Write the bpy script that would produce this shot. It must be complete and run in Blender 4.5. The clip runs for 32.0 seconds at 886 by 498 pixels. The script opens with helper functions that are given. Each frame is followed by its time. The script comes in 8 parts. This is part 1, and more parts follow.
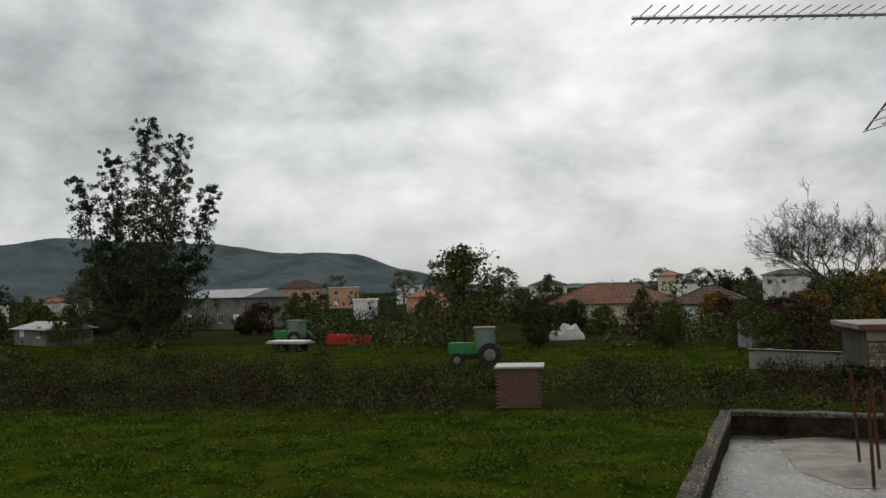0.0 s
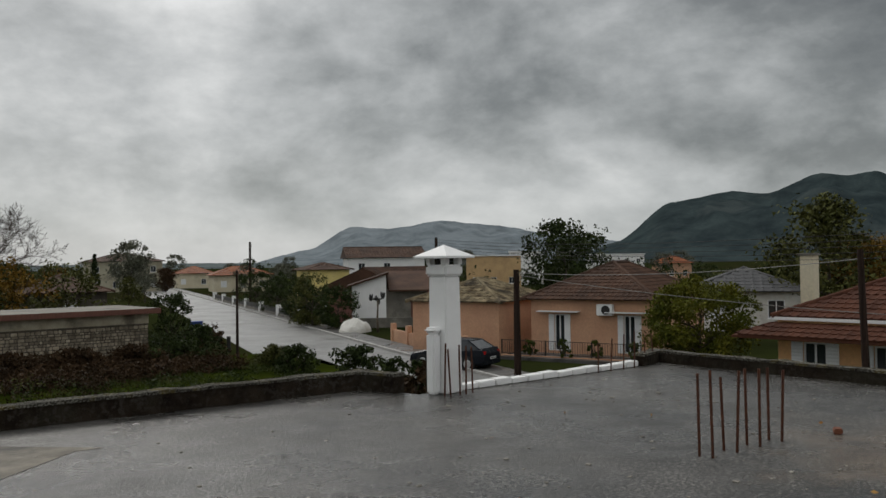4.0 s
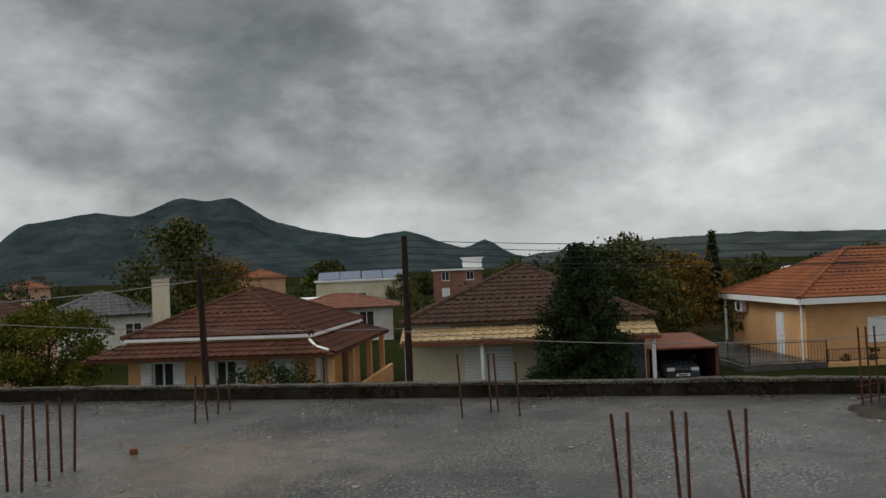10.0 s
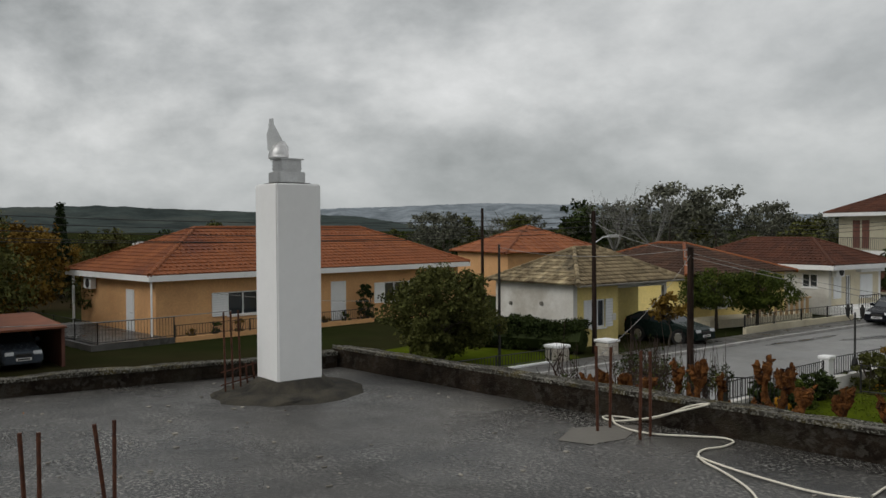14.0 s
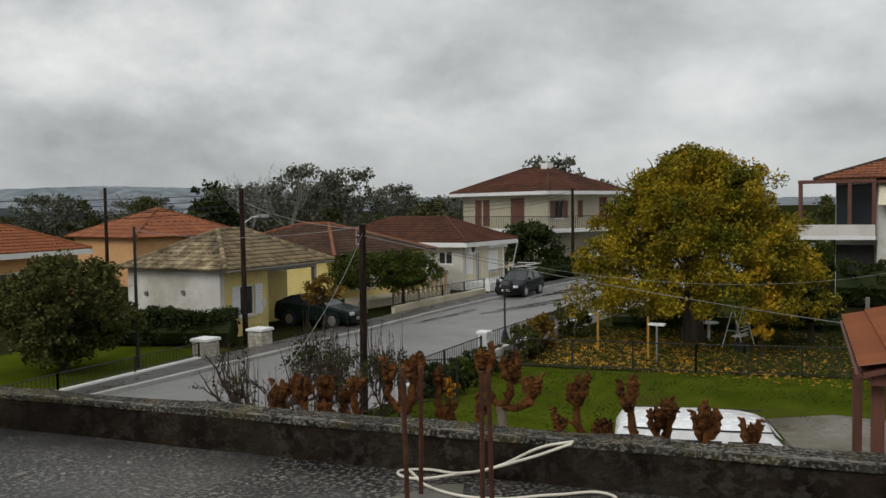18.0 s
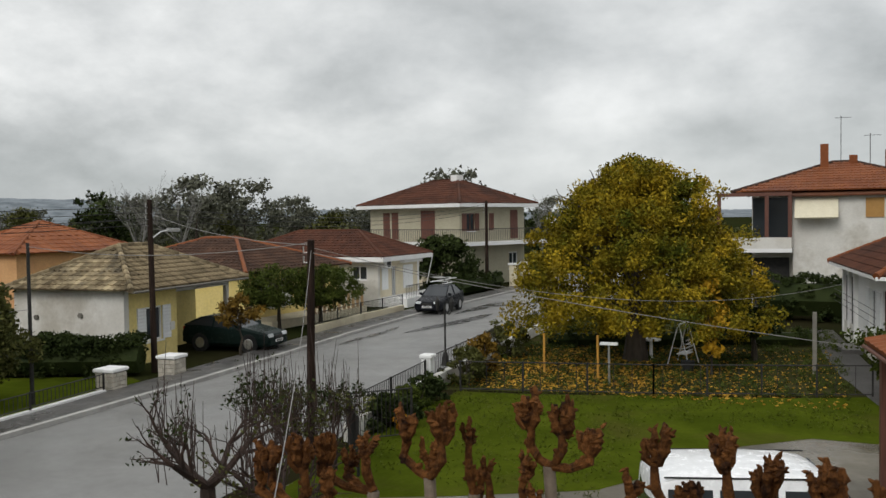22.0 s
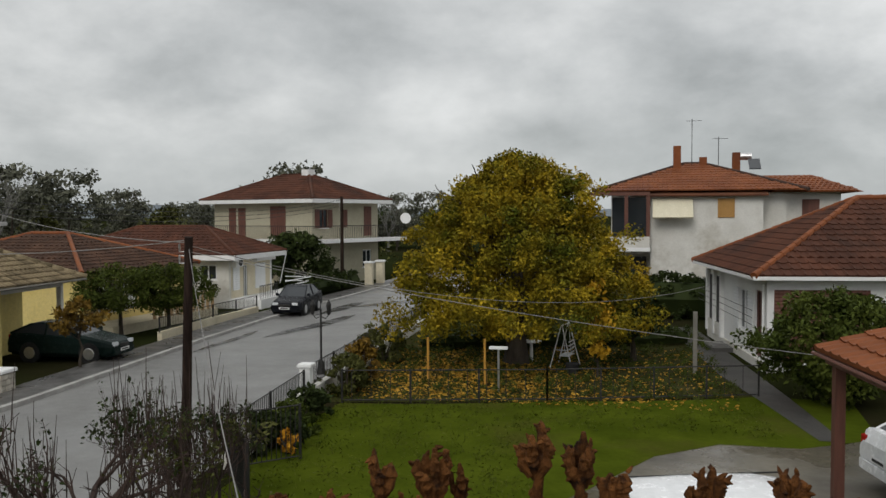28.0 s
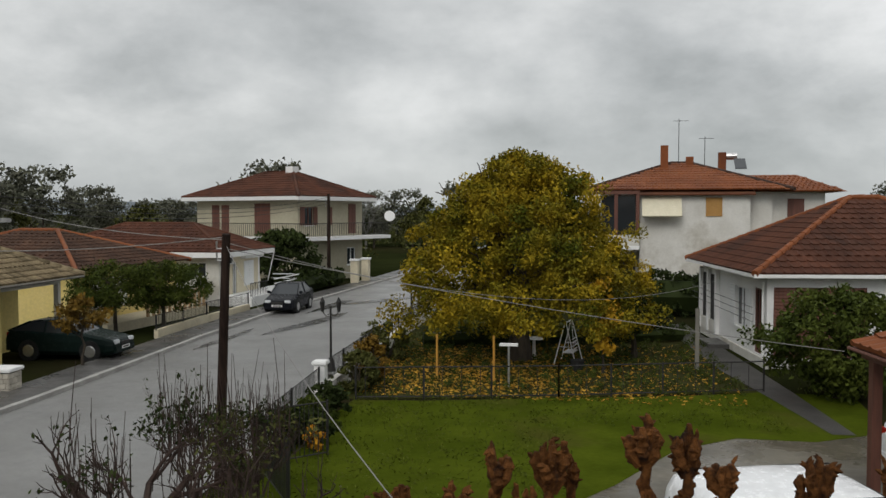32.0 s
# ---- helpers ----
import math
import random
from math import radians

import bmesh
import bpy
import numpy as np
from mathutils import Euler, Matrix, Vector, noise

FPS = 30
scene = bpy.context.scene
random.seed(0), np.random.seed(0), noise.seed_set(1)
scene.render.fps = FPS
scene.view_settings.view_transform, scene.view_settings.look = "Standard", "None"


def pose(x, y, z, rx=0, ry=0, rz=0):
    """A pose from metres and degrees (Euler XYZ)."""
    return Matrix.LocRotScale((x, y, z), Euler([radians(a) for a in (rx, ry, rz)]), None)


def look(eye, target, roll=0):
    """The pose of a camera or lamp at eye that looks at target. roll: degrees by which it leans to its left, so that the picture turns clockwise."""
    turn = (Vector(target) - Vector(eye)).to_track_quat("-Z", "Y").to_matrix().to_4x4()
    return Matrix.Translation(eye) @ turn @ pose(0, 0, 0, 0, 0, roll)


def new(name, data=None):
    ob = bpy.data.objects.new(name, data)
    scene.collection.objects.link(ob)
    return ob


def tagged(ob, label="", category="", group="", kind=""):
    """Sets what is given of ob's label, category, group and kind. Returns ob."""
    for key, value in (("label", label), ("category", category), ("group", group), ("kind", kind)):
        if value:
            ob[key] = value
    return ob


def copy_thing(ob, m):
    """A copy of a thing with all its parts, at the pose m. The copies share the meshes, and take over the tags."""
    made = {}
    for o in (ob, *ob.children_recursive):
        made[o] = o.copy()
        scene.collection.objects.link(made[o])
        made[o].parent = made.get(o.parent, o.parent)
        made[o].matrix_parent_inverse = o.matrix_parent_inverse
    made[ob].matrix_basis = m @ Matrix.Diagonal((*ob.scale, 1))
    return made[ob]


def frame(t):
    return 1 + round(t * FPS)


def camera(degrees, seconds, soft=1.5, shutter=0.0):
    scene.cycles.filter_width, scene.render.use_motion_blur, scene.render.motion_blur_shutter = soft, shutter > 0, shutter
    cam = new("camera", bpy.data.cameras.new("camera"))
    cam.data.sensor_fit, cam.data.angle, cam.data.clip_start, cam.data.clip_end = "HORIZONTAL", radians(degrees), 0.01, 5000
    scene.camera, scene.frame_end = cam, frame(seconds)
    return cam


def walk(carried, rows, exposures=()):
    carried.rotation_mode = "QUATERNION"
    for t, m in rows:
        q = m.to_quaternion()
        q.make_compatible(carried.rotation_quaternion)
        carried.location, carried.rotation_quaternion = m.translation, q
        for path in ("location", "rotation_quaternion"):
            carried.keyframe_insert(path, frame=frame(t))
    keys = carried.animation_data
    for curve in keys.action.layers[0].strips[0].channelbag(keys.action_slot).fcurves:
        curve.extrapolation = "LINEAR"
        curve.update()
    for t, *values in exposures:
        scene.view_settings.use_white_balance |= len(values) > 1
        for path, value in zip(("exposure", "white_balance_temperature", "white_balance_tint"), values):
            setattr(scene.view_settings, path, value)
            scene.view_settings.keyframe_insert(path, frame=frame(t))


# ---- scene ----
cam = camera(55.0, 32.0)
PATH = [
    (0, (-1.652, 1.670, 4.974), (-2.061, 3.625, 5.068), -1.5),
    (0.5, (-1.626, 1.626, 4.973), (-2.057, 3.577, 5.065), -1.5),
    (1, (-1.612, 1.653, 4.965), (-2.001, 3.613, 5.052), -1.4),
    (1.5, (-1.581, 1.761, 4.950), (-1.830, 3.744, 5.033), -1.3),
    (2, (-1.444, 1.871, 4.942), (-1.440, 3.870, 5.015), -1.3),
    (2.5, (-1.237, 1.924, 4.932), (-0.909, 3.896, 4.992), -1.2),
    (3, (-1.141, 1.909, 4.916), (-0.388, 3.761, 4.966), -1.1),
    (3.5, (-1.084, 1.918, 4.912), (0.020, 3.585, 4.954), -1.0),
    (4, (-1.029, 1.944, 4.919), (0.324, 3.416, 4.953), -0.8),
    (4.5, (-1.003, 1.937, 4.920), (0.476, 3.283, 4.954), -0.7),
    (6.5, (-1.075, 1.847, 4.942), (0.551, 3.010, 4.989), -1.4),
    (7, (-1.049, 1.760, 4.939), (0.656, 2.804, 4.995), -1.5),
    (7.5, (-1.049, 1.693, 4.938), (0.743, 2.580, 4.998), -1.6),
    (8, (-1.087, 1.598, 4.952), (0.787, 2.295, 5.015), -1.7),
    (8.5, (-1.103, 1.516, 4.962), (0.829, 2.028, 5.032), -2.0),
    (9, (-1.030, 1.454, 4.977), (0.939, 1.798, 5.046), -2.2),
    (9.5, (-0.960, 1.436, 4.960), (1.022, 1.700, 5.020), -2.4),
    (10, (-0.833, 1.435, 4.939), (1.154, 1.660, 4.985), -2.4),
    (10.5, (-0.694, 1.436, 4.943), (1.298, 1.610, 4.976), -2.2),
    (11, (-0.549, 1.425, 4.942), (1.450, 1.496, 4.958), -2.0),
    (11.5, (-0.443, 1.331, 4.958), (1.556, 1.263, 4.955), -1.7),
    (12, (-0.335, 1.295, 4.950), (1.646, 1.026, 4.931), -1.3),
    (12.5, (-0.234, 1.321, 4.935), (1.704, 0.829, 4.902), -1.1),
    (13, (-0.162, 1.431, 4.956), (1.698, 0.697, 4.911), -0.9),
    (13.5, (-0.076, 1.426, 4.963), (1.691, 0.490, 4.910), 0.1),
    (14, (0.014, 1.365, 4.983), (1.645, 0.208, 4.935), -0.3),
    (14.5, (0.138, 1.390, 4.998), (1.626, 0.055, 4.948), 0.3),
    (15, (0.289, 1.289, 4.990), (1.644, -0.180, 4.933), 0.4),
    (15.5, (0.539, 1.140, 4.976), (1.806, -0.406, 4.913), 0.0),
    (17.5, (2.192, 0.291, 4.859), (3.231, -1.415, 4.767), -0.5),
    (18, (2.363, 0.059, 4.830), (3.361, -1.671, 4.735), -0.8),
    (18.5, (2.634, -0.049, 4.842), (3.591, -1.803, 4.747), -0.8),
    (19, (2.944, -0.111, 4.866), (3.864, -1.885, 4.777), -0.6),
    (19.5, (3.217, -0.138, 4.889), (4.110, -1.926, 4.810), -0.2),
    (20, (3.481, -0.257, 4.908), (4.354, -2.055, 4.845), 0.2),
    (20.5, (3.790, -0.525, 4.901), (4.647, -2.332, 4.849), 0.2),
    (21, (4.100, -0.796, 4.888), (4.936, -2.612, 4.838), -0.1),
    (21.5, (4.387, -0.953, 4.877), (5.191, -2.783, 4.820), -0.4),
    (22, (4.629, -1.058, 4.868), (5.395, -2.904, 4.799), -0.8),
    (22.5, (4.786, -1.091, 4.876), (5.514, -2.953, 4.797), -1.0),
    (23, (4.934, -1.108, 4.886), (5.614, -2.987, 4.801), -1.0),
    (23.5, (5.115, -1.137, 4.879), (5.747, -3.032, 4.796), -0.8),
    (24, (5.258, -1.185, 4.877), (5.839, -3.097, 4.801), -0.5),
    (24.5, (5.403, -1.230, 4.883), (5.937, -3.156, 4.812), -0.2),
    (25, (5.541, -1.315, 4.894), (6.034, -3.252, 4.829), -0.1),
    (25.5, (5.635, -1.453, 4.883), (6.105, -3.396, 4.825), 0.2),
    (26, (5.753, -1.619, 4.879), (6.201, -3.568, 4.821), 0.3),
    (26.5, (5.925, -1.822, 4.886), (6.348, -3.776, 4.823), 0.5),
    (28.5, (6.669, -2.671, 4.830), (7.062, -4.630, 4.750), -0.4),
    (29, (6.903, -2.826, 4.822), (7.294, -4.786, 4.748), -0.7),
    (29.5, (7.073, -2.810, 4.821), (7.458, -4.772, 4.755), -0.9),
    (30, (7.220, -2.722, 4.823), (7.593, -4.686, 4.759), -0.7),
    (30.5, (7.402, -2.708, 4.835), (7.760, -4.675, 4.767), -0.5),
    (31, (7.511, -2.675, 4.856), (7.859, -4.643, 4.783), -0.3),
    (31.5, (7.534, -2.453, 4.852), (7.876, -4.422, 4.779), -0.2),
    (32, (7.557, -2.075, 4.850), (7.882, -4.027, 4.767), -0.0),
]
walk(cam, [(t, look(eye, target, roll)) for t, eye, target, roll in PATH],
     exposures=((0, -0.03), (2.5, -0.06), (4.5, -0.2), (7, -0.24), (9, -0.1), (11, -0.03), (13.5, -0.2), (15.5, -0.2), (18, -0.05), (20, 0.2), (22, 0.18), (24, 0.0), (26.5, -0.05), (32, -0.03)))

# ---- world, sun and exposure ----
def make_world():
    w = bpy.data.worlds.new("overcast_sky")
    scene.world = w
    w.use_nodes = True
    nt = w.node_tree
    nt.nodes.clear()
    N, L = nt.nodes.new, nt.links.new
    out, bg = N("ShaderNodeOutputWorld"), N("ShaderNodeBackground")
    sky = N("ShaderNodeTexSky")
    sky.sky_type, sky.sun_disc = "NISHITA", False
    sky.sun_elevation, sky.sun_rotation = radians(38), radians(12)
    gen = N("ShaderNodeTexCoord")
    sep = N("ShaderNodeSeparateXYZ")
    L(gen.outputs["Generated"], sep.inputs[0])

    def math_node(op, a, b=None, c=None):
        n = N("ShaderNodeMath")
        n.operation = op
        for k, v in enumerate((a, b, c)):
            if v is None:
                continue
            if isinstance(v, (int, float)):
                n.inputs[k].default_value = v
            else:
                L(v, n.inputs[k])
        return n.outputs[0]

    # the cloud deck: broad layers seen on a flat deck, and heaped puffs
    up = math_node("ADD", math_node("MAXIMUM", sep.outputs[2], 0.0), 0.3)
    deck = N("ShaderNodeCombineXYZ")
    L(math_node("DIVIDE", sep.outputs[0], up), deck.inputs[0])
    L(math_node("DIVIDE", sep.outputs[1], up), deck.inputs[1])
    heap = N("ShaderNodeCombineXYZ")
    L(sep.outputs[0], heap.inputs[0])
    L(sep.outputs[1], heap.inputs[1])
    L(math_node("MULTIPLY", sep.outputs[2], 1.75), heap.inputs[2])

    def clouds(src, scale, detail, rough, offset, distortion=0.3):
        mp = N("ShaderNodeMapping")
        mp.inputs["Location"].default_value = offset
        L(src.outputs[0], mp.inputs[0])
        n = N("ShaderNodeTexNoise")
        n.inputs["Scale"].default_value, n.inputs["Detail"].default_value = scale, detail
        n.inputs["Roughness"].default_value, n.inputs["Distortion"].default_value = rough, distortion
        L(mp.outputs[0], n.inputs["Vector"])
        return math_node("SUBTRACT", n.outputs["Fac"], 0.5)

    big = clouds(deck, 0.9, 4, 0.5, (3.1, 7.4, 0.4))
    mid = clouds(heap, 3.3, 9, 0.56, (9.2, 1.7, 2.0), 0.15)
    fine = clouds(heap, 9.0, 8, 0.6, (2.2, 4.4, 1.0), 0.1)

    def lobe(az, el, power):
        d = N("ShaderNodeVectorMath")
        d.operation = "DOT_PRODUCT"
        L(gen.outputs["Generated"], d.inputs[0])
        d.inputs[1].default_value = (math.sin(radians(az)) * math.cos(radians(el)), math.cos(radians(az)) * math.cos(radians(el)), math.sin(radians(el)))
        return math_node("POWER", math_node("MAXIMUM", d.outputs["Value"], 0.0), power)

    # one thick bank hangs in the east; the deck is thin towards the hidden sun in the north, even in the south
    calm = math_node("MULTIPLY_ADD", lobe(168, 18, 3), -0.5, 1.0)
    v = math_node("MULTIPLY_ADD", big, 0.45, 0.685)
    v = math_node("MULTIPLY_ADD", math_node("MULTIPLY", mid, calm), 0.9, v)
    v = math_node("MULTIPLY_ADD", math_node("MULTIPLY", fine, calm), 0.34, v)
    v = math_node("MULTIPLY_ADD", lobe(73, 24, 14), -0.24, v)
    v = math_node("MULTIPLY_ADD", lobe(-8, 18, 6), 0.13, v)
    v = math_node("MULTIPLY_ADD", lobe(168, 20, 5), 0.035, v)
    v = math_node("MULTIPLY_ADD", lobe(104, 14, 40), 0.08, v)
    v = math_node("MULTIPLY_ADD", lobe(122, 12, 30), -0.05, v)
    # an overcast vault is brightest overhead
    v = math_node("MULTIPLY_ADD", math_node("POWER", math_node("MAXIMUM", sep.outputs[2], 0.0), 2.0), 0.12, v)
    ramp = N("ShaderNodeValToRGB")
    L(v, ramp.inputs[0])
    e = ramp.color_ramp.elements
    e[0].position, e[0].color = 0.34, (0.136, 0.145, 0.146, 1)
    e[1].position, e[1].color = 0.95, (1.0, 1.0, 1.0, 1)
    for p, c in ((0.47, (0.23, 0.242, 0.24, 1)), (0.58, (0.38, 0.395, 0.392, 1)), (0.68, (0.535, 0.55, 0.548, 1)), (0.8, (0.75, 0.76, 0.752, 1))):
        k = e.new(p)
        k.color = c
    vault = N("ShaderNodeMapRange")
    for key, val in zip(("From Min", "From Max", "To Min", "To Max"), (0.34, 0.8, 1.0, 1.25)):
        vault.inputs[key].default_value = val
    L(sep.outputs[2], vault.inputs[0])
    # haze near the horizon
    hz = N("ShaderNodeMapRange")
    hz.inputs["From Min"].default_value, hz.inputs["From Max"].default_value = 0.0, 0.11
    hz.inputs["To Min"].default_value, hz.inputs["To Max"].default_value = 0.6, 0.0
    L(sep.outputs[2], hz.inputs[0])
    hmix = N("ShaderNodeMixRGB")
    L(hz.outputs[0], hmix.inputs[0])
    L(ramp.outputs[0], hmix.inputs[1])
    hmix.inputs[2].default_value = (0.44, 0.475, 0.495, 1)
    dim = N("ShaderNodeMixRGB")
    dim.blend_type = "MULTIPLY"
    dim.inputs[0].default_value = 1.0
    L(sky.outputs[0], dim.inputs[1])
    dim.inputs[2].default_value = (0.1, 0.1, 0.1, 1)
    mix = N("ShaderNodeMixRGB")
    mix.inputs[0].default_value = 0.94
    L(dim.outputs[0], mix.inputs[1])
    L(hmix.outputs[0], mix.inputs[2])
    L(mix.outputs[0], bg.inputs[0])
    L(vault.outputs[0], bg.inputs[1])
    L(bg.outputs[0], out.inputs[0])


make_world()
sun = new("sun", bpy.data.lights.new("sun", "SUN"))
sun.data.energy, sun.data.angle, sun.data.color = 1.0, radians(25), (1.0, 0.97, 0.92)
sun.matrix_world = look((20, 95, 75), (0, 0, 0))


# ---- materials ----
MATS = {}


def mat(name, c1, c2=None, scale=3.0, rough=0.7, metal=0.0, bump=0.0, bscale=None, vary=0.0, c3=None, speck=None, blot=None, rough2=None, spec=0.4, stretch=(1, 1, 1), cut=(0.35, 0.65), grain=0.14):
    """A node material: two tones at a large and a small scale, stains, relief, and a tone of its own for each piece."""
    if name in MATS:
        return MATS[name]
    m = bpy.data.materials.new(name)
    m.use_nodes = True
    nt = m.node_tree
    b = nt.nodes["Principled BSDF"]
    N, L = nt.nodes.new, nt.links.new
    c2 = c2 or tuple(min(1, v * 1.25) for v in c1)
    tc = N("ShaderNodeTexCoord")
    mp = N("ShaderNodeMapping")
    mp.inputs["Scale"].default_value = stretch
    L(tc.outputs["Object"], mp.inputs[0])

    def noise_tex(s, detail=6, r=0.6):
        n = N("ShaderNodeTexNoise")
        n.inputs["Scale"].default_value, n.inputs["Detail"].default_value, n.inputs["Roughness"].default_value = s, detail, r
        L(mp.outputs[0], n.inputs["Vector"])
        return n.outputs["Fac"]

    def rng(src, a, bb, lo, hi):
        r = N("ShaderNodeMapRange")
        for k, v in zip(("From Min", "From Max", "To Min", "To Max"), (a, bb, lo, hi)):
            r.inputs[k].default_value = v
        L(src, r.inputs[0])
        return r.outputs[0]

    big, small = noise_tex(scale), noise_tex(scale * 11, 4, 0.7)
    mix = N("ShaderNodeMixRGB")
    L(rng(big, cut[0], cut[1], 0, 1), mix.inputs[0])
    mix.inputs[1].default_value, mix.inputs[2].default_value = (*c1, 1), (*c2, 1)
    col = mix.outputs[0]
    if c3:
        m3 = N("ShaderNodeMixRGB")
        L(rng(noise_tex(scale * 0.37, 5, 0.65), 0.52, 0.66, 0, 1), m3.inputs[0])
        L(col, m3.inputs[1])
        m3.inputs[2].default_value = (*c3, 1)
        col = m3.outputs[0]
    if blot:
        # one stain of its own on the surface: place, radius, tone
        vm = N("ShaderNodeVectorMath")
        vm.operation = "DISTANCE"
        L(tc.outputs["Object"], vm.inputs[0])
        vm.inputs[1].default_value = blot[0]
        ad = N("ShaderNodeMath")
        ad.operation = "MULTIPLY_ADD"
        L(noise_tex(2.2, 5, 0.65), ad.inputs[0])
        ad.inputs[1].default_value = 3.2
        L(vm.outputs["Value"], ad.inputs[2])
        mb = N("ShaderNodeMixRGB")
        L(rng(ad.outputs[0], blot[1] + 2.1, blot[1] + 0.9, 0, 1), mb.inputs[0])
        L(col, mb.inputs[1])
        mb.inputs[2].default_value = (*blot[2], 1)
        col = mb.outputs[0]
    if speck:
        # pale grains showing through the worn surface, in drifts
        ms = N("ShaderNodeMixRGB")
        mu = N("ShaderNodeMath")
        mu.operation = "MULTIPLY"
        L(rng(noise_tex(speck[1], 3, 0.6), 0.5, 0.6, 0, 1), mu.inputs[0])
        L(rng(noise_tex(1.6, 5, 0.7), 0.36, 0.62, 0.12, 1), mu.inputs[1])
        L(mu.outputs[0], ms.inputs[0])
        L(col, ms.inputs[1])
        ms.inputs[2].default_value = (*speck[0], 1)
        col = ms.outputs[0]
    g = N("ShaderNodeHueSaturation")
    L(col, g.inputs["Color"])
    val = rng(small, 0.25, 0.75, 1 - grain, 1 + grain)
    if vary:
        oi = N("ShaderNodeObjectInfo")
        gi = N("ShaderNodeNewGeometry")
        a = N("ShaderNodeMath")
        a.operation = "ADD"
        L(oi.outputs["Random"], a.inputs[0])
        L(gi.outputs["Random Per Island"], a.inputs[1])
        mm = N("ShaderNodeMath")
        mm.operation = "MULTIPLY"
        L(val, mm.inputs[0])
        L(rng(a.outputs[0], 0, 2, 1 - vary, 1 + vary), mm.inputs[1])
        val = mm.outputs[0]
    L(val, g.inputs["Value"])
    L(g.outputs[0], b.inputs["Base Color"])
    b.inputs["Metallic"].default_value = metal
    b.inputs["Specular IOR Level"].default_value = spec
    if rough2 is not None:
        L(rng(noise_tex(scale * 0.8, 5), 0.38, 0.62, rough, rough2), b.inputs["Roughness"])
    else:
        L(rng(small, 0.3, 0.7, max(0.03, rough - 0.06), min(1, rough + 0.06)), b.inputs["Roughness"])
    if bump:
        bp = N("ShaderNodeBump")
        bp.inputs["Strength"].default_value, bp.inputs["Distance"].default_value = bump, 0.02
        L(noise_tex(bscale or scale * 9, 5), bp.inputs["Height"])
        L(bp.outputs[0], b.inputs["Normal"])
    MATS[name] = m
    return m


def glass_mat():
    if "glass" not in MATS:
        m = bpy.data.materials.new("window_glass")
        m.use_nodes = True
        b = m.node_tree.nodes["Principled BSDF"]
        b.inputs["Base Color"].default_value = (0.03, 0.035, 0.04, 1)
        b.inputs["Roughness"].default_value = 0.06
        b.inputs["Specular IOR Level"].default_value = 0.42
        MATS["glass"] = m
    return MATS["glass"]


def leaf_mat(name, c1, c2, rough=0.55):
    if name in MATS:
        return MATS[name]
    m = bpy.data.materials.new(name)
    m.use_nodes = True
    nt = m.node_tree
    b = nt.nodes["Principled BSDF"]
    gi, mix, tc, n = (nt.nodes.new(k) for k in ("ShaderNodeNewGeometry", "ShaderNodeMixRGB", "ShaderNodeTexCoord", "ShaderNodeTexNoise"))
    add, hs = nt.nodes.new("ShaderNodeMath"), nt.nodes.new("ShaderNodeHueSaturation")
    n.inputs["Scale"].default_value = 0.9
    nt.links.new(tc.outputs["Object"], n.inputs["Vector"])
    add.operation = "MULTIPLY_ADD"
    nt.links.new(n.outputs["Fac"], add.inputs[0])
    add.inputs[1].default_value = 2.2
    add.inputs[2].default_value = -0.62
    nt.links.new(add.outputs[0], mix.inputs[0])
    mix.inputs[1].default_value, mix.inputs[2].default_value = (*c1, 1), (*c2, 1)
    mr = nt.nodes.new("ShaderNodeMapRange")
    mr.inputs["To Min"].default_value, mr.inputs["To Max"].default_value = 0.6, 1.45
    nt.links.new(gi.outputs["Random Per Island"], mr.inputs[0])
    nt.links.new(mix.outputs[0], hs.inputs["Color"])
    nt.links.new(mr.outputs[0], hs.inputs["Value"])
    nt.links.new(hs.outputs[0], b.inputs["Base Color"])
    b.inputs["Roughness"].default_value = rough
    b.inputs["Specular IOR Level"].default_value = 0.04
    MATS[name] = m
    return m


WET = mat("wet_concrete_roof", (0.018, 0.0175, 0.0165), (0.056, 0.053, 0.049), 0.9, 0.5, bump=0.6, bscale=40, rough2=0.16, c3=(0.06, 0.054, 0.046), speck=((0.21, 0.2, 0.18), 38), blot=((5.6, 3.96, 3.5), 1.0, (0.13, 0.10, 0.075)), spec=0.33)
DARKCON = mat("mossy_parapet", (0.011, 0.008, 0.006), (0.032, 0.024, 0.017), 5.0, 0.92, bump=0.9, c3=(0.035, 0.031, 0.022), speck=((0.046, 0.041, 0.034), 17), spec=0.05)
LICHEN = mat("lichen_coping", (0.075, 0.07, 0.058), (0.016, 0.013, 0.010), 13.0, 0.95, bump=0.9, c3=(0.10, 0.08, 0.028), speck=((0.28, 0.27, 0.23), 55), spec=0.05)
PALEEDGE = mat("pale_broken_edge", (0.13, 0.124, 0.11), (0.27, 0.258, 0.23), 9, 0.9, vary=0.4, spec=0.1)
CLEANWHITE = mat("fresh_whitewash", (0.80, 0.80, 0.79), (0.82, 0.82, 0.81), 0.8, 0.7, grain=0.025)
VERGE = mat("rough_verge", (0.012, 0.017, 0.003), (0.03, 0.04, 0.005), 0.5, 0.95, bump=0.6, bscale=3, c3=(0.03, 0.024, 0.012), spec=0.0)
WHITE = mat("white_paint", (0.77, 0.77, 0.76), (0.82, 0.82, 0.81), 1.2, 0.6, bump=0.15, c3=(0.74, 0.735, 0.72), grain=0.05)
DIRTYWHITE = mat("weathered_whitewash", (0.60, 0.58, 0.53), (0.70, 0.685, 0.64), 1.0, 0.75, bump=0.2, c3=(0.46, 0.43, 0.37), grain=0.07)
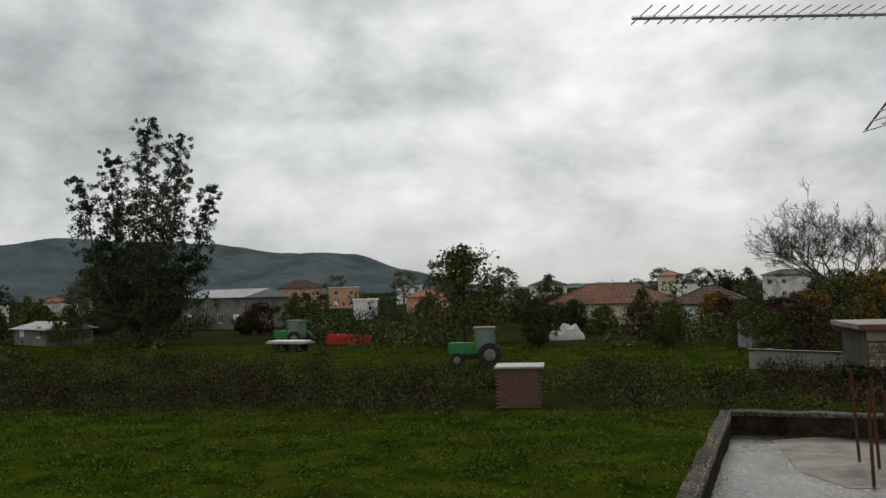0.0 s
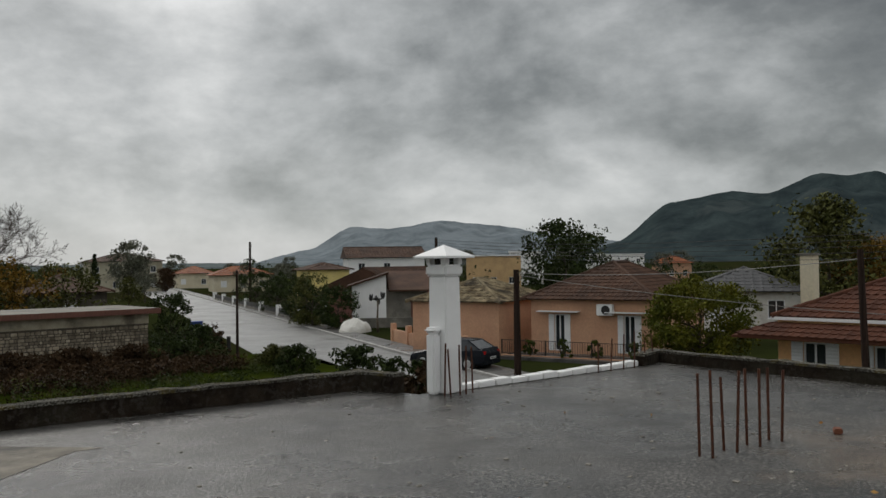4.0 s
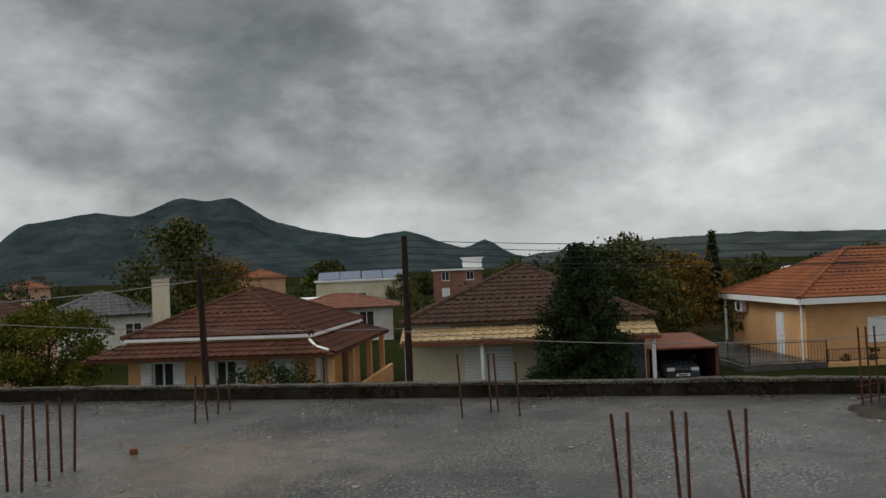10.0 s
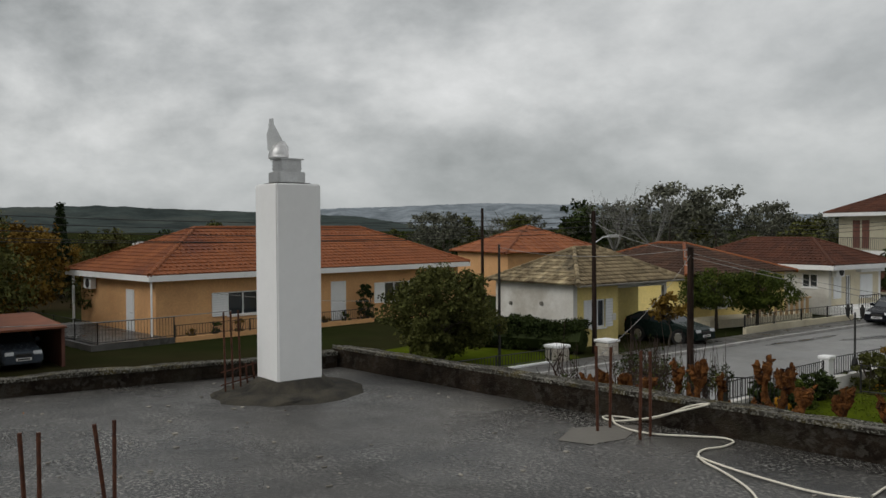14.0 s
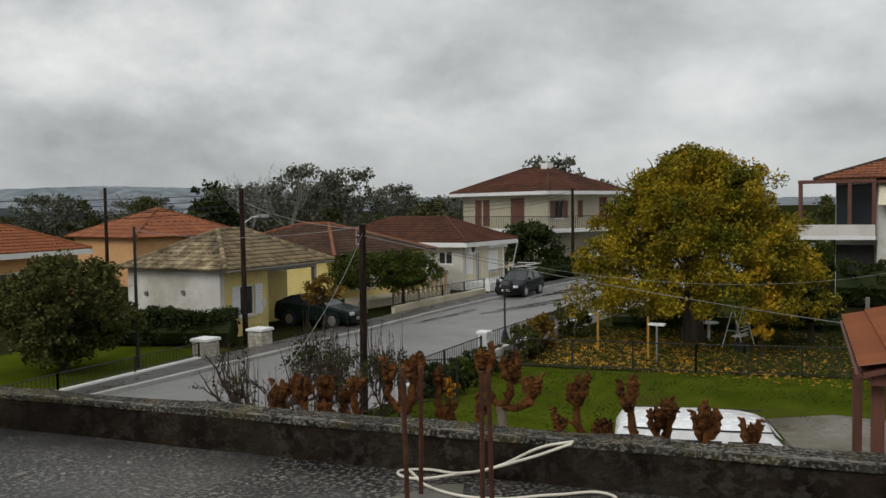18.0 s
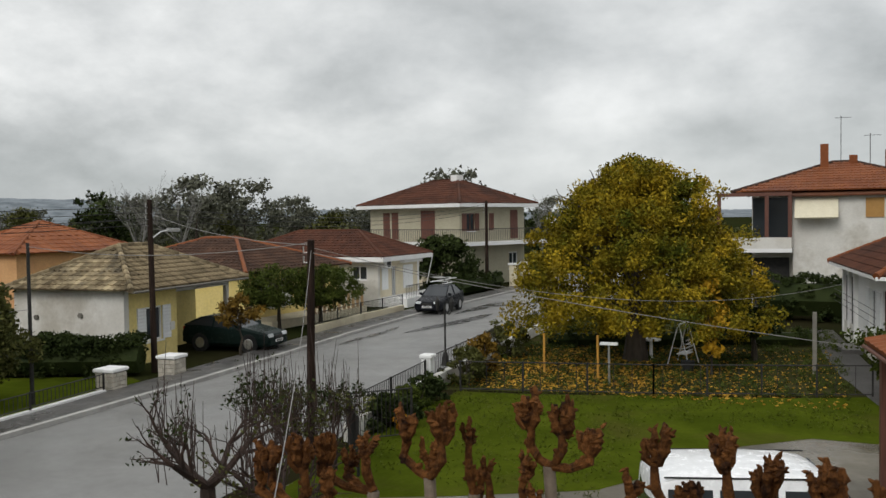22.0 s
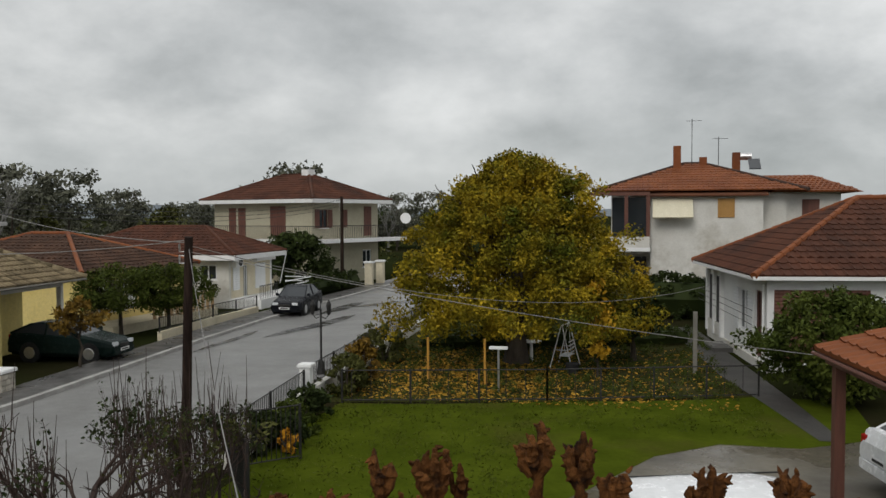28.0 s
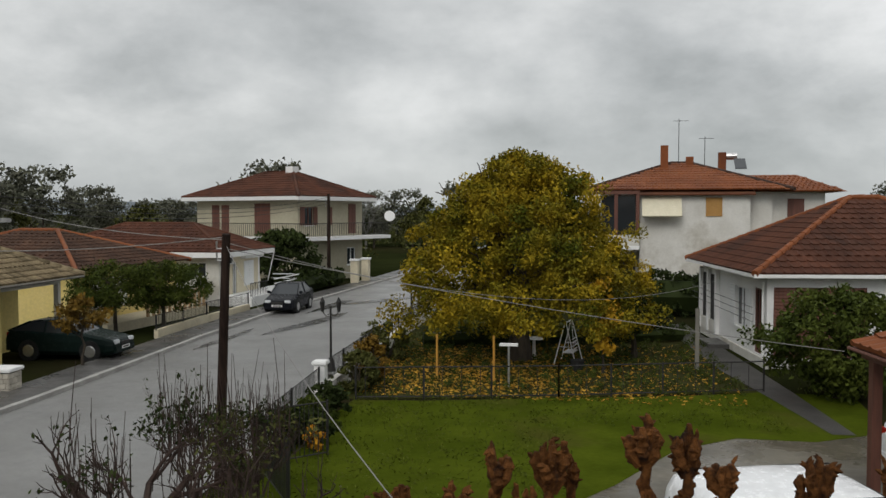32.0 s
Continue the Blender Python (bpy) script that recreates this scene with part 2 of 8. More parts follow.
MORTAR = mat("rough_mortar", (0.028, 0.027, 0.024), (0.07, 0.062, 0.048), 4.0, 0.9, bump=0.9, spec=0.1)
RUST = mat("rusty_steel", (0.055, 0.022, 0.014), (0.12, 0.045, 0.022), 14.0, 0.85, bump=0.4, metal=0.3)
PALEMETAL = mat("weathered_pale_sheet", (0.68, 0.68, 0.68), (0.8, 0.8, 0.79), 6.0, 0.35, metal=0.5)
GALV = mat("galvanised_steel", (0.5, 0.5, 0.5), (0.65, 0.65, 0.65), 5.0, 0.35, metal=0.9)
IRON = mat("dark_iron", (0.018, 0.018, 0.018), (0.035, 0.033, 0.03), 6.0, 0.6, metal=0.3)
POLEWOOD = mat("tarred_wood", (0.018, 0.012, 0.010), (0.04, 0.026, 0.02), 3.0, 0.85, bump=0.5, spec=0.08, stretch=(4, 4, 0.4))
ASPHALT = mat("wet_road", (0.165, 0.163, 0.156), (0.215, 0.213, 0.206), 0.35, 0.5, bump=0.25, bscale=30, rough2=0.3, c3=(0.2, 0.2, 0.195), spec=0.34)
KERB = mat("kerb_concrete", (0.28, 0.27, 0.255), (0.40, 0.39, 0.37), 2.0, 0.75, bump=0.3)
PAVE = mat("wet_pavement", (0.055, 0.053, 0.05), (0.10, 0.096, 0.09), 1.0, 0.5, bump=0.3, rough2=0.25)
GROUND = mat("rough_ground", (0.013, 0.016, 0.006), (0.024, 0.029, 0.009), 0.06, 0.95, bump=0.8, bscale=2.5, c3=(0.028, 0.022, 0.012), spec=0.0)
FIELD = mat("green_field", (0.010, 0.017, 0.002), (0.036, 0.05, 0.004), 0.5, 0.95, bump=0.8, bscale=3.0, c3=(0.03, 0.034, 0.008), spec=0.0)
LAWN = mat("mown_lawn", (0.042, 0.058, 0.005), (0.068, 0.088, 0.008), 0.7, 0.95, bump=0.5, bscale=14, c3=(0.06, 0.062, 0.012), spec=0.0)
SOIL = mat("dark_soil", (0.028, 0.03, 0.012), (0.05, 0.048, 0.018), 0.6, 0.95, bump=0.8, bscale=6, spec=0.0)
YARD = mat("puddled_yard", (0.075, 0.066, 0.05), (0.15, 0.133, 0.10), 0.45, 0.7, bump=0.2, rough2=0.07, c3=(0.10, 0.09, 0.07))
BARK = mat("tree_bark", (0.035, 0.028, 0.02), (0.07, 0.055, 0.04), 5.0, 0.9, bump=0.8, stretch=(1, 1, 0.3))
PALEBARK = mat("pale_bark", (0.10, 0.075, 0.055), (0.17, 0.135, 0.10), 6.0, 0.9, bump=0.6)
TILE_RED = mat("red_roof_tile", (0.18, 0.058, 0.023), (0.24, 0.083, 0.032), 0.7, 0.6, vary=0.22, bump=0.2, c3=(0.14, 0.048, 0.026), spec=0.12)
TILE_DARK = mat("dark_red_roof_tile", (0.088, 0.036, 0.021), (0.135, 0.056, 0.030), 0.6, 0.7, vary=0.3, bump=0.3, c3=(0.055, 0.031, 0.025), spec=0.1)
TILE_DEEP = mat("deep_brown_red_tile", (0.06, 0.025, 0.016), (0.092, 0.036, 0.021), 0.6, 0.7, vary=0.35, bump=0.3, c3=(0.042, 0.022, 0.016), spec=0.1)
TILE_BROWN = mat("brown_roof_tile", (0.046, 0.026, 0.018), (0.08, 0.043, 0.028), 0.6, 0.7, vary=0.4, bump=0.3, c3=(0.045, 0.03, 0.022), spec=0.1)
TILE_OLD = mat("lichened_old_tile", (0.085, 0.062, 0.036), (0.32, 0.26, 0.16), 1.5, 0.85, vary=0.75, bump=0.5, c3=(0.07, 0.06, 0.045), spec=0.1)
ORANGE = mat("orange_render", (0.62, 0.34, 0.15), (0.68, 0.39, 0.18), 0.8, 0.8, bump=0.15, c3=(0.56, 0.31, 0.14))
PEACH = mat("peach_render", (0.52, 0.29, 0.18), (0.58, 0.34, 0.21), 0.8, 0.8, bump=0.2, c3=(0.44, 0.25, 0.16))
YELLOW = mat("yellow_render", (0.70, 0.56, 0.20), (0.75, 0.61, 0.25), 0.8, 0.8, bump=0.15, c3=(0.62, 0.50, 0.2))
CREAM = mat("cream_render", (0.60, 0.53, 0.38), (0.66, 0.60, 0.45), 0.8, 0.8, bump=0.15, c3=(0.5, 0.44, 0.31))
GREIGE = mat("greige_render", (0.36, 0.33, 0.24), (0.42, 0.39, 0.29), 0.6, 0.8, bump=0.15, c3=(0.32, 0.29, 0.21))
MAROON = mat("dusty_pink_render", (0.28, 0.12, 0.10), (0.33, 0.15, 0.125), 0.8, 0.8, bump=0.15)
GREYWALL = mat("grey_block_wall", (0.16, 0.15, 0.13), (0.24, 0.225, 0.19), 0.9, 0.9, bump=0.5, c3=(0.10, 0.095, 0.08))
SHUTTER = mat("white_shutter", (0.72, 0.73, 0.73), (0.78, 0.79, 0.79), 2.0, 0.5)
BROWNWOOD = mat("brown_joinery", (0.10, 0.04, 0.028), (0.15, 0.06, 0.04), 3.0, 0.6, stretch=(4, 4, 0.5))
TINGREY = mat("grey_sheet_metal", (0.30, 0.31, 0.31), (0.40, 0.41, 0.41), 0.5, 0.5, metal=0.2, c3=(0.24, 0.22, 0.19))
RUSTROOF = mat("rusty_sheet_roof", (0.13, 0.042, 0.02), (0.19, 0.065, 0.03), 1.2, 0.75, bump=0.3, c3=(0.13, 0.05, 0.03))
RUBBER = mat("tyre_rubber", (0.012, 0.012, 0.012), (0.02, 0.02, 0.02), 6, 0.85)
ROPE = mat("cream_rope", (0.62, 0.58, 0.48), (0.7, 0.66, 0.56), 20, 0.85)
WOODPALE = mat("pale_timber", (0.42, 0.28, 0.15), (0.52, 0.36, 0.2), 3, 0.7, stretch=(4, 4, 0.5))


# ---- mesh helpers ----
def box(bm, x0, y0, z0, x1, y1, z1, bev=0.0):
    vs = [bm.verts.new(p) for p in ((x0, y0, z0), (x1, y0, z0), (x1, y1, z0), (x0, y1, z0), (x0, y0, z1), (x1, y0, z1), (x1, y1, z1), (x0, y1, z1))]
    fs = [bm.faces.new([vs[i] for i in q]) for q in ((3, 2, 1, 0), (4, 5, 6, 7), (0, 1, 5, 4), (1, 2, 6, 5), (2, 3, 7, 6), (3, 0, 4, 7))]
    if bev:
        es = {e for f_ in fs for e in f_.edges}
        bmesh.ops.bevel(bm, geom=list(es), offset=bev, segments=2, affect="EDGES")
    return bm


def boxed(*boxes, bev=0.0):
    bm = bmesh.new()
    for b in boxes:
        box(bm, *b, bev=bev)
    return bm


def tube(bm, pts, radii, sides=6, cap=True):
    """A tapered tube along points."""
    rings, pts = [], [Vector(p) for p in pts]
    for k, p in enumerate(pts):
        d = (pts[min(k + 1, len(pts) - 1)] - pts[max(k - 1, 0)]).normalized()
        a = d.orthogonal().normalized() if abs(d.z) > 0.95 else d.cross(Vector((0, 0, 1))).normalized()
        b = d.cross(a)
        r = radii[k] if isinstance(radii, (list, tuple)) else radii
        rings.append([bm.verts.new(p + r * (math.cos(t) * a + math.sin(t) * b)) for t in (2 * math.pi * s / sides for s in range(sides))])
    for r0, r1 in zip(rings, rings[1:]):
        # keep rings aligned when the frame flips
        off = min(range(sides), key=lambda o: sum((r0[i].co - pts[0] - (r1[(i + o) % sides].co - pts[0])).length for i in range(sides)))
        for i in range(sides):
            bm.faces.new((r0[i], r0[(i + 1) % sides], r1[(i + 1 + off) % sides], r1[(i + off) % sides]))
    if cap:
        bm.faces.new(rings[0][::-1])
        bm.faces.new(rings[-1])
    return bm


def tubed(pts, radii, sides=6):
    return tube(bmesh.new(), pts, radii, sides)


def prism(outline, axis, a, b):
    """An outline in the plane across the axis, drawn out from a to b."""
    bm = bmesh.new()
    put = {"x": lambda u, v, w: (w, u, v), "y": lambda u, v, w: (u, w, v), "z": lambda u, v, w: (u, v, w)}[axis]
    lo, hi = [bm.verts.new(put(u, v, a)) for u, v in outline], [bm.verts.new(put(u, v, b)) for u, v in outline]
    bm.faces.new(lo[::-1])
    bm.faces.new(hi)
    n = len(outline)
    for i in range(n):
        bm.faces.new((lo[i], lo[(i + 1) % n], hi[(i + 1) % n], hi[i]))
    bmesh.ops.recalc_face_normals(bm, faces=bm.faces)
    return bm


def mesh_of(name, bm, material):
    me = bpy.data.meshes.new(name)
    bmesh.ops.recalc_face_normals(bm, faces=bm.faces)
    bm.to_mesh(me)
    bm.free()
    me.materials.append(material)
    return me


def part(name, bm, material, parent=None, label="", smooth=False, at=None):
    me = bm if isinstance(bm, bpy.types.Mesh) else mesh_of(name, bm, material)
    if smooth:
        me.shade_smooth()
    ob = new(name, me)
    ob.parent = parent
    if at is not None:
        ob.matrix_basis = at
    return tagged(ob, label)


def thing(name, label, category, x=0, y=0, z=0, rz=0, group="", kind=""):
    ob = new(name)
    ob.empty_display_size = 0.1
    ob.matrix_basis = pose(x, y, z, 0, 0, rz)
    return tagged(ob, label, category, group, kind)


def structure(name, bm, material, label, category):
    return tagged(part(name, bm, material), label, category, kind="structure")


def pydata(name, verts, faces, material):
    me = bpy.data.meshes.new(name)
    me.from_pydata(verts, [], faces)
    me.materials.append(material)
    return me

# ---- ground, roads and far hills ----
def disc(r, z, n=72, rings=(0.02, 0.06, 0.15, 0.4, 1.0)):
    bm = bmesh.new()
    c = bm.verts.new((10, 0, z))
    prev = None
    for q in rings:
        ring = [bm.verts.new((10 + r * q * math.cos(2 * math.pi * k / n), r * q * math.sin(2 * math.pi * k / n), z)) for k in range(n)]
        for k in range(n):
            if prev is None:
                bm.faces.new((c, ring[k], ring[(k + 1) % n]))
            else:
                bm.faces.new((prev[k], ring[k], ring[(k + 1) % n], prev[(k + 1) % n]))
        prev = ring
    return bm


structure("ground", disc(4600, 0), GROUND, "rough green and brown village ground", "ground")


def strip(line, w0, w1, z, step=4.0):
    """A flat band beside a line of plan points, from w0 to w1 metres to its right."""
    bm, pts = bmesh.new(), []
    for (a, b), (c, d) in zip(line, line[1:]):
        n = max(1, int(math.hypot(c - a, d - b) / step))
        pts += [(a + (c - a) * k / n, b + (d - b) * k / n) for k in range(n)]
    pts.append(line[-1])
    prev = None
    for k, p in enumerate(pts):
        q0, q1 = pts[max(0, k - 1)], pts[min(len(pts) - 1, k + 1)]
        d = Vector((q1[0] - q0[0], q1[1] - q0[1])).normalized()
        r = (d.y, -d.x)
        row = [bm.verts.new((p[0] + r[0] * w, p[1] + r[1] * w, z)) for w in (w0, w1)]
        if prev:
            bm.faces.new((prev[0], prev[1], row[1], row[0]))
        prev = row
    return bm


def solid(bm, h):
    """Gives a flat band thickness downwards."""
    top = list(bm.faces)
    r = bmesh.ops.extrude_face_region(bm, geom=top)
    for v in (g for g in r["geom"] if isinstance(g, bmesh.types.BMVert)):
        v.co.z += h
    return bm


# the street's east kerb, from south to north
KERBLINE = [(20.6, -140), (21.5, -64), (22.2, -46), (22.3, -40), (22.1, -33), (21.7, -27), (21.4, -22), (21.25, -16), (21.0, 0), (22.2, 12), (24.6, 26), (28.9, 38.5), (70, 149), (150, 362)]
structure("road", strip(KERBLINE, -7.2, 0, 0.015), ASPHALT, "wet pale grey village street", "road")
structure("pavement", solid(strip(KERBLINE[:10], 0.18, 1.5, 0.0), 0.11), PAVE, "wet dark pavement beside the street", "pavement")
structure("kerb", solid(strip(KERBLINE[:10], 0.0, 0.17, 0.0), 0.13), KERB, "pale worn concrete kerb", "kerb")
structure("kerb_north", solid(strip(KERBLINE[10:], 0.0, 0.2, 0.0), 0.14), KERB, "pale worn concrete kerb", "kerb")
structure("pavement_north", solid(strip(KERBLINE[10:], 0.21, 1.8, 0.0), 0.12), PAVE, "wet concrete pavement", "pavement")


def patch(name, pts, z, material, label, category, noise_amp=0.0, seed=1):
    bm = bmesh.new()
    rnd = random.Random(seed)
    out = []
    for (a, b), (c, d) in zip(pts, pts[1:] + pts[:1]):
        n = max(1, int(math.hypot(c - a, d - b) / 1.5)) if noise_amp else 1
        for k in range(n):
            out.append((a + (c - a) * k / n + rnd.uniform(-1, 1) * noise_amp, b + (d - b) * k / n + rnd.uniform(-1, 1) * noise_amp))
    bm.faces.new([bm.verts.new((x, y, z)) for x, y in out])
    bmesh.ops.triangulate(bm, faces=bm.faces)
    return structure(name, bm, material, label, category)


patch("field", [(-90, 8), (-3.2, 6), (-1.5, 14), (13, 15), (20, 30), (18, 38), (0, 36.5), (-60, 34), (-90, 36)], 0.012, FIELD, "lush green field with weeds", "field", 0.5)
patch("verge", [(12, 14), (20.3, 24), (25, 44), (12, 47), (2, 38)], 0.02, VERGE, "dark green grassy verge", "grass", 0.5, 3)
patch("meadow", [(-80, 45), (4, 44), (8, 68), (-40, 80), (-80, 85)], 0.014, FIELD, "grassy yard beyond the brambles", "field", 0.8, 5)
patch("lawn", [(13.3, -13.4), (13.4, -17), (13.5, -23.2), (8.2, -24.3), (2.7, -25.9), (0.5, -25.9), (0.9, -21.9), (2.6, -21.0), (4.3, -20.9), (5.6, -19.8), (6.9, -17.4), (7.9, -15.9), (10.2, -14.7)], 0.02, LAWN, "short mown green lawn", "lawn", 0.12, 4)
WETROAD = mat("dark_wet_road", (0.045, 0.044, 0.042), (0.09, 0.088, 0.084), 1.4, 0.35, bump=0.2, rough2=0.12, spec=0.4)
for k, (px, py, ln, wd_, az) in enumerate(((19.5, -38.0, 4.2, 0.5, 80), (20.6, -44.5, 3.4, 0.45, 86), (18.6, -48.0, 3.0, 0.6, 60), (21.2, -33.0, 3.0, 0.3, 88))):
    ca, sa = math.cos(radians(az)), math.sin(radians(az))
    patch("road_patch", [(px + u * ca * ln - v * sa * wd_, py + u * sa * ln + v * ca * wd_) for u, v in ((-1, 0), (-0.6, 0.7), (0, 0.9), (0.7, 0.6), (1, 0.1), (0.5, -0.7), (-0.2, -0.8), (-0.8, -0.5))], 0.03, WETROAD, "dark wet repair strip on the road", "road patch", 0.16, 20 + k)
patch("yard", [(13.2, -5.6), (13.3, -15), (7.6, -17.5), (6.2, -20.2), (2.4, -21.8), (-8, -21), (-8, -5.8)], 0.016, YARD, "puddled beige gravel yard", "yard")
patch("garden_bed", [(13.9, -23.3), (14.9, -40), (3.2, -40), (2.8, -26.0), (8.2, -24.45)], 0.018, SOIL, "leaf-strewn dark garden soil", "soil")


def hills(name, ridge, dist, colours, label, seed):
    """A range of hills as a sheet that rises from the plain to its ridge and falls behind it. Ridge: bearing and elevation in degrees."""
    m = mat(name + "_hazed_woods", tuple(v * 0.72 for v in colours[0]), tuple(v * 1.15 for v in colours[1]), 0.011, 1.0, bump=1.0, bscale=0.03, c3=colours[2], spec=0.0)
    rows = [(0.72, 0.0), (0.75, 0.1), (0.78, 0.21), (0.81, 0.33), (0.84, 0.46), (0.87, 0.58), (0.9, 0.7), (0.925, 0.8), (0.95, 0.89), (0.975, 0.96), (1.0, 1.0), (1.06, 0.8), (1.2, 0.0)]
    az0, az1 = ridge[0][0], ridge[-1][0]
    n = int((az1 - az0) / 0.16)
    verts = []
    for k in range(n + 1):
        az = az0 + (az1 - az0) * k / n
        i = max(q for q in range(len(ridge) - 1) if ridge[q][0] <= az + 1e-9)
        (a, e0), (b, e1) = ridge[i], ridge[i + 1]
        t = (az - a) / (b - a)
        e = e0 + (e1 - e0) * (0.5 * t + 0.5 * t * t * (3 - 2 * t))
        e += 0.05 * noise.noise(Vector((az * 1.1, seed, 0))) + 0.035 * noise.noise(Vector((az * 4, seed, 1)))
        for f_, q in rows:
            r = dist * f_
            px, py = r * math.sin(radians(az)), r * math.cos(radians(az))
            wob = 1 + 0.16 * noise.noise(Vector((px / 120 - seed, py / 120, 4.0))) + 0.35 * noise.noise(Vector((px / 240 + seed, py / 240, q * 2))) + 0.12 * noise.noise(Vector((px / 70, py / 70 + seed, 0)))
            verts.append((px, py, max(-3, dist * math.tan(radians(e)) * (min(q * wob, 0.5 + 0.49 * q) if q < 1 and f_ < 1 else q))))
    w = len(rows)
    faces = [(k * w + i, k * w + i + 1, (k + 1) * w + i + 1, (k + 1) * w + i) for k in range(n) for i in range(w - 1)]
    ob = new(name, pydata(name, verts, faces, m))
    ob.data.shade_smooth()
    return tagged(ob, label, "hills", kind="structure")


# haze is put into the colours: farther ranges are paler and bluer
hills("backdrop_hills_east", [(50, -0.2), (54.2, 1.4), (57.5, 3.85), (61.4, 4.45), (63.4, 4.2), (66.6, 5.35), (68, 5.1), (69.6, 5.3), (72.6, 3.6), (75.2, 2.9), (78.2, 2.4), (80.9, 2.75), (85, 1.45), (86.3, 1.95), (88.4, 0.85), (92, -0.3)], 2900,
      ((0.03, 0.042, 0.046), (0.038, 0.052, 0.053), (0.052, 0.064, 0.064)), "dark wooded mountain with a double peak", 1)
hills("backdrop_hills_far", [(28, -0.2), (33.6, 1.1), (36.4, 2.6), (39, 2.45), (42.5, 2.95), (46, 2.6), (50, 1.9), (56, 1.2), (60, 0.3)], 4200, ((0.15, 0.175, 0.19), (0.17, 0.195, 0.21), (0.18, 0.205, 0.22)), "distant hills tinted pale for haze", 2)
hills("backdrop_hills_west", [(-80, 1.5), (-60, 2.6), (-45, 3.1), (-39.4, 3.4), (-36.3, 3.85), (-31, 3.6), (-26.8, 3.4), (-22.5, 2.75), (-20, 2.75), (-17.7, 2.6), (-14.5, 1.5), (-10, 0.4), (-6, -0.2)], 2600, ((0.06, 0.078, 0.082), (0.07, 0.088, 0.09), (0.08, 0.098, 0.1)), "long low wooded hill", 3)
hills("backdrop_hills_south", [(86, -0.2), (90, 0.9), (99, 1.55), (103.5, 1.65), (108, 1.45), (114, 1.25), (119, 1.0), (125, 0.2), (130, -0.3)], 2400, ((0.042, 0.052, 0.05), (0.05, 0.062, 0.058), (0.065, 0.072, 0.064)), "low dark wooded ridge", 4)
hills("backdrop_hills_haze", [(100, 0.6), (120, 1.5), (128, 1.75), (135, 1.6), (146, 0.9), (160, 0.5), (195, 0.4), (230, 0.5)], 4300, ((0.17, 0.195, 0.215), (0.20, 0.225, 0.245), (0.22, 0.245, 0.265)), "far ridge tinted blue-grey for haze", 5)
hills("backdrop_hills_north", [(-10, 0.0), (-2, 0.25), (10, 0.2), (22, 0.35), (30, 0.3), (36, 0.0)], 3200, ((0.1, 0.12, 0.12), (0.12, 0.14, 0.14), (0.13, 0.15, 0.15)), "low rise beyond the village, tinted for haze", 6)

# ---- the flat roof underfoot ----
S = 3.5
ROOF = [(-0.74, 10.49), (4.89, 9.83), (5.03, 8.96), (8.65, 8.71), (9.4, 8.88), (8.25, -3.15), (4.9, -3.68), (2.0, -4.2), (-3.1, -4.75), (-2.54, 0.32)]
roof_bm = bmesh.new()
roof_bm.faces.new([roof_bm.verts.new((x, y, S)) for x, y in ROOF])
solid(roof_bm, -0.25)
roof_slab = structure("floor", roof_bm, WET, "wet grey concrete flat roof with puddles", "roof slab")
wall_bm = bmesh.new()
wall_bm.faces.new([wall_bm.verts.new((3.2 + (x - 3.2) * 0.97, 3 + (y - 3) * 0.97, 0)) for x, y in ROOF])
solid(wall_bm, S - 0.25)
structure("wall_house", wall_bm, CREAM, "cream rendered house under the flat roof", "wall")


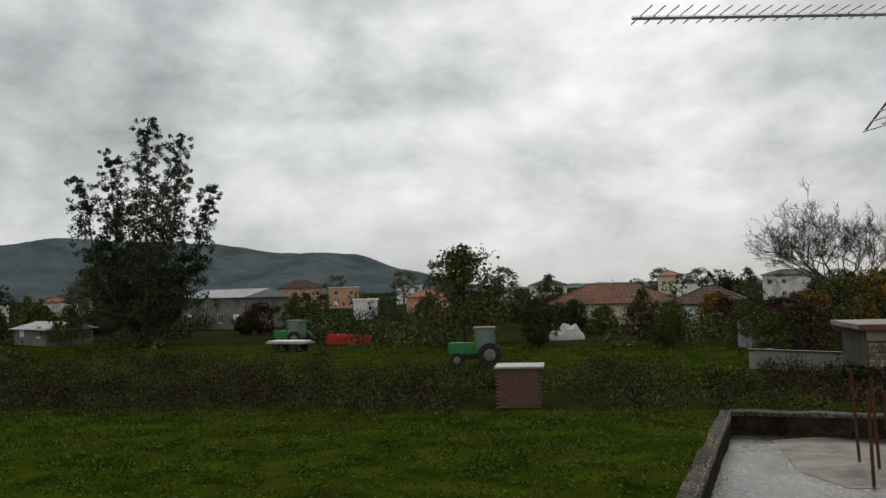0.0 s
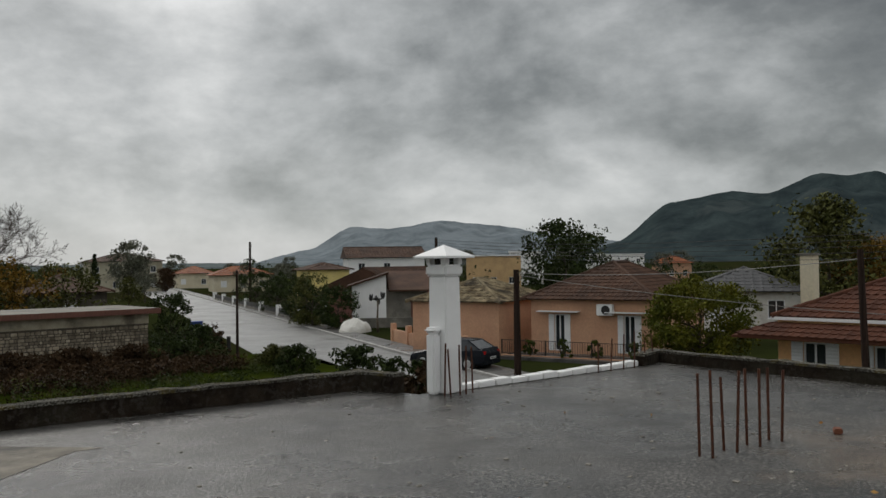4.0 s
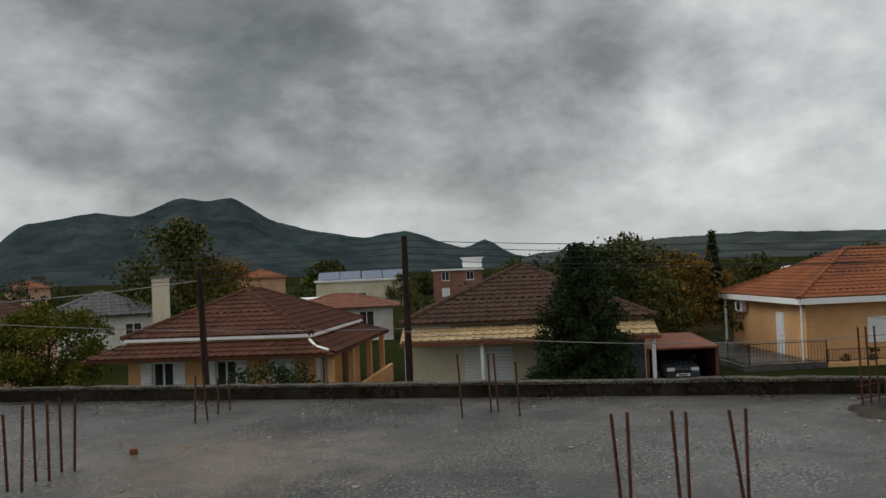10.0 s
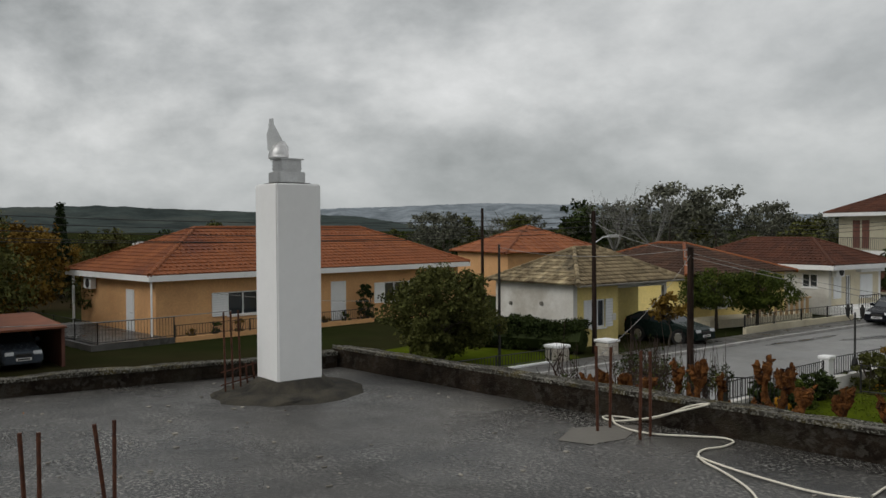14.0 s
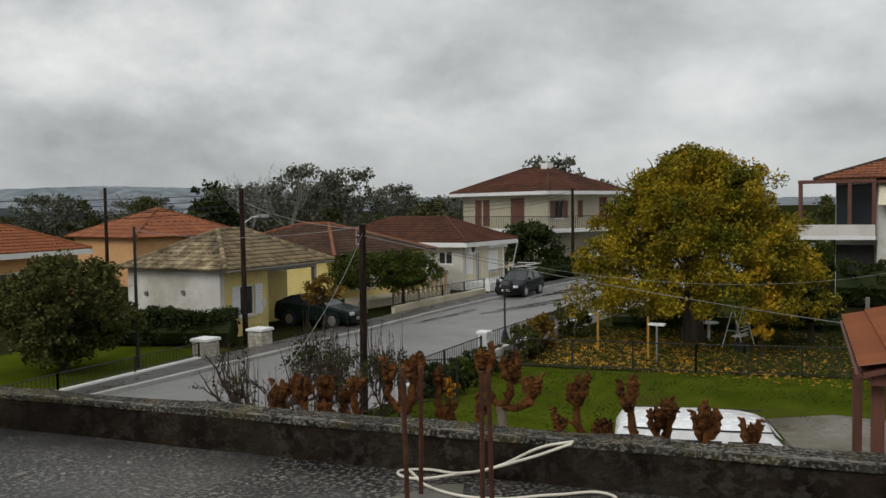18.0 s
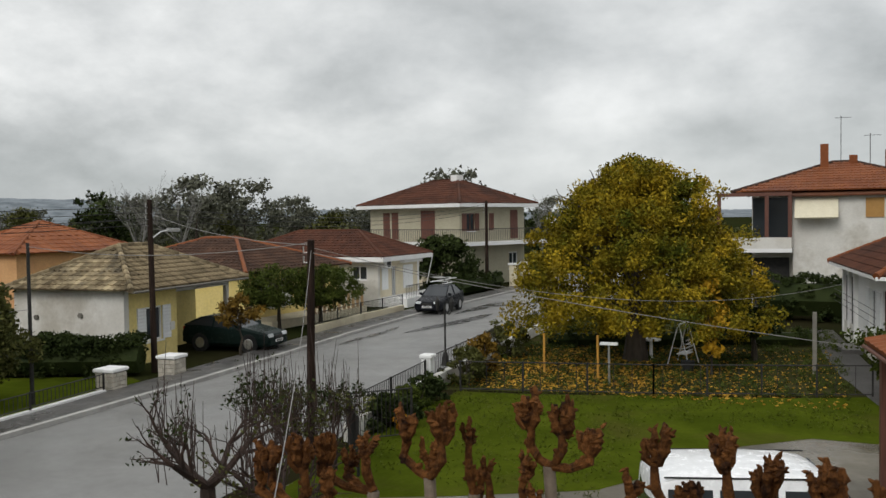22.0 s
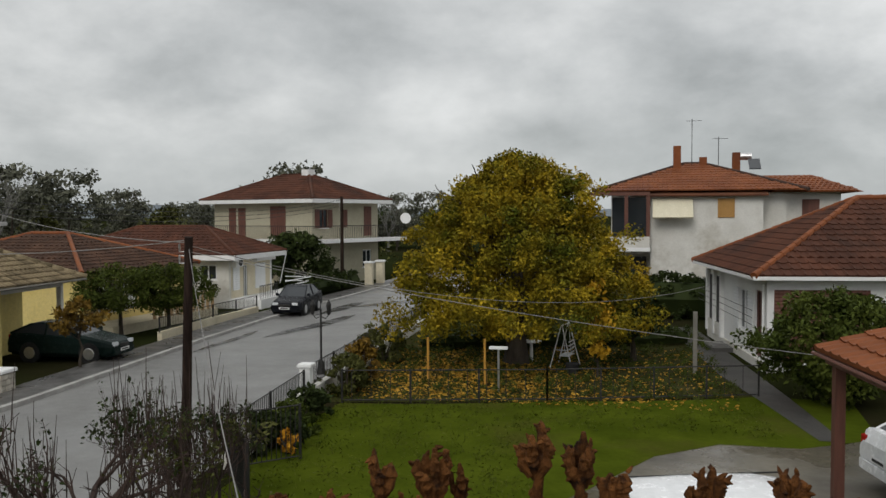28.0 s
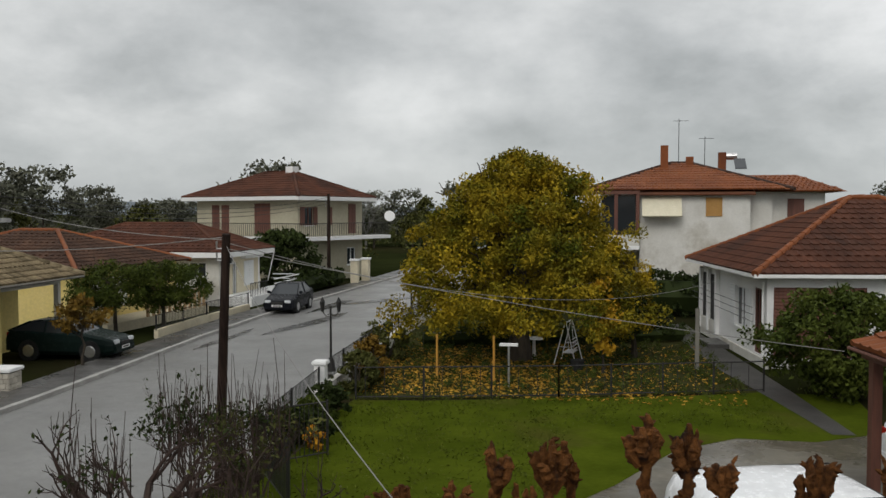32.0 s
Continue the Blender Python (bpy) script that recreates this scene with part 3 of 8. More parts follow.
def parapet(name, pts, h, t, label, seed, side=1):
    """A low rough concrete upstand along a line, with a lichened uneven top."""
    rnd = random.Random(seed)
    bm, cop = bmesh.new(), bmesh.new()
    for m_, z0, z1, grow in ((bm, S, S + h - 0.03, 0.0), (cop, S + h - 0.03, S + h, 0.012)):
        prev = None
        for (a, b), (c, d) in zip(pts, pts[1:]):
            n = max(2, int(math.hypot(c - a, d - b) / 0.25))
            dx, dy = (c - a) / n, (d - b) / n
            l = math.hypot(dx, dy)
            nx, ny = -dy / l * side, dx / l * side
            for k in range(n + 1):
                px, py = a + dx * k, b + dy * k
                g = grow + rnd.uniform(-0.008, 0.008)
                zt = z1 + rnd.uniform(-0.012, 0.012) * (1 if grow else 0)
                row = [m_.verts.new(q) for q in ((px - nx * g, py - ny * g, z0), (px + nx * (t + g), py + ny * (t + g), z0), (px + nx * (t + g), py + ny * (t + g), zt), (px - nx * g, py - ny * g, zt))]
                if prev:
                    for i in range(4):
                        m_.faces.new((prev[i], prev[(i + 1) % 4], row[(i + 1) % 4], row[i]))
                else:
                    m_.faces.new(row[::-1])
                prev = row
        m_.faces.new(prev)
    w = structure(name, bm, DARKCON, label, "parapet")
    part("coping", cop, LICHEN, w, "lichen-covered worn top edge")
    # pale flecks in a broken line along the inner top edge
    edge = bmesh.new()
    for (a, b), (c, d) in zip(pts, pts[1:]):
        l = math.hypot(c - a, d - b)
        u = Vector(((c - a) / l, (d - b) / l, 0))
        nrm = Vector((-u.y, u.x, 0)) * side
        q = 0.0
        while q < l:
            ln = rnd.uniform(0.015, 0.06)
            if rnd.random() < 0.8:
                p0 = Vector((a, b, S + h)) + u * q + nrm * (t - 0.012 + rnd.uniform(-0.006, 0.006))
                wd_, hh = rnd.uniform(0.003, 0.009), rnd.uniform(0.004, 0.011)
                p1 = p0 + u * min(ln, l - q)
                vs = [edge.verts.new(p) for p in (p0, p1, p1 + nrm * wd_, p0 + nrm * wd_)] + [edge.verts.new(p + Vector((0, 0, hh))) for p in (p0, p1, p1 + nrm * wd_, p0 + nrm * wd_)]
                for qq in ((4, 5, 6, 7), (0, 1, 5, 4), (1, 2, 6, 5), (2, 3, 7, 6), (3, 0, 4, 7)):
                    edge.faces.new([vs[i] for i in qq])
            q += ln
    part("worn_edge", edge, PALEEDGE, w, "pale broken line along the top edge")
    return w


parapet("wall_parapet_west", [(-3.1, -4.75), (-2.54, 0.32), (-0.74, 10.49)], 0.215, 0.1, "dark mossy concrete roof upstand", 1, -1)
parapet("wall_parapet_north", [(-0.65, 10.49), (4.89, 9.83), (5.04, 9.21)], 0.215, 0.165, "dark mossy concrete roof upstand", 2, -1)
parapet("wall_parapet_east", [(8.65, 8.71), (9.4, 8.88), (8.25, -2.98)], 0.165, 0.165, "dark mossy concrete roof upstand", 3, -1)
parapet("wall_parapet_south", [(8.25, -3.15), (4.9, -3.68), (2.0, -4.2), (-3.1, -4.75)], 0.22, 0.17, "dark mossy block parapet with lichen", 4, -1)
led = bmesh.new()
for k in range(12):
    a, b = k / 12, (k + 0.985) / 12
    box(led, 5.55 + 3.10 * a, 8.92 - 0.21 * a - 0.11, S + 0.003, 5.55 + 3.10 * b, 8.92 - 0.21 * b + 0.05, S + 0.062 + 0.008 * (k % 3), bev=0.008)
structure("trim_roof_edge", led, WHITE, "low white painted roof edge", "roof edge")


def chimney_a():
    """The slim white chimney with a pyramid cap on four stubs."""
    c = thing("chimney", "white rendered chimney with a pyramid cap", "chimney", 5.36, 8.88, S, 6)
    c.scale = (0.83, 0.83, 0.79)
    shaft = boxed((-0.15, -0.15, 0, 0.15, 0.15, 1.62), bev=0.015)
    for v in shaft.verts:
        f_ = 1.1 - 0.12 * min(1.0, v.co.z / 0.9)
        v.co.x, v.co.y = v.co.x * f_, v.co.y * f_
    part("shaft", shaft, CLEANWHITE, c)
    part("collar", boxed((-0.185, -0.185, 1.62, 0.185, 0.185, 1.78), bev=0.03), WHITE, c)
    for sx in (-1, 1):
        for sy in (-1, 1):
            part("stub", boxed((sx * 0.13 - 0.045, sy * 0.13 - 0.045, 1.78, sx * 0.13 + 0.045, sy * 0.13 + 0.045, 1.87), bev=0.01), WHITE, c)
    part("flue", boxed((-0.08, -0.08, 1.785, 0.08, 0.08, 1.86)), IRON, c)
    bm = boxed((-0.29, -0.29, 1.87, 0.29, 0.29, 1.9))
    top = bm.verts.new((0, 0, 2.06))
    hi = [v for v in bm.verts if abs(v.co.z - 1.9) < 1e-4]
    hi.sort(key=lambda v: math.atan2(v.co.y, v.co.x))
    for k in range(4):
        bm.faces.new((hi[k], hi[(k + 1) % 4], top))
    part("cap", bm, WHITE, c)
    pipe = part("side_pipe", boxed((-0.31, -0.08, 0, -0.168, 0.08, 0.84), bev=0.03), CLEANWHITE, c)
    part("pipe_cap", boxed((-0.33, -0.1, 0.84, -0.15, 0.1, 0.92), bev=0.035), CLEANWHITE, pipe)


def chimney_b():
    c = thing("chimney", "broad white double-flue chimney on a rough mortar base", "chimney", 7.17, -1.98, S, 3)
    c.scale = (0.83, 0.83, 0.86)
    bm = bmesh.new()
    ring = []
    rnd = random.Random(3)
    for q, z in ((1.0, 0.0), (0.9, 0.035), (0.62, 0.06), (0.42, 0.16)):
        ring.append([bm.verts.new((0.78 * q * math.cos(t) * rnd.uniform(0.93, 1.07), 0.86 * q * math.sin(t) * rnd.uniform(0.93, 1.07), z)) for t in (k * math.pi / 14 for k in range(28))])
    for r0, r1 in zip(ring, ring[1:]):
        for k in range(28):
            bm.faces.new((r0[k], r0[(k + 1) % 28], r1[(k + 1) % 28], r1[k]))
    bm.faces.new(ring[-1])
    part("mortar_base", bm, MORTAR, c, "rough dark mortar skirt")
    part("shaft", boxed((-0.25, -0.27, 0.06, 0.25, 0.27, 2.2), bev=0.015), CLEANWHITE, c)
    part("soot_pad", boxed((-0.17, -0.19, 2.195, 0.17, 0.2, 2.212), bev=0.004), MORTAR, c, "dark sooty mortar bed")
    part("flue_block", boxed((-0.13, -0.15, 2.21, 0.13, 0.17, 2.33), bev=0.01), GALV, c, "shiny metal flue block")
    part("flue_pipe", boxed((-0.11, -0.11, 2.33, 0.11, 0.13, 2.455), bev=0.008), GALV, c)
    for z in (2.36, 2.395, 2.43):
        part("rib", boxed((-0.116, -0.116, z, 0.116, 0.136, z + 0.012), bev=0.003), GALV, c)
    part("flue_lid", boxed((-0.13, -0.13, 2.455, 0.13, 0.15, 2.47), bev=0.003), GALV, c)
    # half-dome wind cowl with an upright vane that leans away from the flue
    e, n, up = Vector((-0.4, -0.916, 0)), Vector((0.916, -0.4, 0)), Vector((0, 0, 1))
    cowl = bmesh.new()
    mid, prev = -0.05 * e + up * 2.475, None
    for k in range(8):
        la = radians(11.5 * k)
        row = [cowl.verts.new(mid + 0.16 * (-e * math.cos(la) * math.cos(lo) + n * math.cos(la) * math.sin(lo) + up * 1.15 * math.sin(la))) for lo in (radians(-110 + 22 * j) for j in range(11))]
        if prev:
            for j in range(10):
                cowl.faces.new((prev[j], prev[j + 1], row[j + 1], row[j]))
        prev = row
    bmesh.ops.solidify(cowl, geom=list(cowl.faces), thickness=0.006)
    part("cowl", cowl, PALEMETAL, c, "pale curved half-dome wind cowl", smooth=True)
    vane = bmesh.new()
    edge = ((-0.04, 0.16), (-0.10, 0.28), (-0.145, 0.36), (-0.15, 0.42), (-0.19, 0.415), (-0.20, 0.39), (-0.192, 0.37), (-0.207, 0.35), (-0.197, 0.33), (-0.225, 0.25), (-0.212, 0.08))
    sides = [[vane.verts.new(e * u + up * (2.475 + z) + n * s) for u, z in edge] for s in (-0.004, 0.004)]
    vane.faces.new(sides[0][::-1])
    vane.faces.new(sides[1])
    for k in range(len(edge)):
        j = (k + 1) % len(edge)
        vane.faces.new((sides[0][k], sides[0][j], sides[1][j], sides[1][k]))
    part("vane", vane, PALEMETAL, c, "thin notched metal vane")
    part("spindle", tubed([(0, 0, 2.46), (0, 0, 2.6)], 0.012, 6), GALV, c)


chimney_a()
chimney_b()

# ---- houses ----
def tile_mesh(w, l, rolls, material, name="tile"):
    """One roof tile: rolls across its width, a thick lower lip."""
    cols = 4 * rolls + 1
    verts, faces = [], []
    for row, (y, z) in enumerate(((0.0, -0.012), (0.0, 0.055), (l * 1.12, 0.008))):
        for k in range(cols):
            verts.append((w * k / (cols - 1) - w / 2, y, z + 0.035 * max(0, math.sin(2 * math.pi * rolls * k / (cols - 1))) * (0 if row == 0 else 1)))
    for row in range(2):
        faces += [(row * cols + k, row * cols + k + 1, (row + 1) * cols + k + 1, (row + 1) * cols + k) for k in range(cols - 1)]
    return pydata(name, verts, faces, material)


def lay_tiles(parent, slopes, material, w=0.3, l=0.36, rolls=1, single=0, seed=0, jitter=0.004):
    """Courses of tiles on roof slopes; the first `single` ones as objects, the rest as one mesh. A slope: corner, along, up, length, run, cut at start, cut at end."""
    rnd = random.Random(seed)
    tm = tile_mesh(w, l, rolls, material)
    tv, tf = np.array([v.co[:] for v in tm.vertices]), [tuple(p.vertices) for p in tm.polygons]
    V, F, count = [], [], 0
    for corner, u, v, length, run, k0, k1 in slopes:
        corner, u, v = Vector(corner), Vector(u).normalized(), Vector(v).normalized()
        n = u.cross(v).normalized()
        for r in range(int(run / l + 0.3)):
            vv = r * l
            a, b = k0 * (vv + l * 0.5), length - k1 * (vv + l * 0.5)
            m = int((b - a) / w)
            for k in range(m):
                p = corner + u * (a + (b - a - m * w) / 2 + w * (k + 0.5)) + v * vv + n * (0.012 + rnd.uniform(0, jitter))
                y2 = (v + n * 0.03 + u * rnd.uniform(-jitter, jitter) * 3).normalized()
                x2 = y2.cross(n).normalized()
                rot = Matrix((x2, y2, x2.cross(y2))).transposed().to_4x4()
                mm = Matrix.Translation(p) @ rot
                if count < single:
                    part("tile", tm, material, parent, at=mm)
                else:
                    arr = np.array(mm)
                    F += [tuple(i + len(V) * len(tv) for i in q) for q in tf]
                    V.append(tv @ arr[:3, :3].T + arr[:3, 3])
                count += 1
    if V:
        ob = part("roof_tiles", pydata("roof_tiles", np.concatenate(V).tolist(), F, material), material, parent)
        tagged(ob, kind="stuff")


def hip_roof(parent, L, W, z, rise, over, tilemat, fh=0.26, tw=0.3, tl=0.36, rolls=1, single=0, fascia=None, seed=0, cap=None, gable=False):
    """A hipped (or gabled) roof over a block centred on the origin."""
    a, b = L / 2 + over, W / 2 + over
    turned = b > a
    if turned:
        a, b = b, a
    run = b if not gable else 0.0
    P = (lambda x, y, zz: (y, x, zz)) if turned else (lambda x, y, zz: (x, y, zz))
    r0, r1 = P(-(a - run), 0, z + rise), P(a - run, 0, z + rise)
    c = [P(-a, -b, z), P(a, -b, z), P(a, b, z), P(-a, b, z)]
    bm = bmesh.new()
    vs = [bm.verts.new(p) for p in (*c, r0, r1)]
    for q in ((0, 1, 5, 4), (2, 3, 4, 5), (1, 2, 5), (3, 0, 4)):
        bm.faces.new([vs[i] for i in q])
    bm.faces.new([vs[i] for i in (3, 2, 1, 0)])
    deck = part("roof", bm, tilemat, parent)
    sl = math.hypot(b, rise)
    X, Y = Vector(P(1, 0, 0)), Vector(P(0, 1, 0))
    Z = Vector((0, 0, 1))
    kk = run / sl
    slopes = [(c[0], X, Y * b + Z * rise, 2 * a, sl, kk, kk), (c[2], -X, -Y * b + Z * rise, 2 * a, sl, kk, kk)]
    if not gable:
        slopes += [(c[1], Y, -X * b + Z * rise, 2 * b, sl, b / sl, b / sl), (c[3], -Y, X * b + Z * rise, 2 * b, sl, b / sl, b / sl)]
    if turned:
        slopes = [(Vector(cn) + Vector(u) * ln, -Vector(u), v, ln, rn, q1, q0) for cn, u, v, ln, rn, q0, q1 in slopes]
    lay_tiles(deck, slopes, tilemat, tw, tl, rolls, single, seed)
    cm = cap or tilemat
    lines = [(r0, r1)] if (Vector(r0) - Vector(r1)).length > 0.3 else []
    if not gable:
        lines += [(c[0], r0), (c[3], r0), (c[1], r1), (c[2], r1)]
    for p, q in lines:
        p, q = Vector(p), Vector(q)
        if not single:
            part("ridge_cap", tubed([p + Z * 0.02, q + Z * 0.02], 0.1, 8), cm, deck)
            continue
        n = max(2, int((q - p).length / 0.4))
        step = (q - p) / n
        cap_mesh = mesh_of("ridge_cap", tubed([(0, 0, 0), tuple(step * 1.12)], [0.115, 0.095], 8), cm)
        for k in range(n):
            part("ridge_cap", cap_mesh, cm, deck, at=Matrix.Translation(p + step * k + Z * 0.03))
    if fascia:
        h, o = fh, 0.02
        fb = boxed((-L / 2 - over - o, -W / 2 - over - o, z - h, L / 2 + over + o, -W / 2 - over + 0.05, z + 0.01), (-L / 2 - over - o, W / 2 + over - 0.05, z - h, L / 2 + over + o, W / 2 + over + o, z + 0.01),
                   (-L / 2 - over - o, -W / 2 - over + 0.051, z - h, -L / 2 - over + 0.05, W / 2 + over - 0.051, z + 0.01), (L / 2 + over - 0.05, -W / 2 - over + 0.051, z - h, L / 2 + over + o, W / 2 + over - 0.051, z + 0.01))
        part("fascia", fb, fascia, parent, "white eaves board")
        part("soffit", boxed((-L / 2 - over + 0.05, -W / 2 - over + 0.05, z - h + 0.02, L / 2 + over - 0.05, W / 2 + over - 0.05, z - h + 0.06)), fascia, parent)
    return deck


SIDES = {"S": (0, -1), "N": (0, 1), "W": (-1, 0), "E": (1, 0)}


def louvre(x0, x1, h, y):
    """A louvred shutter leaf as one ridged board."""
    n = max(4, int(h / 0.11))
    prof = [(0.05, 0.0)]
    for k in range(n):
        prof += [(y, h * k / n + 0.01), (y + 0.014, h * (k + 0.7) / n)]
    return prism(prof + [(y, h), (0.05, h)], "x", x0, x1)


def window(parent, side, u, z0, w, h, kind, L, W, frame_mat=None):
    """A window or door in a wall: frame, panes, sill, shutters."""
    sx, sy = SIDES[side]
    half = W / 2 if sx == 0 else L / 2
    rz = {"S": 0, "E": 90, "N": 180, "W": 270}[side]
    base = {"S": (u, -half, z0), "N": (u, half, z0), "W": (-half, u, z0), "E": (half, u, z0)}[side]
    fm = frame_mat or SHUTTER
    at = pose(*base, 0, 0, rz)
    t = 0.06
    if kind == "closed":
        fr = part("shutter", louvre(-w / 2, -0.008, h, -0.05), fm, parent, at=at)
        part("shutter", louvre(0.008, w / 2, h, -0.05), fm, parent, at=at)
        return fr
    if kind == "door":
        fr = part("door", boxed((-w / 2, -0.02, 0, w / 2, 0.05, h), bev=0.0), fm, parent, at=at)
        part("door_panel", boxed((-w / 2 + 0.12, -0.04, 0.15, w / 2 - 0.12, -0.02, h * 0.45), (-w / 2 + 0.12, -0.04, h * 0.53, w / 2 - 0.12, -0.02, h - 0.15)), fm, fr)
        part("handle", tubed([(w / 2 - 0.1, -0.08, h * 0.48), (w / 2 - 0.22, -0.08, h * 0.48)], 0.015), IRON, fr)
        return fr
    fr = part("window", boxed((-w / 2, 0.04, 0, -w / 2 + t, 0.14, h), (w / 2 - t, 0.04, 0, w / 2, 0.14, h), (-w / 2 + t, 0.04, h - t, w / 2 - t, 0.14, h), (-w / 2 + t, 0.04, 0, w / 2 - t, 0.14, t), (-t / 2, 0.04, t, t / 2, 0.14, h - t)), fm, parent, at=at)
    for a, b in ((-w / 2 + t, -t / 2), (t / 2, w / 2 - t)):
        part("pane", boxed((a, 0.09, t, b, 0.1, h - t)), glass_mat(), fr)
    if h < 1.7:
        part("sill", boxed((-w / 2 - 0.06, -0.06, -0.06, w / 2 + 0.06, 0.03, -0.004)), WHITE, fr)
    if kind == "shut":
        for s in (-1, 1):
            x0, x1 = sorted((s * (w / 2 + 0.01), s * (w + 0.01)))
            part("shutter", louvre(x0, x1, h, -0.05), fm, fr, "open louvred shutter")
    return fr


def walls(parent, L, W, h, material, wins, t=0.24, name="wall", z0=0.0):
    """Four walls with real openings; wins: side, centre, sill height, width, height, kind."""
    for side, (sx, sy) in SIDES.items():
        length = L if sx == 0 else W - 2 * t
        ops = sorted((w[1] - w[3] / 2, w[1] + w[3] / 2, w[2], w[2] + w[4]) for w in wins if w[0] == side and w[5] not in ("door", "closed"))
        xs = sorted({-length / 2, length / 2, *(q for o in ops for q in o[:2])})
        zs = sorted({z0, h, *(q for o in ops for q in o[2:] if z0 < q < h)})
        full = {(a, b) for a in range(len(xs) - 1) for b in range(len(zs) - 1)
                if not any(o[0] <= (xs[a] + xs[a + 1]) / 2 <= o[1] and o[2] <= (zs[b] + zs[b + 1]) / 2 <= o[3] for o in ops)}
        bm, seen = bmesh.new(), {}

        def vert(a, b, d):
            if (a, b, d) not in seen:
                off = t if d else 0
                seen[a, b, d] = bm.verts.new((xs[a], sy * (W / 2 - off), zs[b]) if sx == 0 else (sx * (L / 2 - off), xs[a], zs[b]))
            return seen[a, b, d]

        for a, b in full:
            for d in (0, 1):
                bm.faces.new([vert(a, b, d), vert(a + 1, b, d), vert(a + 1, b + 1, d), vert(a, b + 1, d)])
            for da, db, q in ((-1, 0, ((a, b), (a, b + 1))), (1, 0, ((a + 1, b), (a + 1, b + 1))), (0, -1, ((a, b), (a + 1, b))), (0, 1, ((a, b + 1), (a + 1, b + 1)))):
                if (a + da, b + db) not in full:
                    bm.faces.new([vert(*q[0], 0), vert(*q[1], 0), vert(*q[1], 1), vert(*q[0], 1)])
        part(name, bm, material[side] if isinstance(material, dict) else material, parent)
    for w in wins:
        window(parent, *w[:6], L, W, w[6] if len(w) > 6 else None)
    part("inner_floor", boxed((-L / 2 + t, -W / 2 + t, 0, L / 2 - t, W / 2 - t, 0.1)), PAVE, parent)


def house(label, x, y, rz, L, W, h, wallmat, tilemat, rise, over=0.5, wins=(), name="house", fascia=None, **kw):
    ho = thing(name, label, "house", x, y, 0, rz)
    walls(ho, L, W, h - 0.02, wallmat, wins)
    hip_roof(ho, L, W, h, rise, over, tilemat, fascia=fascia, **kw)
    return ho


def flat_block(label, x, y, rz, L, W, h, wallmat, wins=(), over=0.25, name="house", roof=None, lift=0.0):
    ho = thing(name, label, "house", x, y, lift, rz)
    walls(ho, L, W, h, wallmat, wins)
    part("roof", boxed((-L / 2 - over, -W / 2 - over, h, L / 2 + over, W / 2 + over, h + 0.22)), roof or WHITE, ho)
    return ho


# orange house across the street
oh = house("single-storey orange house with a red tiled hipped roof", 44.4, -19.1, 9.3, 8.4, 19.4, 2.95, ORANGE, TILE_RED, 2.1, 0.55,
           [("W", 5.2, 0.85, 1.7, 1.15, "shut"), ("W", -0.6, 0.1, 1.0, 2.1, "door"), ("W", -4.6, 0.85, 1.5, 1.15, "shut"), ("N", -1.6, 0.1, 0.85, 2.1, "door")], fascia=WHITE, single=300, seed=1)
tile_house = thing("house", "old white and yellow cottage with a lichened tile roof", "house", 27.8, -26.3, 0, 3.7)
part("wall", boxed((-2.1, 2.91, 0, 2.6, 3.15, 2.62)), DIRTYWHITE, tile_house, "whitewashed north wall")
part("wall", boxed((-2.1, 0.3, 0, -1.86, 1.15, 2.62), (-2.1, 2.05, 0, -1.86, 2.905, 2.62), (-2.1, 1.151, 0, -1.86, 2.049, 0.75), (-2.1, 1.151, 1.95, -1.86, 2.049, 2.62)), YELLOW, tile_house)
part("porch_wall", boxed((-1.85, 0.3, 0, -0.25, 0.54, 2.62)), YELLOW, tile_house)
part("porch_wall", boxed((-0.5, -3.15, 0, -0.26, 0.299, 2.62)), YELLOW, tile_house)
part("wall", boxed((-0.25, -3.15, 0, 2.6, -2.91, 2.62)), YELLOW, tile_house)
part("wall", boxed((2.36, -2.9, 0, 2.6, 2.9, 2.62)), YELLOW, tile_house)
part("inner_floor", boxed((-1.85, 0.55, 0, 2.35, 2.9, 0.1)), PAVE, tile_house)
part("porch_beam", boxed((-2.1, -3.15, 2.36, -1.9, 0.29, 2.62)), DIRTYWHITE, tile_house)
part("porch_post", boxed((-2.1, -3.15, 0, -1.93, -2.98, 2.355)), DIRTYWHITE, tile_house)
window(tile_house, "W", 1.6, 0.75, 0.9, 1.2, "shut", 4.2, 6.3)
part("meter_box", boxed((-2.16, 0.5, 1.0, -2.1, 0.75, 1.3)), DIRTYWHITE, tile_house)
hip_roof(tile_house, 4.9, 6.5, 2.64, 1.4, 0.3, TILE_OLD, single=300, seed=2, tw=0.24, tl=0.3)
brown_house = house("yellow house with a brown hipped tile roof", 32.3, -37.6, -5, 9.5, 7.5, 2.56, YELLOW, TILE_BROWN, 1.5, 0.5, [("W", 1.5, 0.8, 1.2, 1.3, "shut"), ("W", -2.0, 0.1, 0.9, 2.1, "door", BROWNWOOD)], seed=3, cap=TILE_RED)
wh2 = house("white house with a dark red hipped roof", 31.1, -46.6, -1, 9.6, 5.4, 2.82, {"N": DIRTYWHITE, "W": CREAM, "S": WHITE, "E": WHITE}, TILE_DEEP, 1.43, 0.65,
            [("W", 1.9, 0.9, 0.75, 1.3, "closed"), ("W", 0.75, 0.45, 0.5, 1.75, "win"), ("W", -1.1, 0.8, 1.3, 1.4, "closed"), ("N", -3.6, 1.5, 1.0, 0.8, "win")], seed=4, fascia=WHITE)
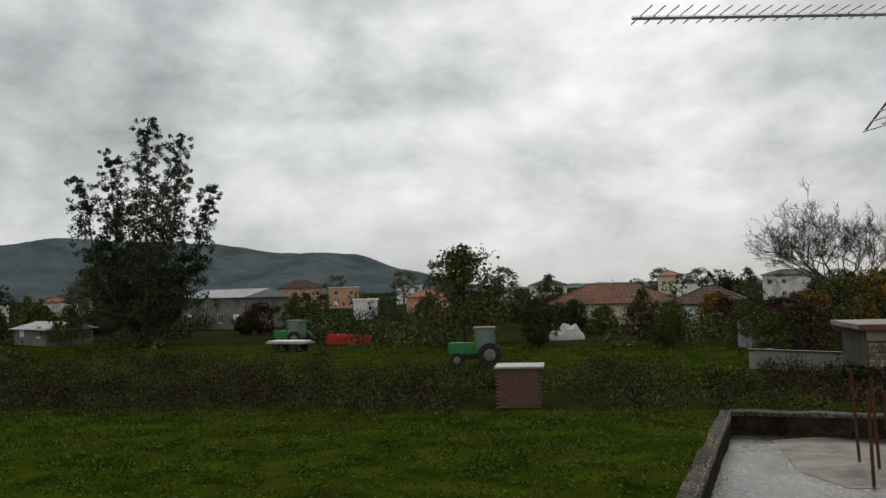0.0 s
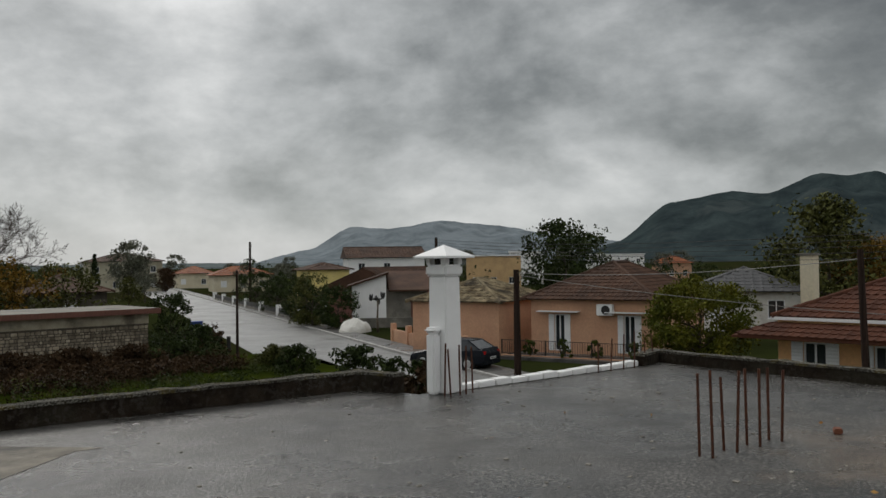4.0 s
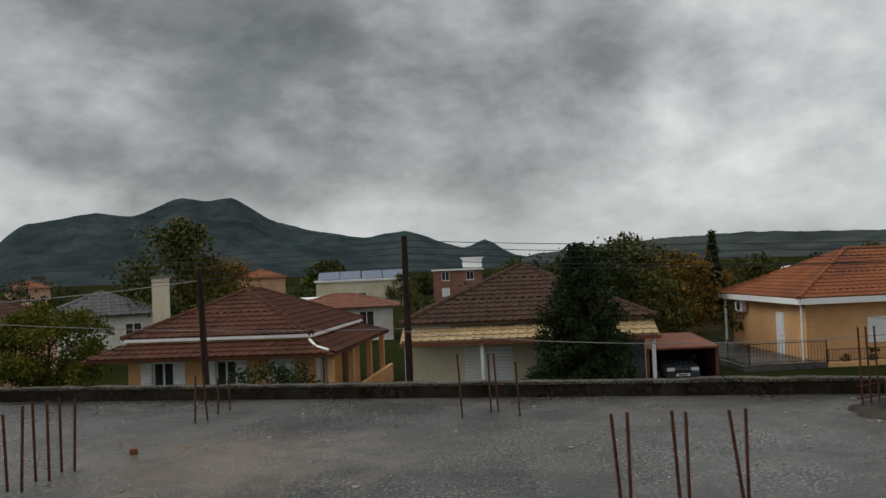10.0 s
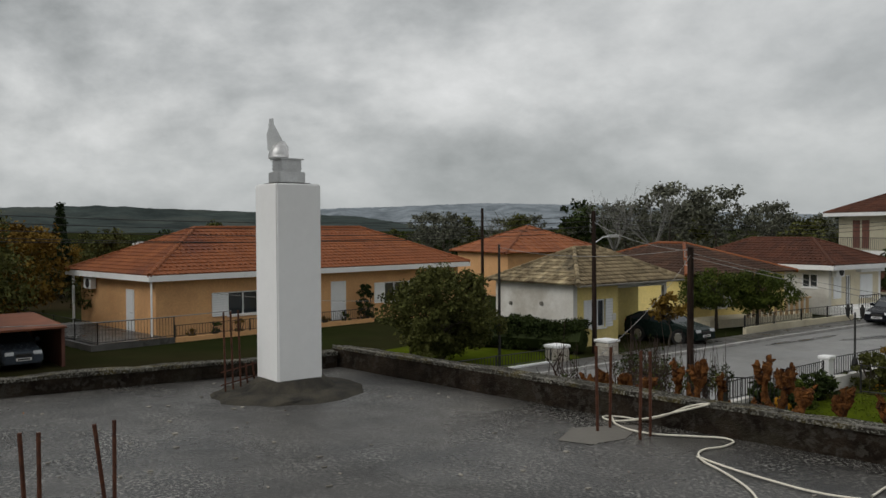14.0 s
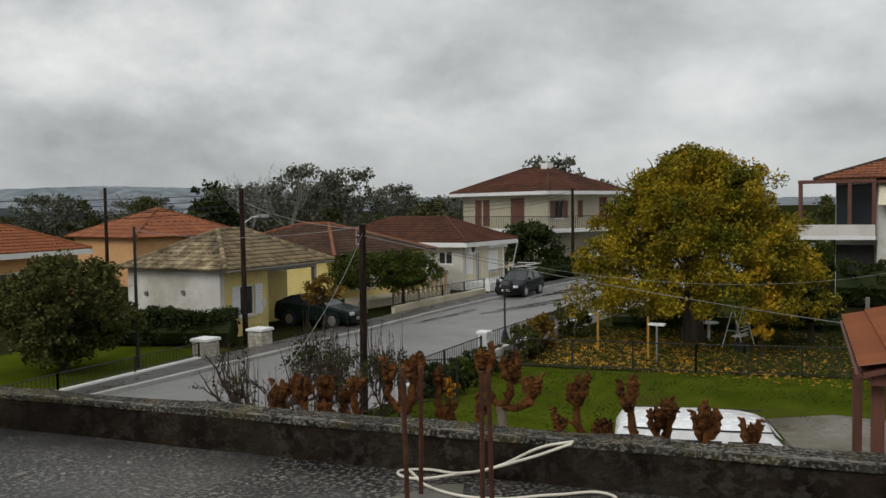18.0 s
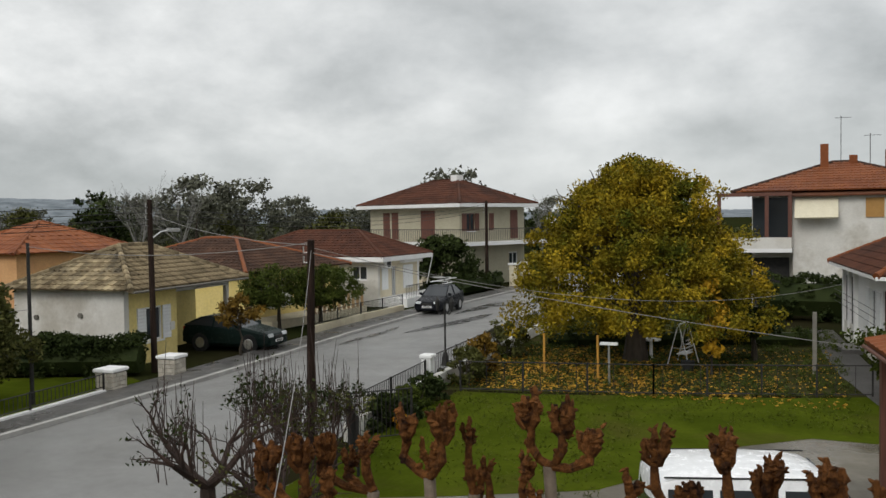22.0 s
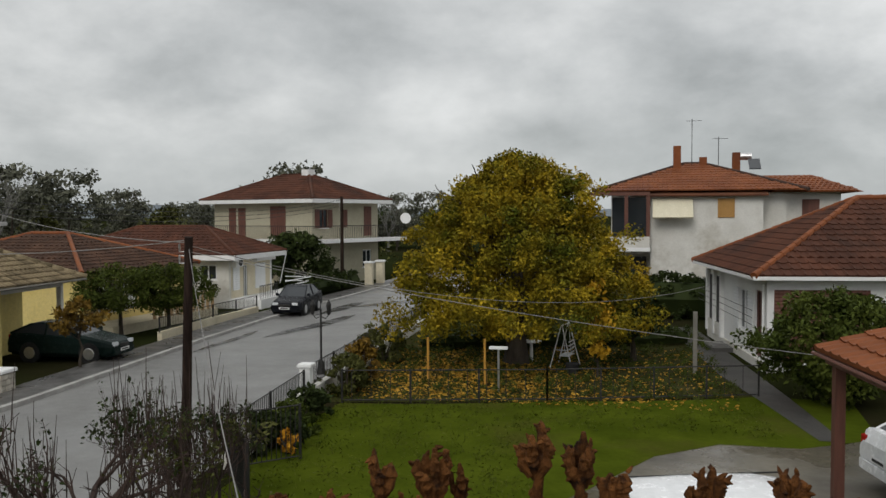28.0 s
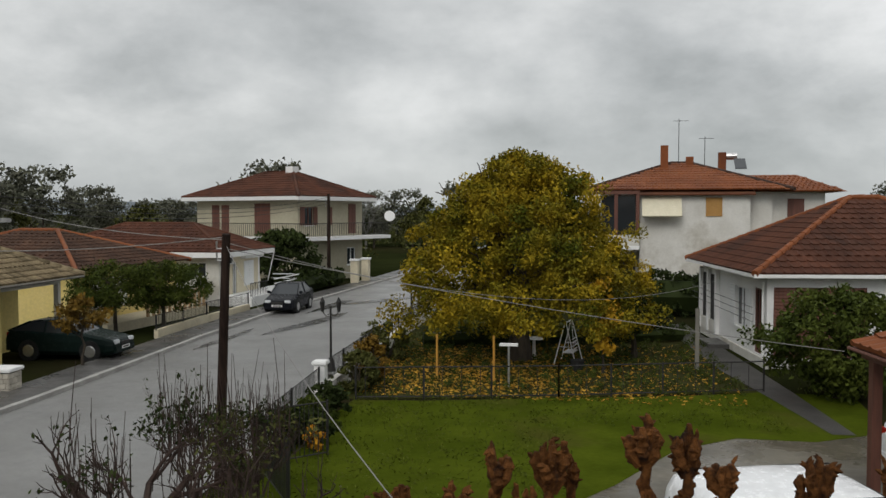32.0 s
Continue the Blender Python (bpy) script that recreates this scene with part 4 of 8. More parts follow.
villa = house("two-storey greige villa with a red hipped roof and balconies", 30.4, -63.9, -22.5, 10.0, 7.3, 6.02, GREIGE, TILE_DEEP, 1.95, 0.8,
              [("N", 3.0, 3.35, 0.75, 2.1, "closed", BROWNWOOD), ("N", 2.0, 3.35, 0.75, 2.1, "closed", BROWNWOOD), ("N", -1.7, 3.35, 1.5, 2.2, "closed", BROWNWOOD), ("W", 2.5, 4.0, 0.9, 1.3, "shut", BROWNWOOD), ("W", 0.2, 4.0, 0.5, 1.3, "closed", BROWNWOOD), ("W", -2.4, 3.35, 0.85, 2.2, "closed", BROWNWOOD),
               ("W", -2.3, 1.0, 1.0, 1.3, "win"), ("N", 0.5, 0.2, 1.2, 2.2, "door", BROWNWOOD)], seed=5, fascia=WHITE, tw=0.5, tl=0.45, rolls=2)
white_house = house("white house with a red-brown hipped tile roof", -2.2, -34.3, 6, 9.2, 8.2, 2.98, WHITE, TILE_DEEP, 2.4, 0.55,
                    [("E", 3.2, 0.35, 0.8, 2.1, "win", BROWNWOOD), ("E", 1.3, 0.95, 1.2, 1.4, "shut"), ("N", 3.0, 0.35, 2.8, 2.2, "closed", BROWNWOOD), ("N", -1.6, 0.9, 1.4, 1.3, "shut")], seed=6, fascia=WHITE, single=300, cap=TILE_RED, fh=0.1)
house3 = house("two-storey whitewashed house with red tile roofs", 2.3, -51.6, -2, 8.6, 7.6, 6.05, DIRTYWHITE, TILE_RED, 1.6, 0.9,
               [("N", 3.3, 3.4, 1.2, 2.1, "win"), ("E", 2.2, 3.4, 1.2, 2.1, "win"), ("E", -1.5, 4.1, 1.2, 1.2, "shut")], seed=7, cap=mat("dark_ridge_tile", (0.035, 0.02, 0.015), (0.06, 0.032, 0.022), 2, 0.85, bump=0.3), tw=0.5, tl=0.45, rolls=2)
# red-roofed house with a lower skirt roof
red_house = house("orange house with a dark red hipped roof", 32.0, 12.8, 0, 8.1, 6.6, 2.88, ORANGE, TILE_DEEP, 1.5, 0.15,
                  [("W", 2.0, 0.75, 0.8, 1.3, "shut"), ("W", -0.3, 0.3, 0.75, 1.75, "shut"), ("W", -2.3, 0.1, 0.9, 2.0, "door"), ("S", -2.2, 0.8, 1.1, 1.2, "shut"), ("S", 1.2, 0.1, 0.9, 2.0, "door", BROWNWOOD)], seed=8, fascia=WHITE, single=300, fh=0.1)
cream_house = house("cream house with a brown hipped tile roof", 33.4, 2.2, 3, 8.0, 8.2, 3.0, CREAM, TILE_BROWN, 1.9, 0.4, [("W", 1.4, 0.8, 1.7, 1.3, "closed")], seed=9, single=200)
peach_house = house("peach bungalow with white shutters and a brown tiled roof", 38.05, 30.0, 14.6, 8.6, 6.7, 2.95, PEACH, TILE_BROWN, 1.9, 0.4,
                    [("W", 1.7, 0.3, 0.6, 1.9, "shut"), ("W", -2.1, 0.3, 0.6, 1.9, "shut")], seed=10)
peach_house2 = house("small peach cottage with an old tile roof", 34.0, 36.8, 17, 6.4, 5.4, 2.8, PEACH, TILE_OLD, 1.2, 0.3, [("W", 0.6, 0.2, 0.8, 1.9, "shut")], seed=11)
maroon_house = house("dusty pink house with a dark brown roof", 47.5, 61.0, 20, 10, 8.5, 2.8, {"W": MAROON, "S": MAROON, "N": WHITE, "E": WHITE}, TILE_BROWN, 1.8, 0.5, [], seed=12, gable=True)
stone_house = flat_block("long low rubble-stone outbuilding with a flat slab roof", 13.1, 45.85, 0, 7.9, 4.4, 2.66, mat("rubble_stone", (0.05, 0.042, 0.032), (0.10, 0.085, 0.065), 2.6, 0.95, bump=1.0, bscale=7, c3=(0.07, 0.06, 0.05)), over=0.45, name="outbuilding", roof=GREYWALL)


# ---- trees and shrubs ----
def leaves(name, centres, per, spread, size, material, seed, parent, flat=0.0, aspect=0.55, tri=False):
    """Many small leaf blades round clump centres, as one mesh."""
    rng = np.random.default_rng(seed)
    cen = np.repeat(np.array([c[:3] for c in centres], float), per, 0)
    rad = np.repeat(np.array([c[3] if len(c) > 3 else spread for c in centres], float), per)
    d = rng.normal(size=(len(cen), 3))
    d /= np.linalg.norm(d, axis=1)[:, None]
    p = cen + d * (rad * rng.random(len(cen)) ** 0.45)[:, None] * np.array([1, 1, 0.8])
    a = rng.normal(size=p.shape)
    a[:, 2] *= 1 - flat
    a /= np.linalg.norm(a, axis=1)[:, None]
    b = np.cross(a, rng.normal(size=p.shape))
    b /= np.linalg.norm(b, axis=1)[:, None] + 1e-9
    s = (size * rng.uniform(0.6, 1.35, len(p)))[:, None]
    a, b = a * s, b * s * aspect
    if tri:
        v = np.stack([p - a, p + a * 0.6 - b * 1.1, p + a * 0.6 + b * 1.1], 1).reshape(-1, 3)
        f_ = np.arange(len(v)).reshape(-1, 3)
        return part(name, pydata(name, v.tolist(), f_.tolist(), material), material, parent)
    v = np.stack([p - a, p - b * 0.9 + a * 0.1, p + a, p + b * 0.9 + a * 0.1], 1).reshape(-1, 3)
    f_ = np.arange(len(v)).reshape(-1, 4)
    return part(name, pydata(name, v.tolist(), f_.tolist(), material), material, parent)


def limb(bm, rnd, p, d, length, r, depth, tips, bend=0.25, kids=(2, 3), shrink=0.68, up=0.15, spread=0.7, min_r=0.008, sides=6):
    pts, rad, q = [Vector(p)], [r], Vector(d).normalized()
    n = 4
    for k in range(n):
        q = (q + Vector((rnd.uniform(-1, 1), rnd.uniform(-1, 1), rnd.uniform(-0.6, 1) * 0.6 + up)) * bend).normalized()
        pts.append(pts[-1] + q * length / n)
        rad.append(max(min_r, r * (1 - 0.45 * (k + 1) / n)))
    tube(bm, pts, rad, sides if depth > 1 else 4, cap=False)
    if depth == 0:
        tips.append((*pts[-1], ))
        tips.append((*pts[-3], ))
        return
    for k in range(rnd.randint(*kids)):
        s = pts[rnd.randint(2, n)]
        a = q.orthogonal().normalized()
        a.rotate(Matrix.Rotation(rnd.uniform(0, 2 * math.pi), 3, q))
        limb(bm, rnd, s, q + a * spread * rnd.uniform(0.6, 1.3), length * shrink * rnd.uniform(0.8, 1.15), rad[-1] * 0.8, depth - 1, tips, bend, kids, shrink, up, spread, min_r, sides)


def tree(label, x, y, height, crown_r, crown_z0, leafmat, seed, trunk_r=0.2, clumps=90, per=60, size=0.12, shape="round", bark=None, clump_r=0.5, name="tree", lean=(0, 0), depth=2, tri=False):
    """A tapered trunk with limbs and a crown of leaf clumps with an uneven outline."""
    rnd = random.Random(seed)
    t = thing(name, label, "tree", x, y, 0)
    bm, tips = bmesh.new(), []
    top = crown_z0 + (height - crown_z0) * 0.55
    pts = [(0, 0, -0.1)]
    for k in range(1, 6):
        q = k / 5
        pts.append((lean[0] * q + rnd.uniform(-1, 1) * 0.12 * q, lean[1] * q + rnd.uniform(-1, 1) * 0.12 * q, top * q))
    tube(bm, pts, [trunk_r * (1.25 if k == 0 else 1 - 0.7 * k / 5) for k in range(6)], 9)
    for k in range(9 if depth else 4):
        a = k * 2.4 + rnd.uniform(-0.3, 0.3)
        z = crown_z0 * 0.8 + (top - crown_z0 * 0.8) * (k / 9)
        s = Vector((lean[0] * z / top, lean[1] * z / top, z))
        limb(bm, rnd, s, (math.cos(a), math.sin(a), 0.55), crown_r * 0.42, trunk_r * 0.35, depth, tips)
    part("trunk", bm, bark or BARK, t)
    cen, cz, ch = [], (height + crown_z0) / 2, (height - crown_z0) / 2
    lumps = []
    while len(cen) < clumps:
        a, q = rnd.uniform(0, 2 * math.pi), rnd.uniform(-1, 1)
        if shape == "round":
            w = math.sqrt(max(0, 1 - q * q)) ** 0.8
        elif shape == "dome":
            w = max(0, 1 - ((q + 1) / 2) ** 2) ** 0.75
        elif shape == "cone":
            w = max(0.04, (1 - q) / 2) ** 0.85
        else:
            w = 0.5 + 0.5 * math.sin(q * 5 + seed) * 0.5 if abs(q) < 0.85 else 0.35
        wob = 1 + 0.28 * noise.noise(Vector((math.cos(a) * 1.7, math.sin(a) * 1.7, q * 2.2 + seed)))
        rr = crown_r * w * wob * (rnd.random() ** 0.33)
        p = Vector((lean[0] + rr * math.cos(a), lean[1] + rr * math.sin(a), cz + q * ch * (1 + 0.08 * rnd.uniform(-1, 1))))
        if shape == "cone":
            pass
        elif len(lumps) < max(8, clumps // 6):
            lumps.append(p)
        elif rnd.random() < 0.45:
            s = crown_r * (0.09 if shape == "dome" else 0.17)
            p = rnd.choice(lumps) + Vector((rnd.gauss(0, s), rnd.gauss(0, s), rnd.gauss(0, s * 0.7)))
            p.z = min(max(p.z, crown_z0 * 0.8), height - 0.2)
        cen.append((*p, clump_r * rnd.uniform(0.55, 1.25)))
    leaves("crown", cen, per, clump_r, size, leafmat, seed, t, tri=tri)
    return t


G_YELLOW = leaf_mat("autumn_yellow_leaf", (0.06, 0.074, 0.009), (0.36, 0.245, 0.016))
G_DARK = leaf_mat("dark_green_leaf", (0.018, 0.027, 0.009), (0.042, 0.056, 0.016))
G_MID = leaf_mat("mid_green_leaf", (0.034, 0.05, 0.01), (0.07, 0.084, 0.016))
G_OLIVE = leaf_mat("olive_leaf", (0.044, 0.05, 0.014), (0.095, 0.095, 0.03))
G_CONIFER = leaf_mat("conifer_needle", (0.014, 0.023, 0.010), (0.031, 0.044, 0.017))
G_RUSSET = leaf_mat("russet_leaf", (0.10, 0.06, 0.014), (0.2, 0.12, 0.02))
G_BROWN = leaf_mat("brown_bramble", (0.026, 0.017, 0.01), (0.07, 0.042, 0.022))
# leaf tone of the far trees, greyed and paled to imitate haze
G_HAZED = leaf_mat("haze_greyed_leaf", (0.075, 0.08, 0.056), (0.135, 0.135, 0.10))

tree("broad walnut tree in yellow and green autumn leaf", 9.65, -30.1, 6.65, 4.25, 1.25, G_YELLOW, 11, 0.38, 760, 150, 0.062, "dome", clump_r=0.45)
def conifer(label, x, y, height, radius, seed):
    """A fir: a straight stem, tiers of boughs that droop a little, needles along each bough."""
    rnd = random.Random(seed)
    t = thing("conifer", label, "tree", x, y)
    bm, cen = bmesh.new(), []
    tube(bm, [(0, 0, -0.1), (0.03, 0, height * 0.5), (0, 0.02, height)], [0.17, 0.1, 0.02], 8)
    z = 0.35
    while z < height - 0.1:
        r = radius * (1 - z / height) ** 0.72 * rnd.uniform(0.8, 1.12) + 0.08
        n = max(4, int(4 + 9 * r / radius))
        for k in range(n):
            a, l = 2 * math.pi * (k + rnd.random()) / n, r * rnd.uniform(0.72, 1.1)
            tip = Vector((l * math.cos(a), l * math.sin(a), z - 0.12 * l + rnd.uniform(-0.08, 0.1)))
            tube(bm, [(0, 0, z), tip], [0.022, 0.006], 4)
            for q in range(max(2, int(l / 0.28))):
                p = Vector((0, 0, z)).lerp(tip, (q + 1.0) / max(2, int(l / 0.28)))
                cen.append((p.x, p.y, p.z, 0.22 + 0.1 * rnd.random()))
        z += rnd.uniform(0.2, 0.3)
    part("trunk", bm, BARK, t)
    leaves("crown", cen, 70, 0.2, 0.075, G_CONIFER, seed, t, flat=0.3, aspect=0.35)


conifer("tall dark conifer beside the cream house", 26.0, 0.2, 5.5, 2.35, 12)
tree("round green orange tree with orange fruit", 32.5, 21.9, 3.9, 2.15, 0.7, leaf_mat("citrus_leaf", (0.05, 0.064, 0.010), (0.125, 0.118, 0.016)), 13, 0.16, 240, 80, 0.075, "round")
tree("green clipped street tree", 26.2, -33.6, 2.75, 2.0, 1.2, G_MID, 15, 0.1, 150, 80, 0.06, "round", clump_r=0.35)
tree("green clipped street tree", 24.75, -34.8, 2.75, 1.75, 1.2, G_MID, 16, 0.1, 150, 80, 0.06, "round", clump_r=0.35)

# ---- things on the flat roof ----
def rod(x, y, z, h, r, label, group, lean=(0, 0)):
    ob = new("reinforcing_bar", mesh_of("reinforcing_bar", tubed([(0, 0, 0), (lean[0] * 0.5, lean[1] * 0.5, h * 0.5), (lean[0], lean[1], h)], r, 6), RUST))
    ob.matrix_basis = pose(x, y, z)
    return tagged(ob, label, "rebar", group)


RB = "rusty steel starter bar standing out of the roof"
rr = random.Random(5)
for k in range(4):
    for s in range(2):
        rod(4.5 + 0.29 * k + 0.01 * s, 5.25 - 0.03 * k - 0.1 * s, S, 0.58 + rr.uniform(-0.04, 0.05), 0.011, RB, "starter bars in two rows", (rr.uniform(-0.02, 0.02), rr.uniform(-0.02, 0.02)))
for px, py, h in ((7.42, 4.95, 0.46), (7.52, 4.86, 0.46), (7.86, 4.88, 0.38), (8.1, 4.84, 0.34), (7.32, 2.24, 0.62), (7.6, 1.98, 0.58), (7.62, 1.91, 0.58), (7.36, 1.69, 0.52), (7.99, 8.59, 0.42), (8.24, 8.57, 0.46), (8.45, 8.55, 0.5), (8.82, 8.63, 0.37), (9.07, 8.67, 0.42), (7.74, 8.6, 0.37)):
    rod(px, py, S, h, 0.0095, RB, "starter bars along the east edge", (rr.uniform(-0.025, 0.025), rr.uniform(-0.025, 0.025)))
for px, py, ln in ((4.4, 1.015, (-0.05, 0.04)), (4.4, 0.955, (0.0, 0.0)), (4.42, 0.665, (0, 0.025)), (4.38, 0.615, (0, 0)), (4.42, 0.295, (-0.02, 0.065)), (4.42, 0.265, (0.02, -0.01))):
    rod(px, py, S, 0.53, 0.0115, RB, "starter bars in pairs", ln)
for px, py, h in ((4.4, -3.12, 0.62), (4.42, -3.27, 0.6), (4.05, -3.18, 0.62), (4.07, -3.31, 0.6), (1.78, -3.95, 0.5), (1.84, -3.98, 0.5)):
    rod(px, py, S, h, 0.0115, RB, "starter bars by the south parapet", (rr.uniform(-0.025, 0.025), rr.uniform(-0.025, 0.025)))
for px, py, h in ((0.03, 8.21, 0.66), (0.15, 8.2, 0.68), (0.16, 9.1, 0.74), (0.24, 8.85, 0.7), (0.27, 8.7, 0.66), (-0.14, 6.79, 0.36), (0.0, 6.4, 0.38), (-0.12, 6.72, 0.3)):
    rod(px, py, S, h, 0.012, RB, "starter bars near the mast", (rr.uniform(-0.04, 0.04), rr.uniform(-0.04, 0.04)))
for px, py, h in ((5.14, 8.66, 0.56), (5.2, 8.63, 0.5), (5.33, 8.62, 0.54), (5.4, 8.6, 0.52), (5.52, 8.62, 0.5)):
    rod(px, py, S, h, 0.011, RB, "starter bars at the slim chimney", (rr.uniform(-0.02, 0.05), rr.uniform(-0.02, 0.02)))
# a small tied cage beside the broad chimney
cage = thing("reinforcement_cage", "small rusty tied steel cage beside the chimney", "rebar cage", 7.3, -1.42, S, -60)
cage.scale = (0.83, 0.83, 0.83)
for k in range(5):
    part("bar", tubed([(0.13 * k, 0, 0), (0.13 * k + rr.uniform(-0.03, 0.03), 0.02, 0.9 if k < 3 else 0.3)], 0.011, 5), RUST, cage)
for z in (0.12, 0.26):
    part("tie", tubed([(-0.05, 0.02, z), (0.75, 0.02, z + 0.02)], 0.008, 5), RUST, cage)


def rope(label, pts, x=0, y=0):
    """A limp rope through points, smoothed."""
    cu = bpy.data.curves.new("rope", "CURVE")
    cu.dimensions, cu.bevel_depth, cu.bevel_resolution, cu.resolution_u = "3D", 0.007, 2, 10
    sp = cu.splines.new("BEZIER")
    sp.bezier_points.add(len(pts) - 1)
    for b, p in zip(sp.bezier_points, pts):
        b.co, b.handle_left_type, b.handle_right_type = p, "AUTO", "AUTO"
    cu.materials.append(ROPE)
    return tagged(new("rope", cu), label, "rope")


z0 = S + 0.012
rope("loose cream rope looped over the parapet and roof", [(3.8, -3.6, S + 0.235), (4.0, -3.5, S + 0.16), (4.3, -3.48, S + 0.06), (4.62, -3.55, z0), (4.68, -3.48, z0), (4.55, -3.42, z0), (4.4, -3.48, z0 + 0.02), (4.15, -3.52, S + 0.1), (3.95, -3.6, S + 0.2), (3.8, -3.62, S + 0.24)])
rope("loose cream rope lying in bends on the wet roof", [(4.64, -3.52, z0), (4.4, -3.34, z0), (4.1, -3.33, z0), (3.85, -3.52, z0), (3.64, -3.64, z0), (3.56, -3.48, z0), (3.58, -3.25, z0), (3.46, -3.08, z0), (3.2, -2.95, z0), (2.9, -2.78, z0), (2.7, -2.6, z0)])
rope("loose cream rope lying in bends on the wet roof", [(3.5, -3.1, z0), (3.25, -3.05, z0), (2.95, -3.02, z0), (2.6, -3.03, z0), (2.4, -3.12, z0)])
rope("cream rope coiled round the concrete stub", [(2.42, -3.2, z0), (2.46, -3.5, z0), (2.4, -3.8, z0), (2.28, -3.75, z0), (2.14, -3.53, z0 + 0.015), (2.0, -3.45, z0), (1.85, -3.62, z0), (1.95, -3.85, S + 0.15), (2.1, -3.72, S + 0.17), (2.05, -3.5, z0 + 0.03), (1.7, -3.4, z0)])
stub = thing("concrete_post", "weathered concrete stub post at the parapet", "post", 1.98, -3.68, S, 12)
pb = bmesh.new()
for k in range(5):
    box(pb, -0.05 + 0.004 * k, -0.05, 0.11 * k, 0.05, 0.05 - 0.003 * k, 0.11 * k + 0.11)
part("shaft", pb, MORTAR, stub)
hood = thing("vent_hood", "curved galvanised hood over a dark vent", "vent", 1.55, -3.42, S, 25)
hood.scale = (0.83, 0.83, 0.83)
hp = [(0.2 * math.cos(a), 0.2 * math.sin(a) + 0.34) for a in (math.pi * k / 14 for k in range(15))]
part("hood", prism(hp + [(q[0] * 0.94, (q[1] - 0.34) * 0.94 + 0.34) for q in hp[::-1]], "y", -0.22, 0.22), GALV, hood)
part("casing", boxed((-0.19, -0.18, 0, 0.19, 0.18, 0.34), bev=0.01), IRON, hood)
part("blue_band", boxed((-0.205, 0.1, 0.3, -0.195, 0.21, 0.42)), mat("blue_plastic", (0.03, 0.10, 0.30), None, 3, 0.4), hood)


def antenna():
    a = thing("tv_antenna", "television antenna on a leaning rusty mast", "antenna", -0.25, 6.02, S)
    a.scale = (0.62, 0.62, 0.62)
    lean = Vector((0.386, 0.0, 4.734))
    part("mast", tubed([(0, 0, 0), lean * 0.5, lean], [0.026, 0.026, 0.024], 10), RUST, a)
    part("white_cable", tubed([(0.0, -0.03, 0.1), (0.02, -0.035, 0.88), (0.075, -0.04, 1.58), (0.14, -0.035, 2.1), (0.19, -0.04, 2.7), (0.24, -0.03, 3.3), (0.25, -0.03, 3.75), (0.15, -0.06, 4.12)], 0.009, 6), WHITE, a)
    part("tape", tubed([lean * 0.155, lean * 0.178], 0.034, 10), WHITE, a)
    n = lean * 0.92
    d = Vector((-0.946, -0.32, -0.028)).normalized()
    side = Vector((0, 0, 1)).cross(d).normalized()
    boom = part("boom", tubed([n + d * -0.05, n + d * 2.62], 0.016, 4), GALV, a)
    for k in range(22):
        l = 0.15 + 0.003 * k
        p = n + d * (0.45 + 0.1 * k) + Vector((0, 0, 0.02))
        part("element", tubed([p - side * l, p + side * l], 0.005, 5), GALV, boom)
    part("clamp", boxed((n.x - 0.04, n.y - 0.06, n.z - 0.05, n.x + 0.06, n.y + 0.05, n.z + 0.05)), GALV, a)
    part("dipole_box", boxed((n.x - 0.48, n.y - 0.22, n.z - 0.13, n.x - 0.36, n.y - 0.12, n.z - 0.02), bev=0.01), IRON, a)
    part("feed_cable", tubed([n + d * 0.42 + Vector((0, 0, -0.1)), n + d * 0.4 + Vector((0, 0, -0.25)), n + d * 0.3 + Vector((0, 0, -0.3)), n + d * 0.12 + Vector((0, 0, -0.08)), n + Vector((0.0, -0.03, -0.25))], 0.006, 5), IRON, a)
    for sgn in (-1, 1):
        q = d * 0.74 + Vector((0, 0, sgn * 0.84))
        spine = part("reflector", tubed([n, n + q * 0.98], 0.014, 4), GALV, a)
        for e in (-1, 1):
            part("reflector_edge", tubed([n + q * 0.28 + side * 0.2 * e, n + q * 1.0 + side * 0.2 * e], 0.008, 5), IRON, spine)
        for k in range(9):
            p = n + q * (0.28 + 0.09 * k)
            part("reflector_rod", tubed([p - side * 0.22, p + side * 0.22], 0.006, 5), GALV, spine)


antenna()
patch("dry_screed_patch", [(-0.33, 10.1), (0.3, 10.08), (1.0, 9.65), (1.35, 8.95), (1.3, 8.7), (0.75, 8.18), (0.28, 8.27), (-0.25, 8.33), (-0.25, 8.9)], S + 0.003, mat("dry_screed", (0.11, 0.097, 0.077), (0.21, 0.188, 0.15), 4.5, 0.8, bump=0.4, c3=(0.07, 0.064, 0.055)), "pale dry screed on the wet roof", "concrete patch", 0.25, 9)
patch("screed_patch", [(4.4, -2.75), (4.62, -3.05), (4.45, -3.4), (4.25, -3.45), (4.1, -3.1), (4.15, -2.8)], S + 0.004, mat("damp_screed", (0.11, 0.10, 0.085), (0.14, 0.13, 0.11), 2, 0.7, bump=0.5), "small pale screed patch", "concrete patch", 0.06, 8)
bits = random.Random(21)
debris = bmesh.new()
for k in range(420):
    px, py = bits.uniform(-0.8, 8.1), bits.uniform(-3.1, 8.8)
    s = bits.uniform(0.006, 0.022)
    box(debris, px, py, S, px + s * bits.uniform(0.6, 2.2), py + s * bits.uniform(0.6, 2), S + s * 0.4)
tagged(part("roof_debris", debris, mat("pale_grit", (0.22, 0.2, 0.17), (0.4, 0.37, 0.32), 9, 0.9, vary=0.6)), "pale grit and chips on the wet roof", "debris", kind="stuff")
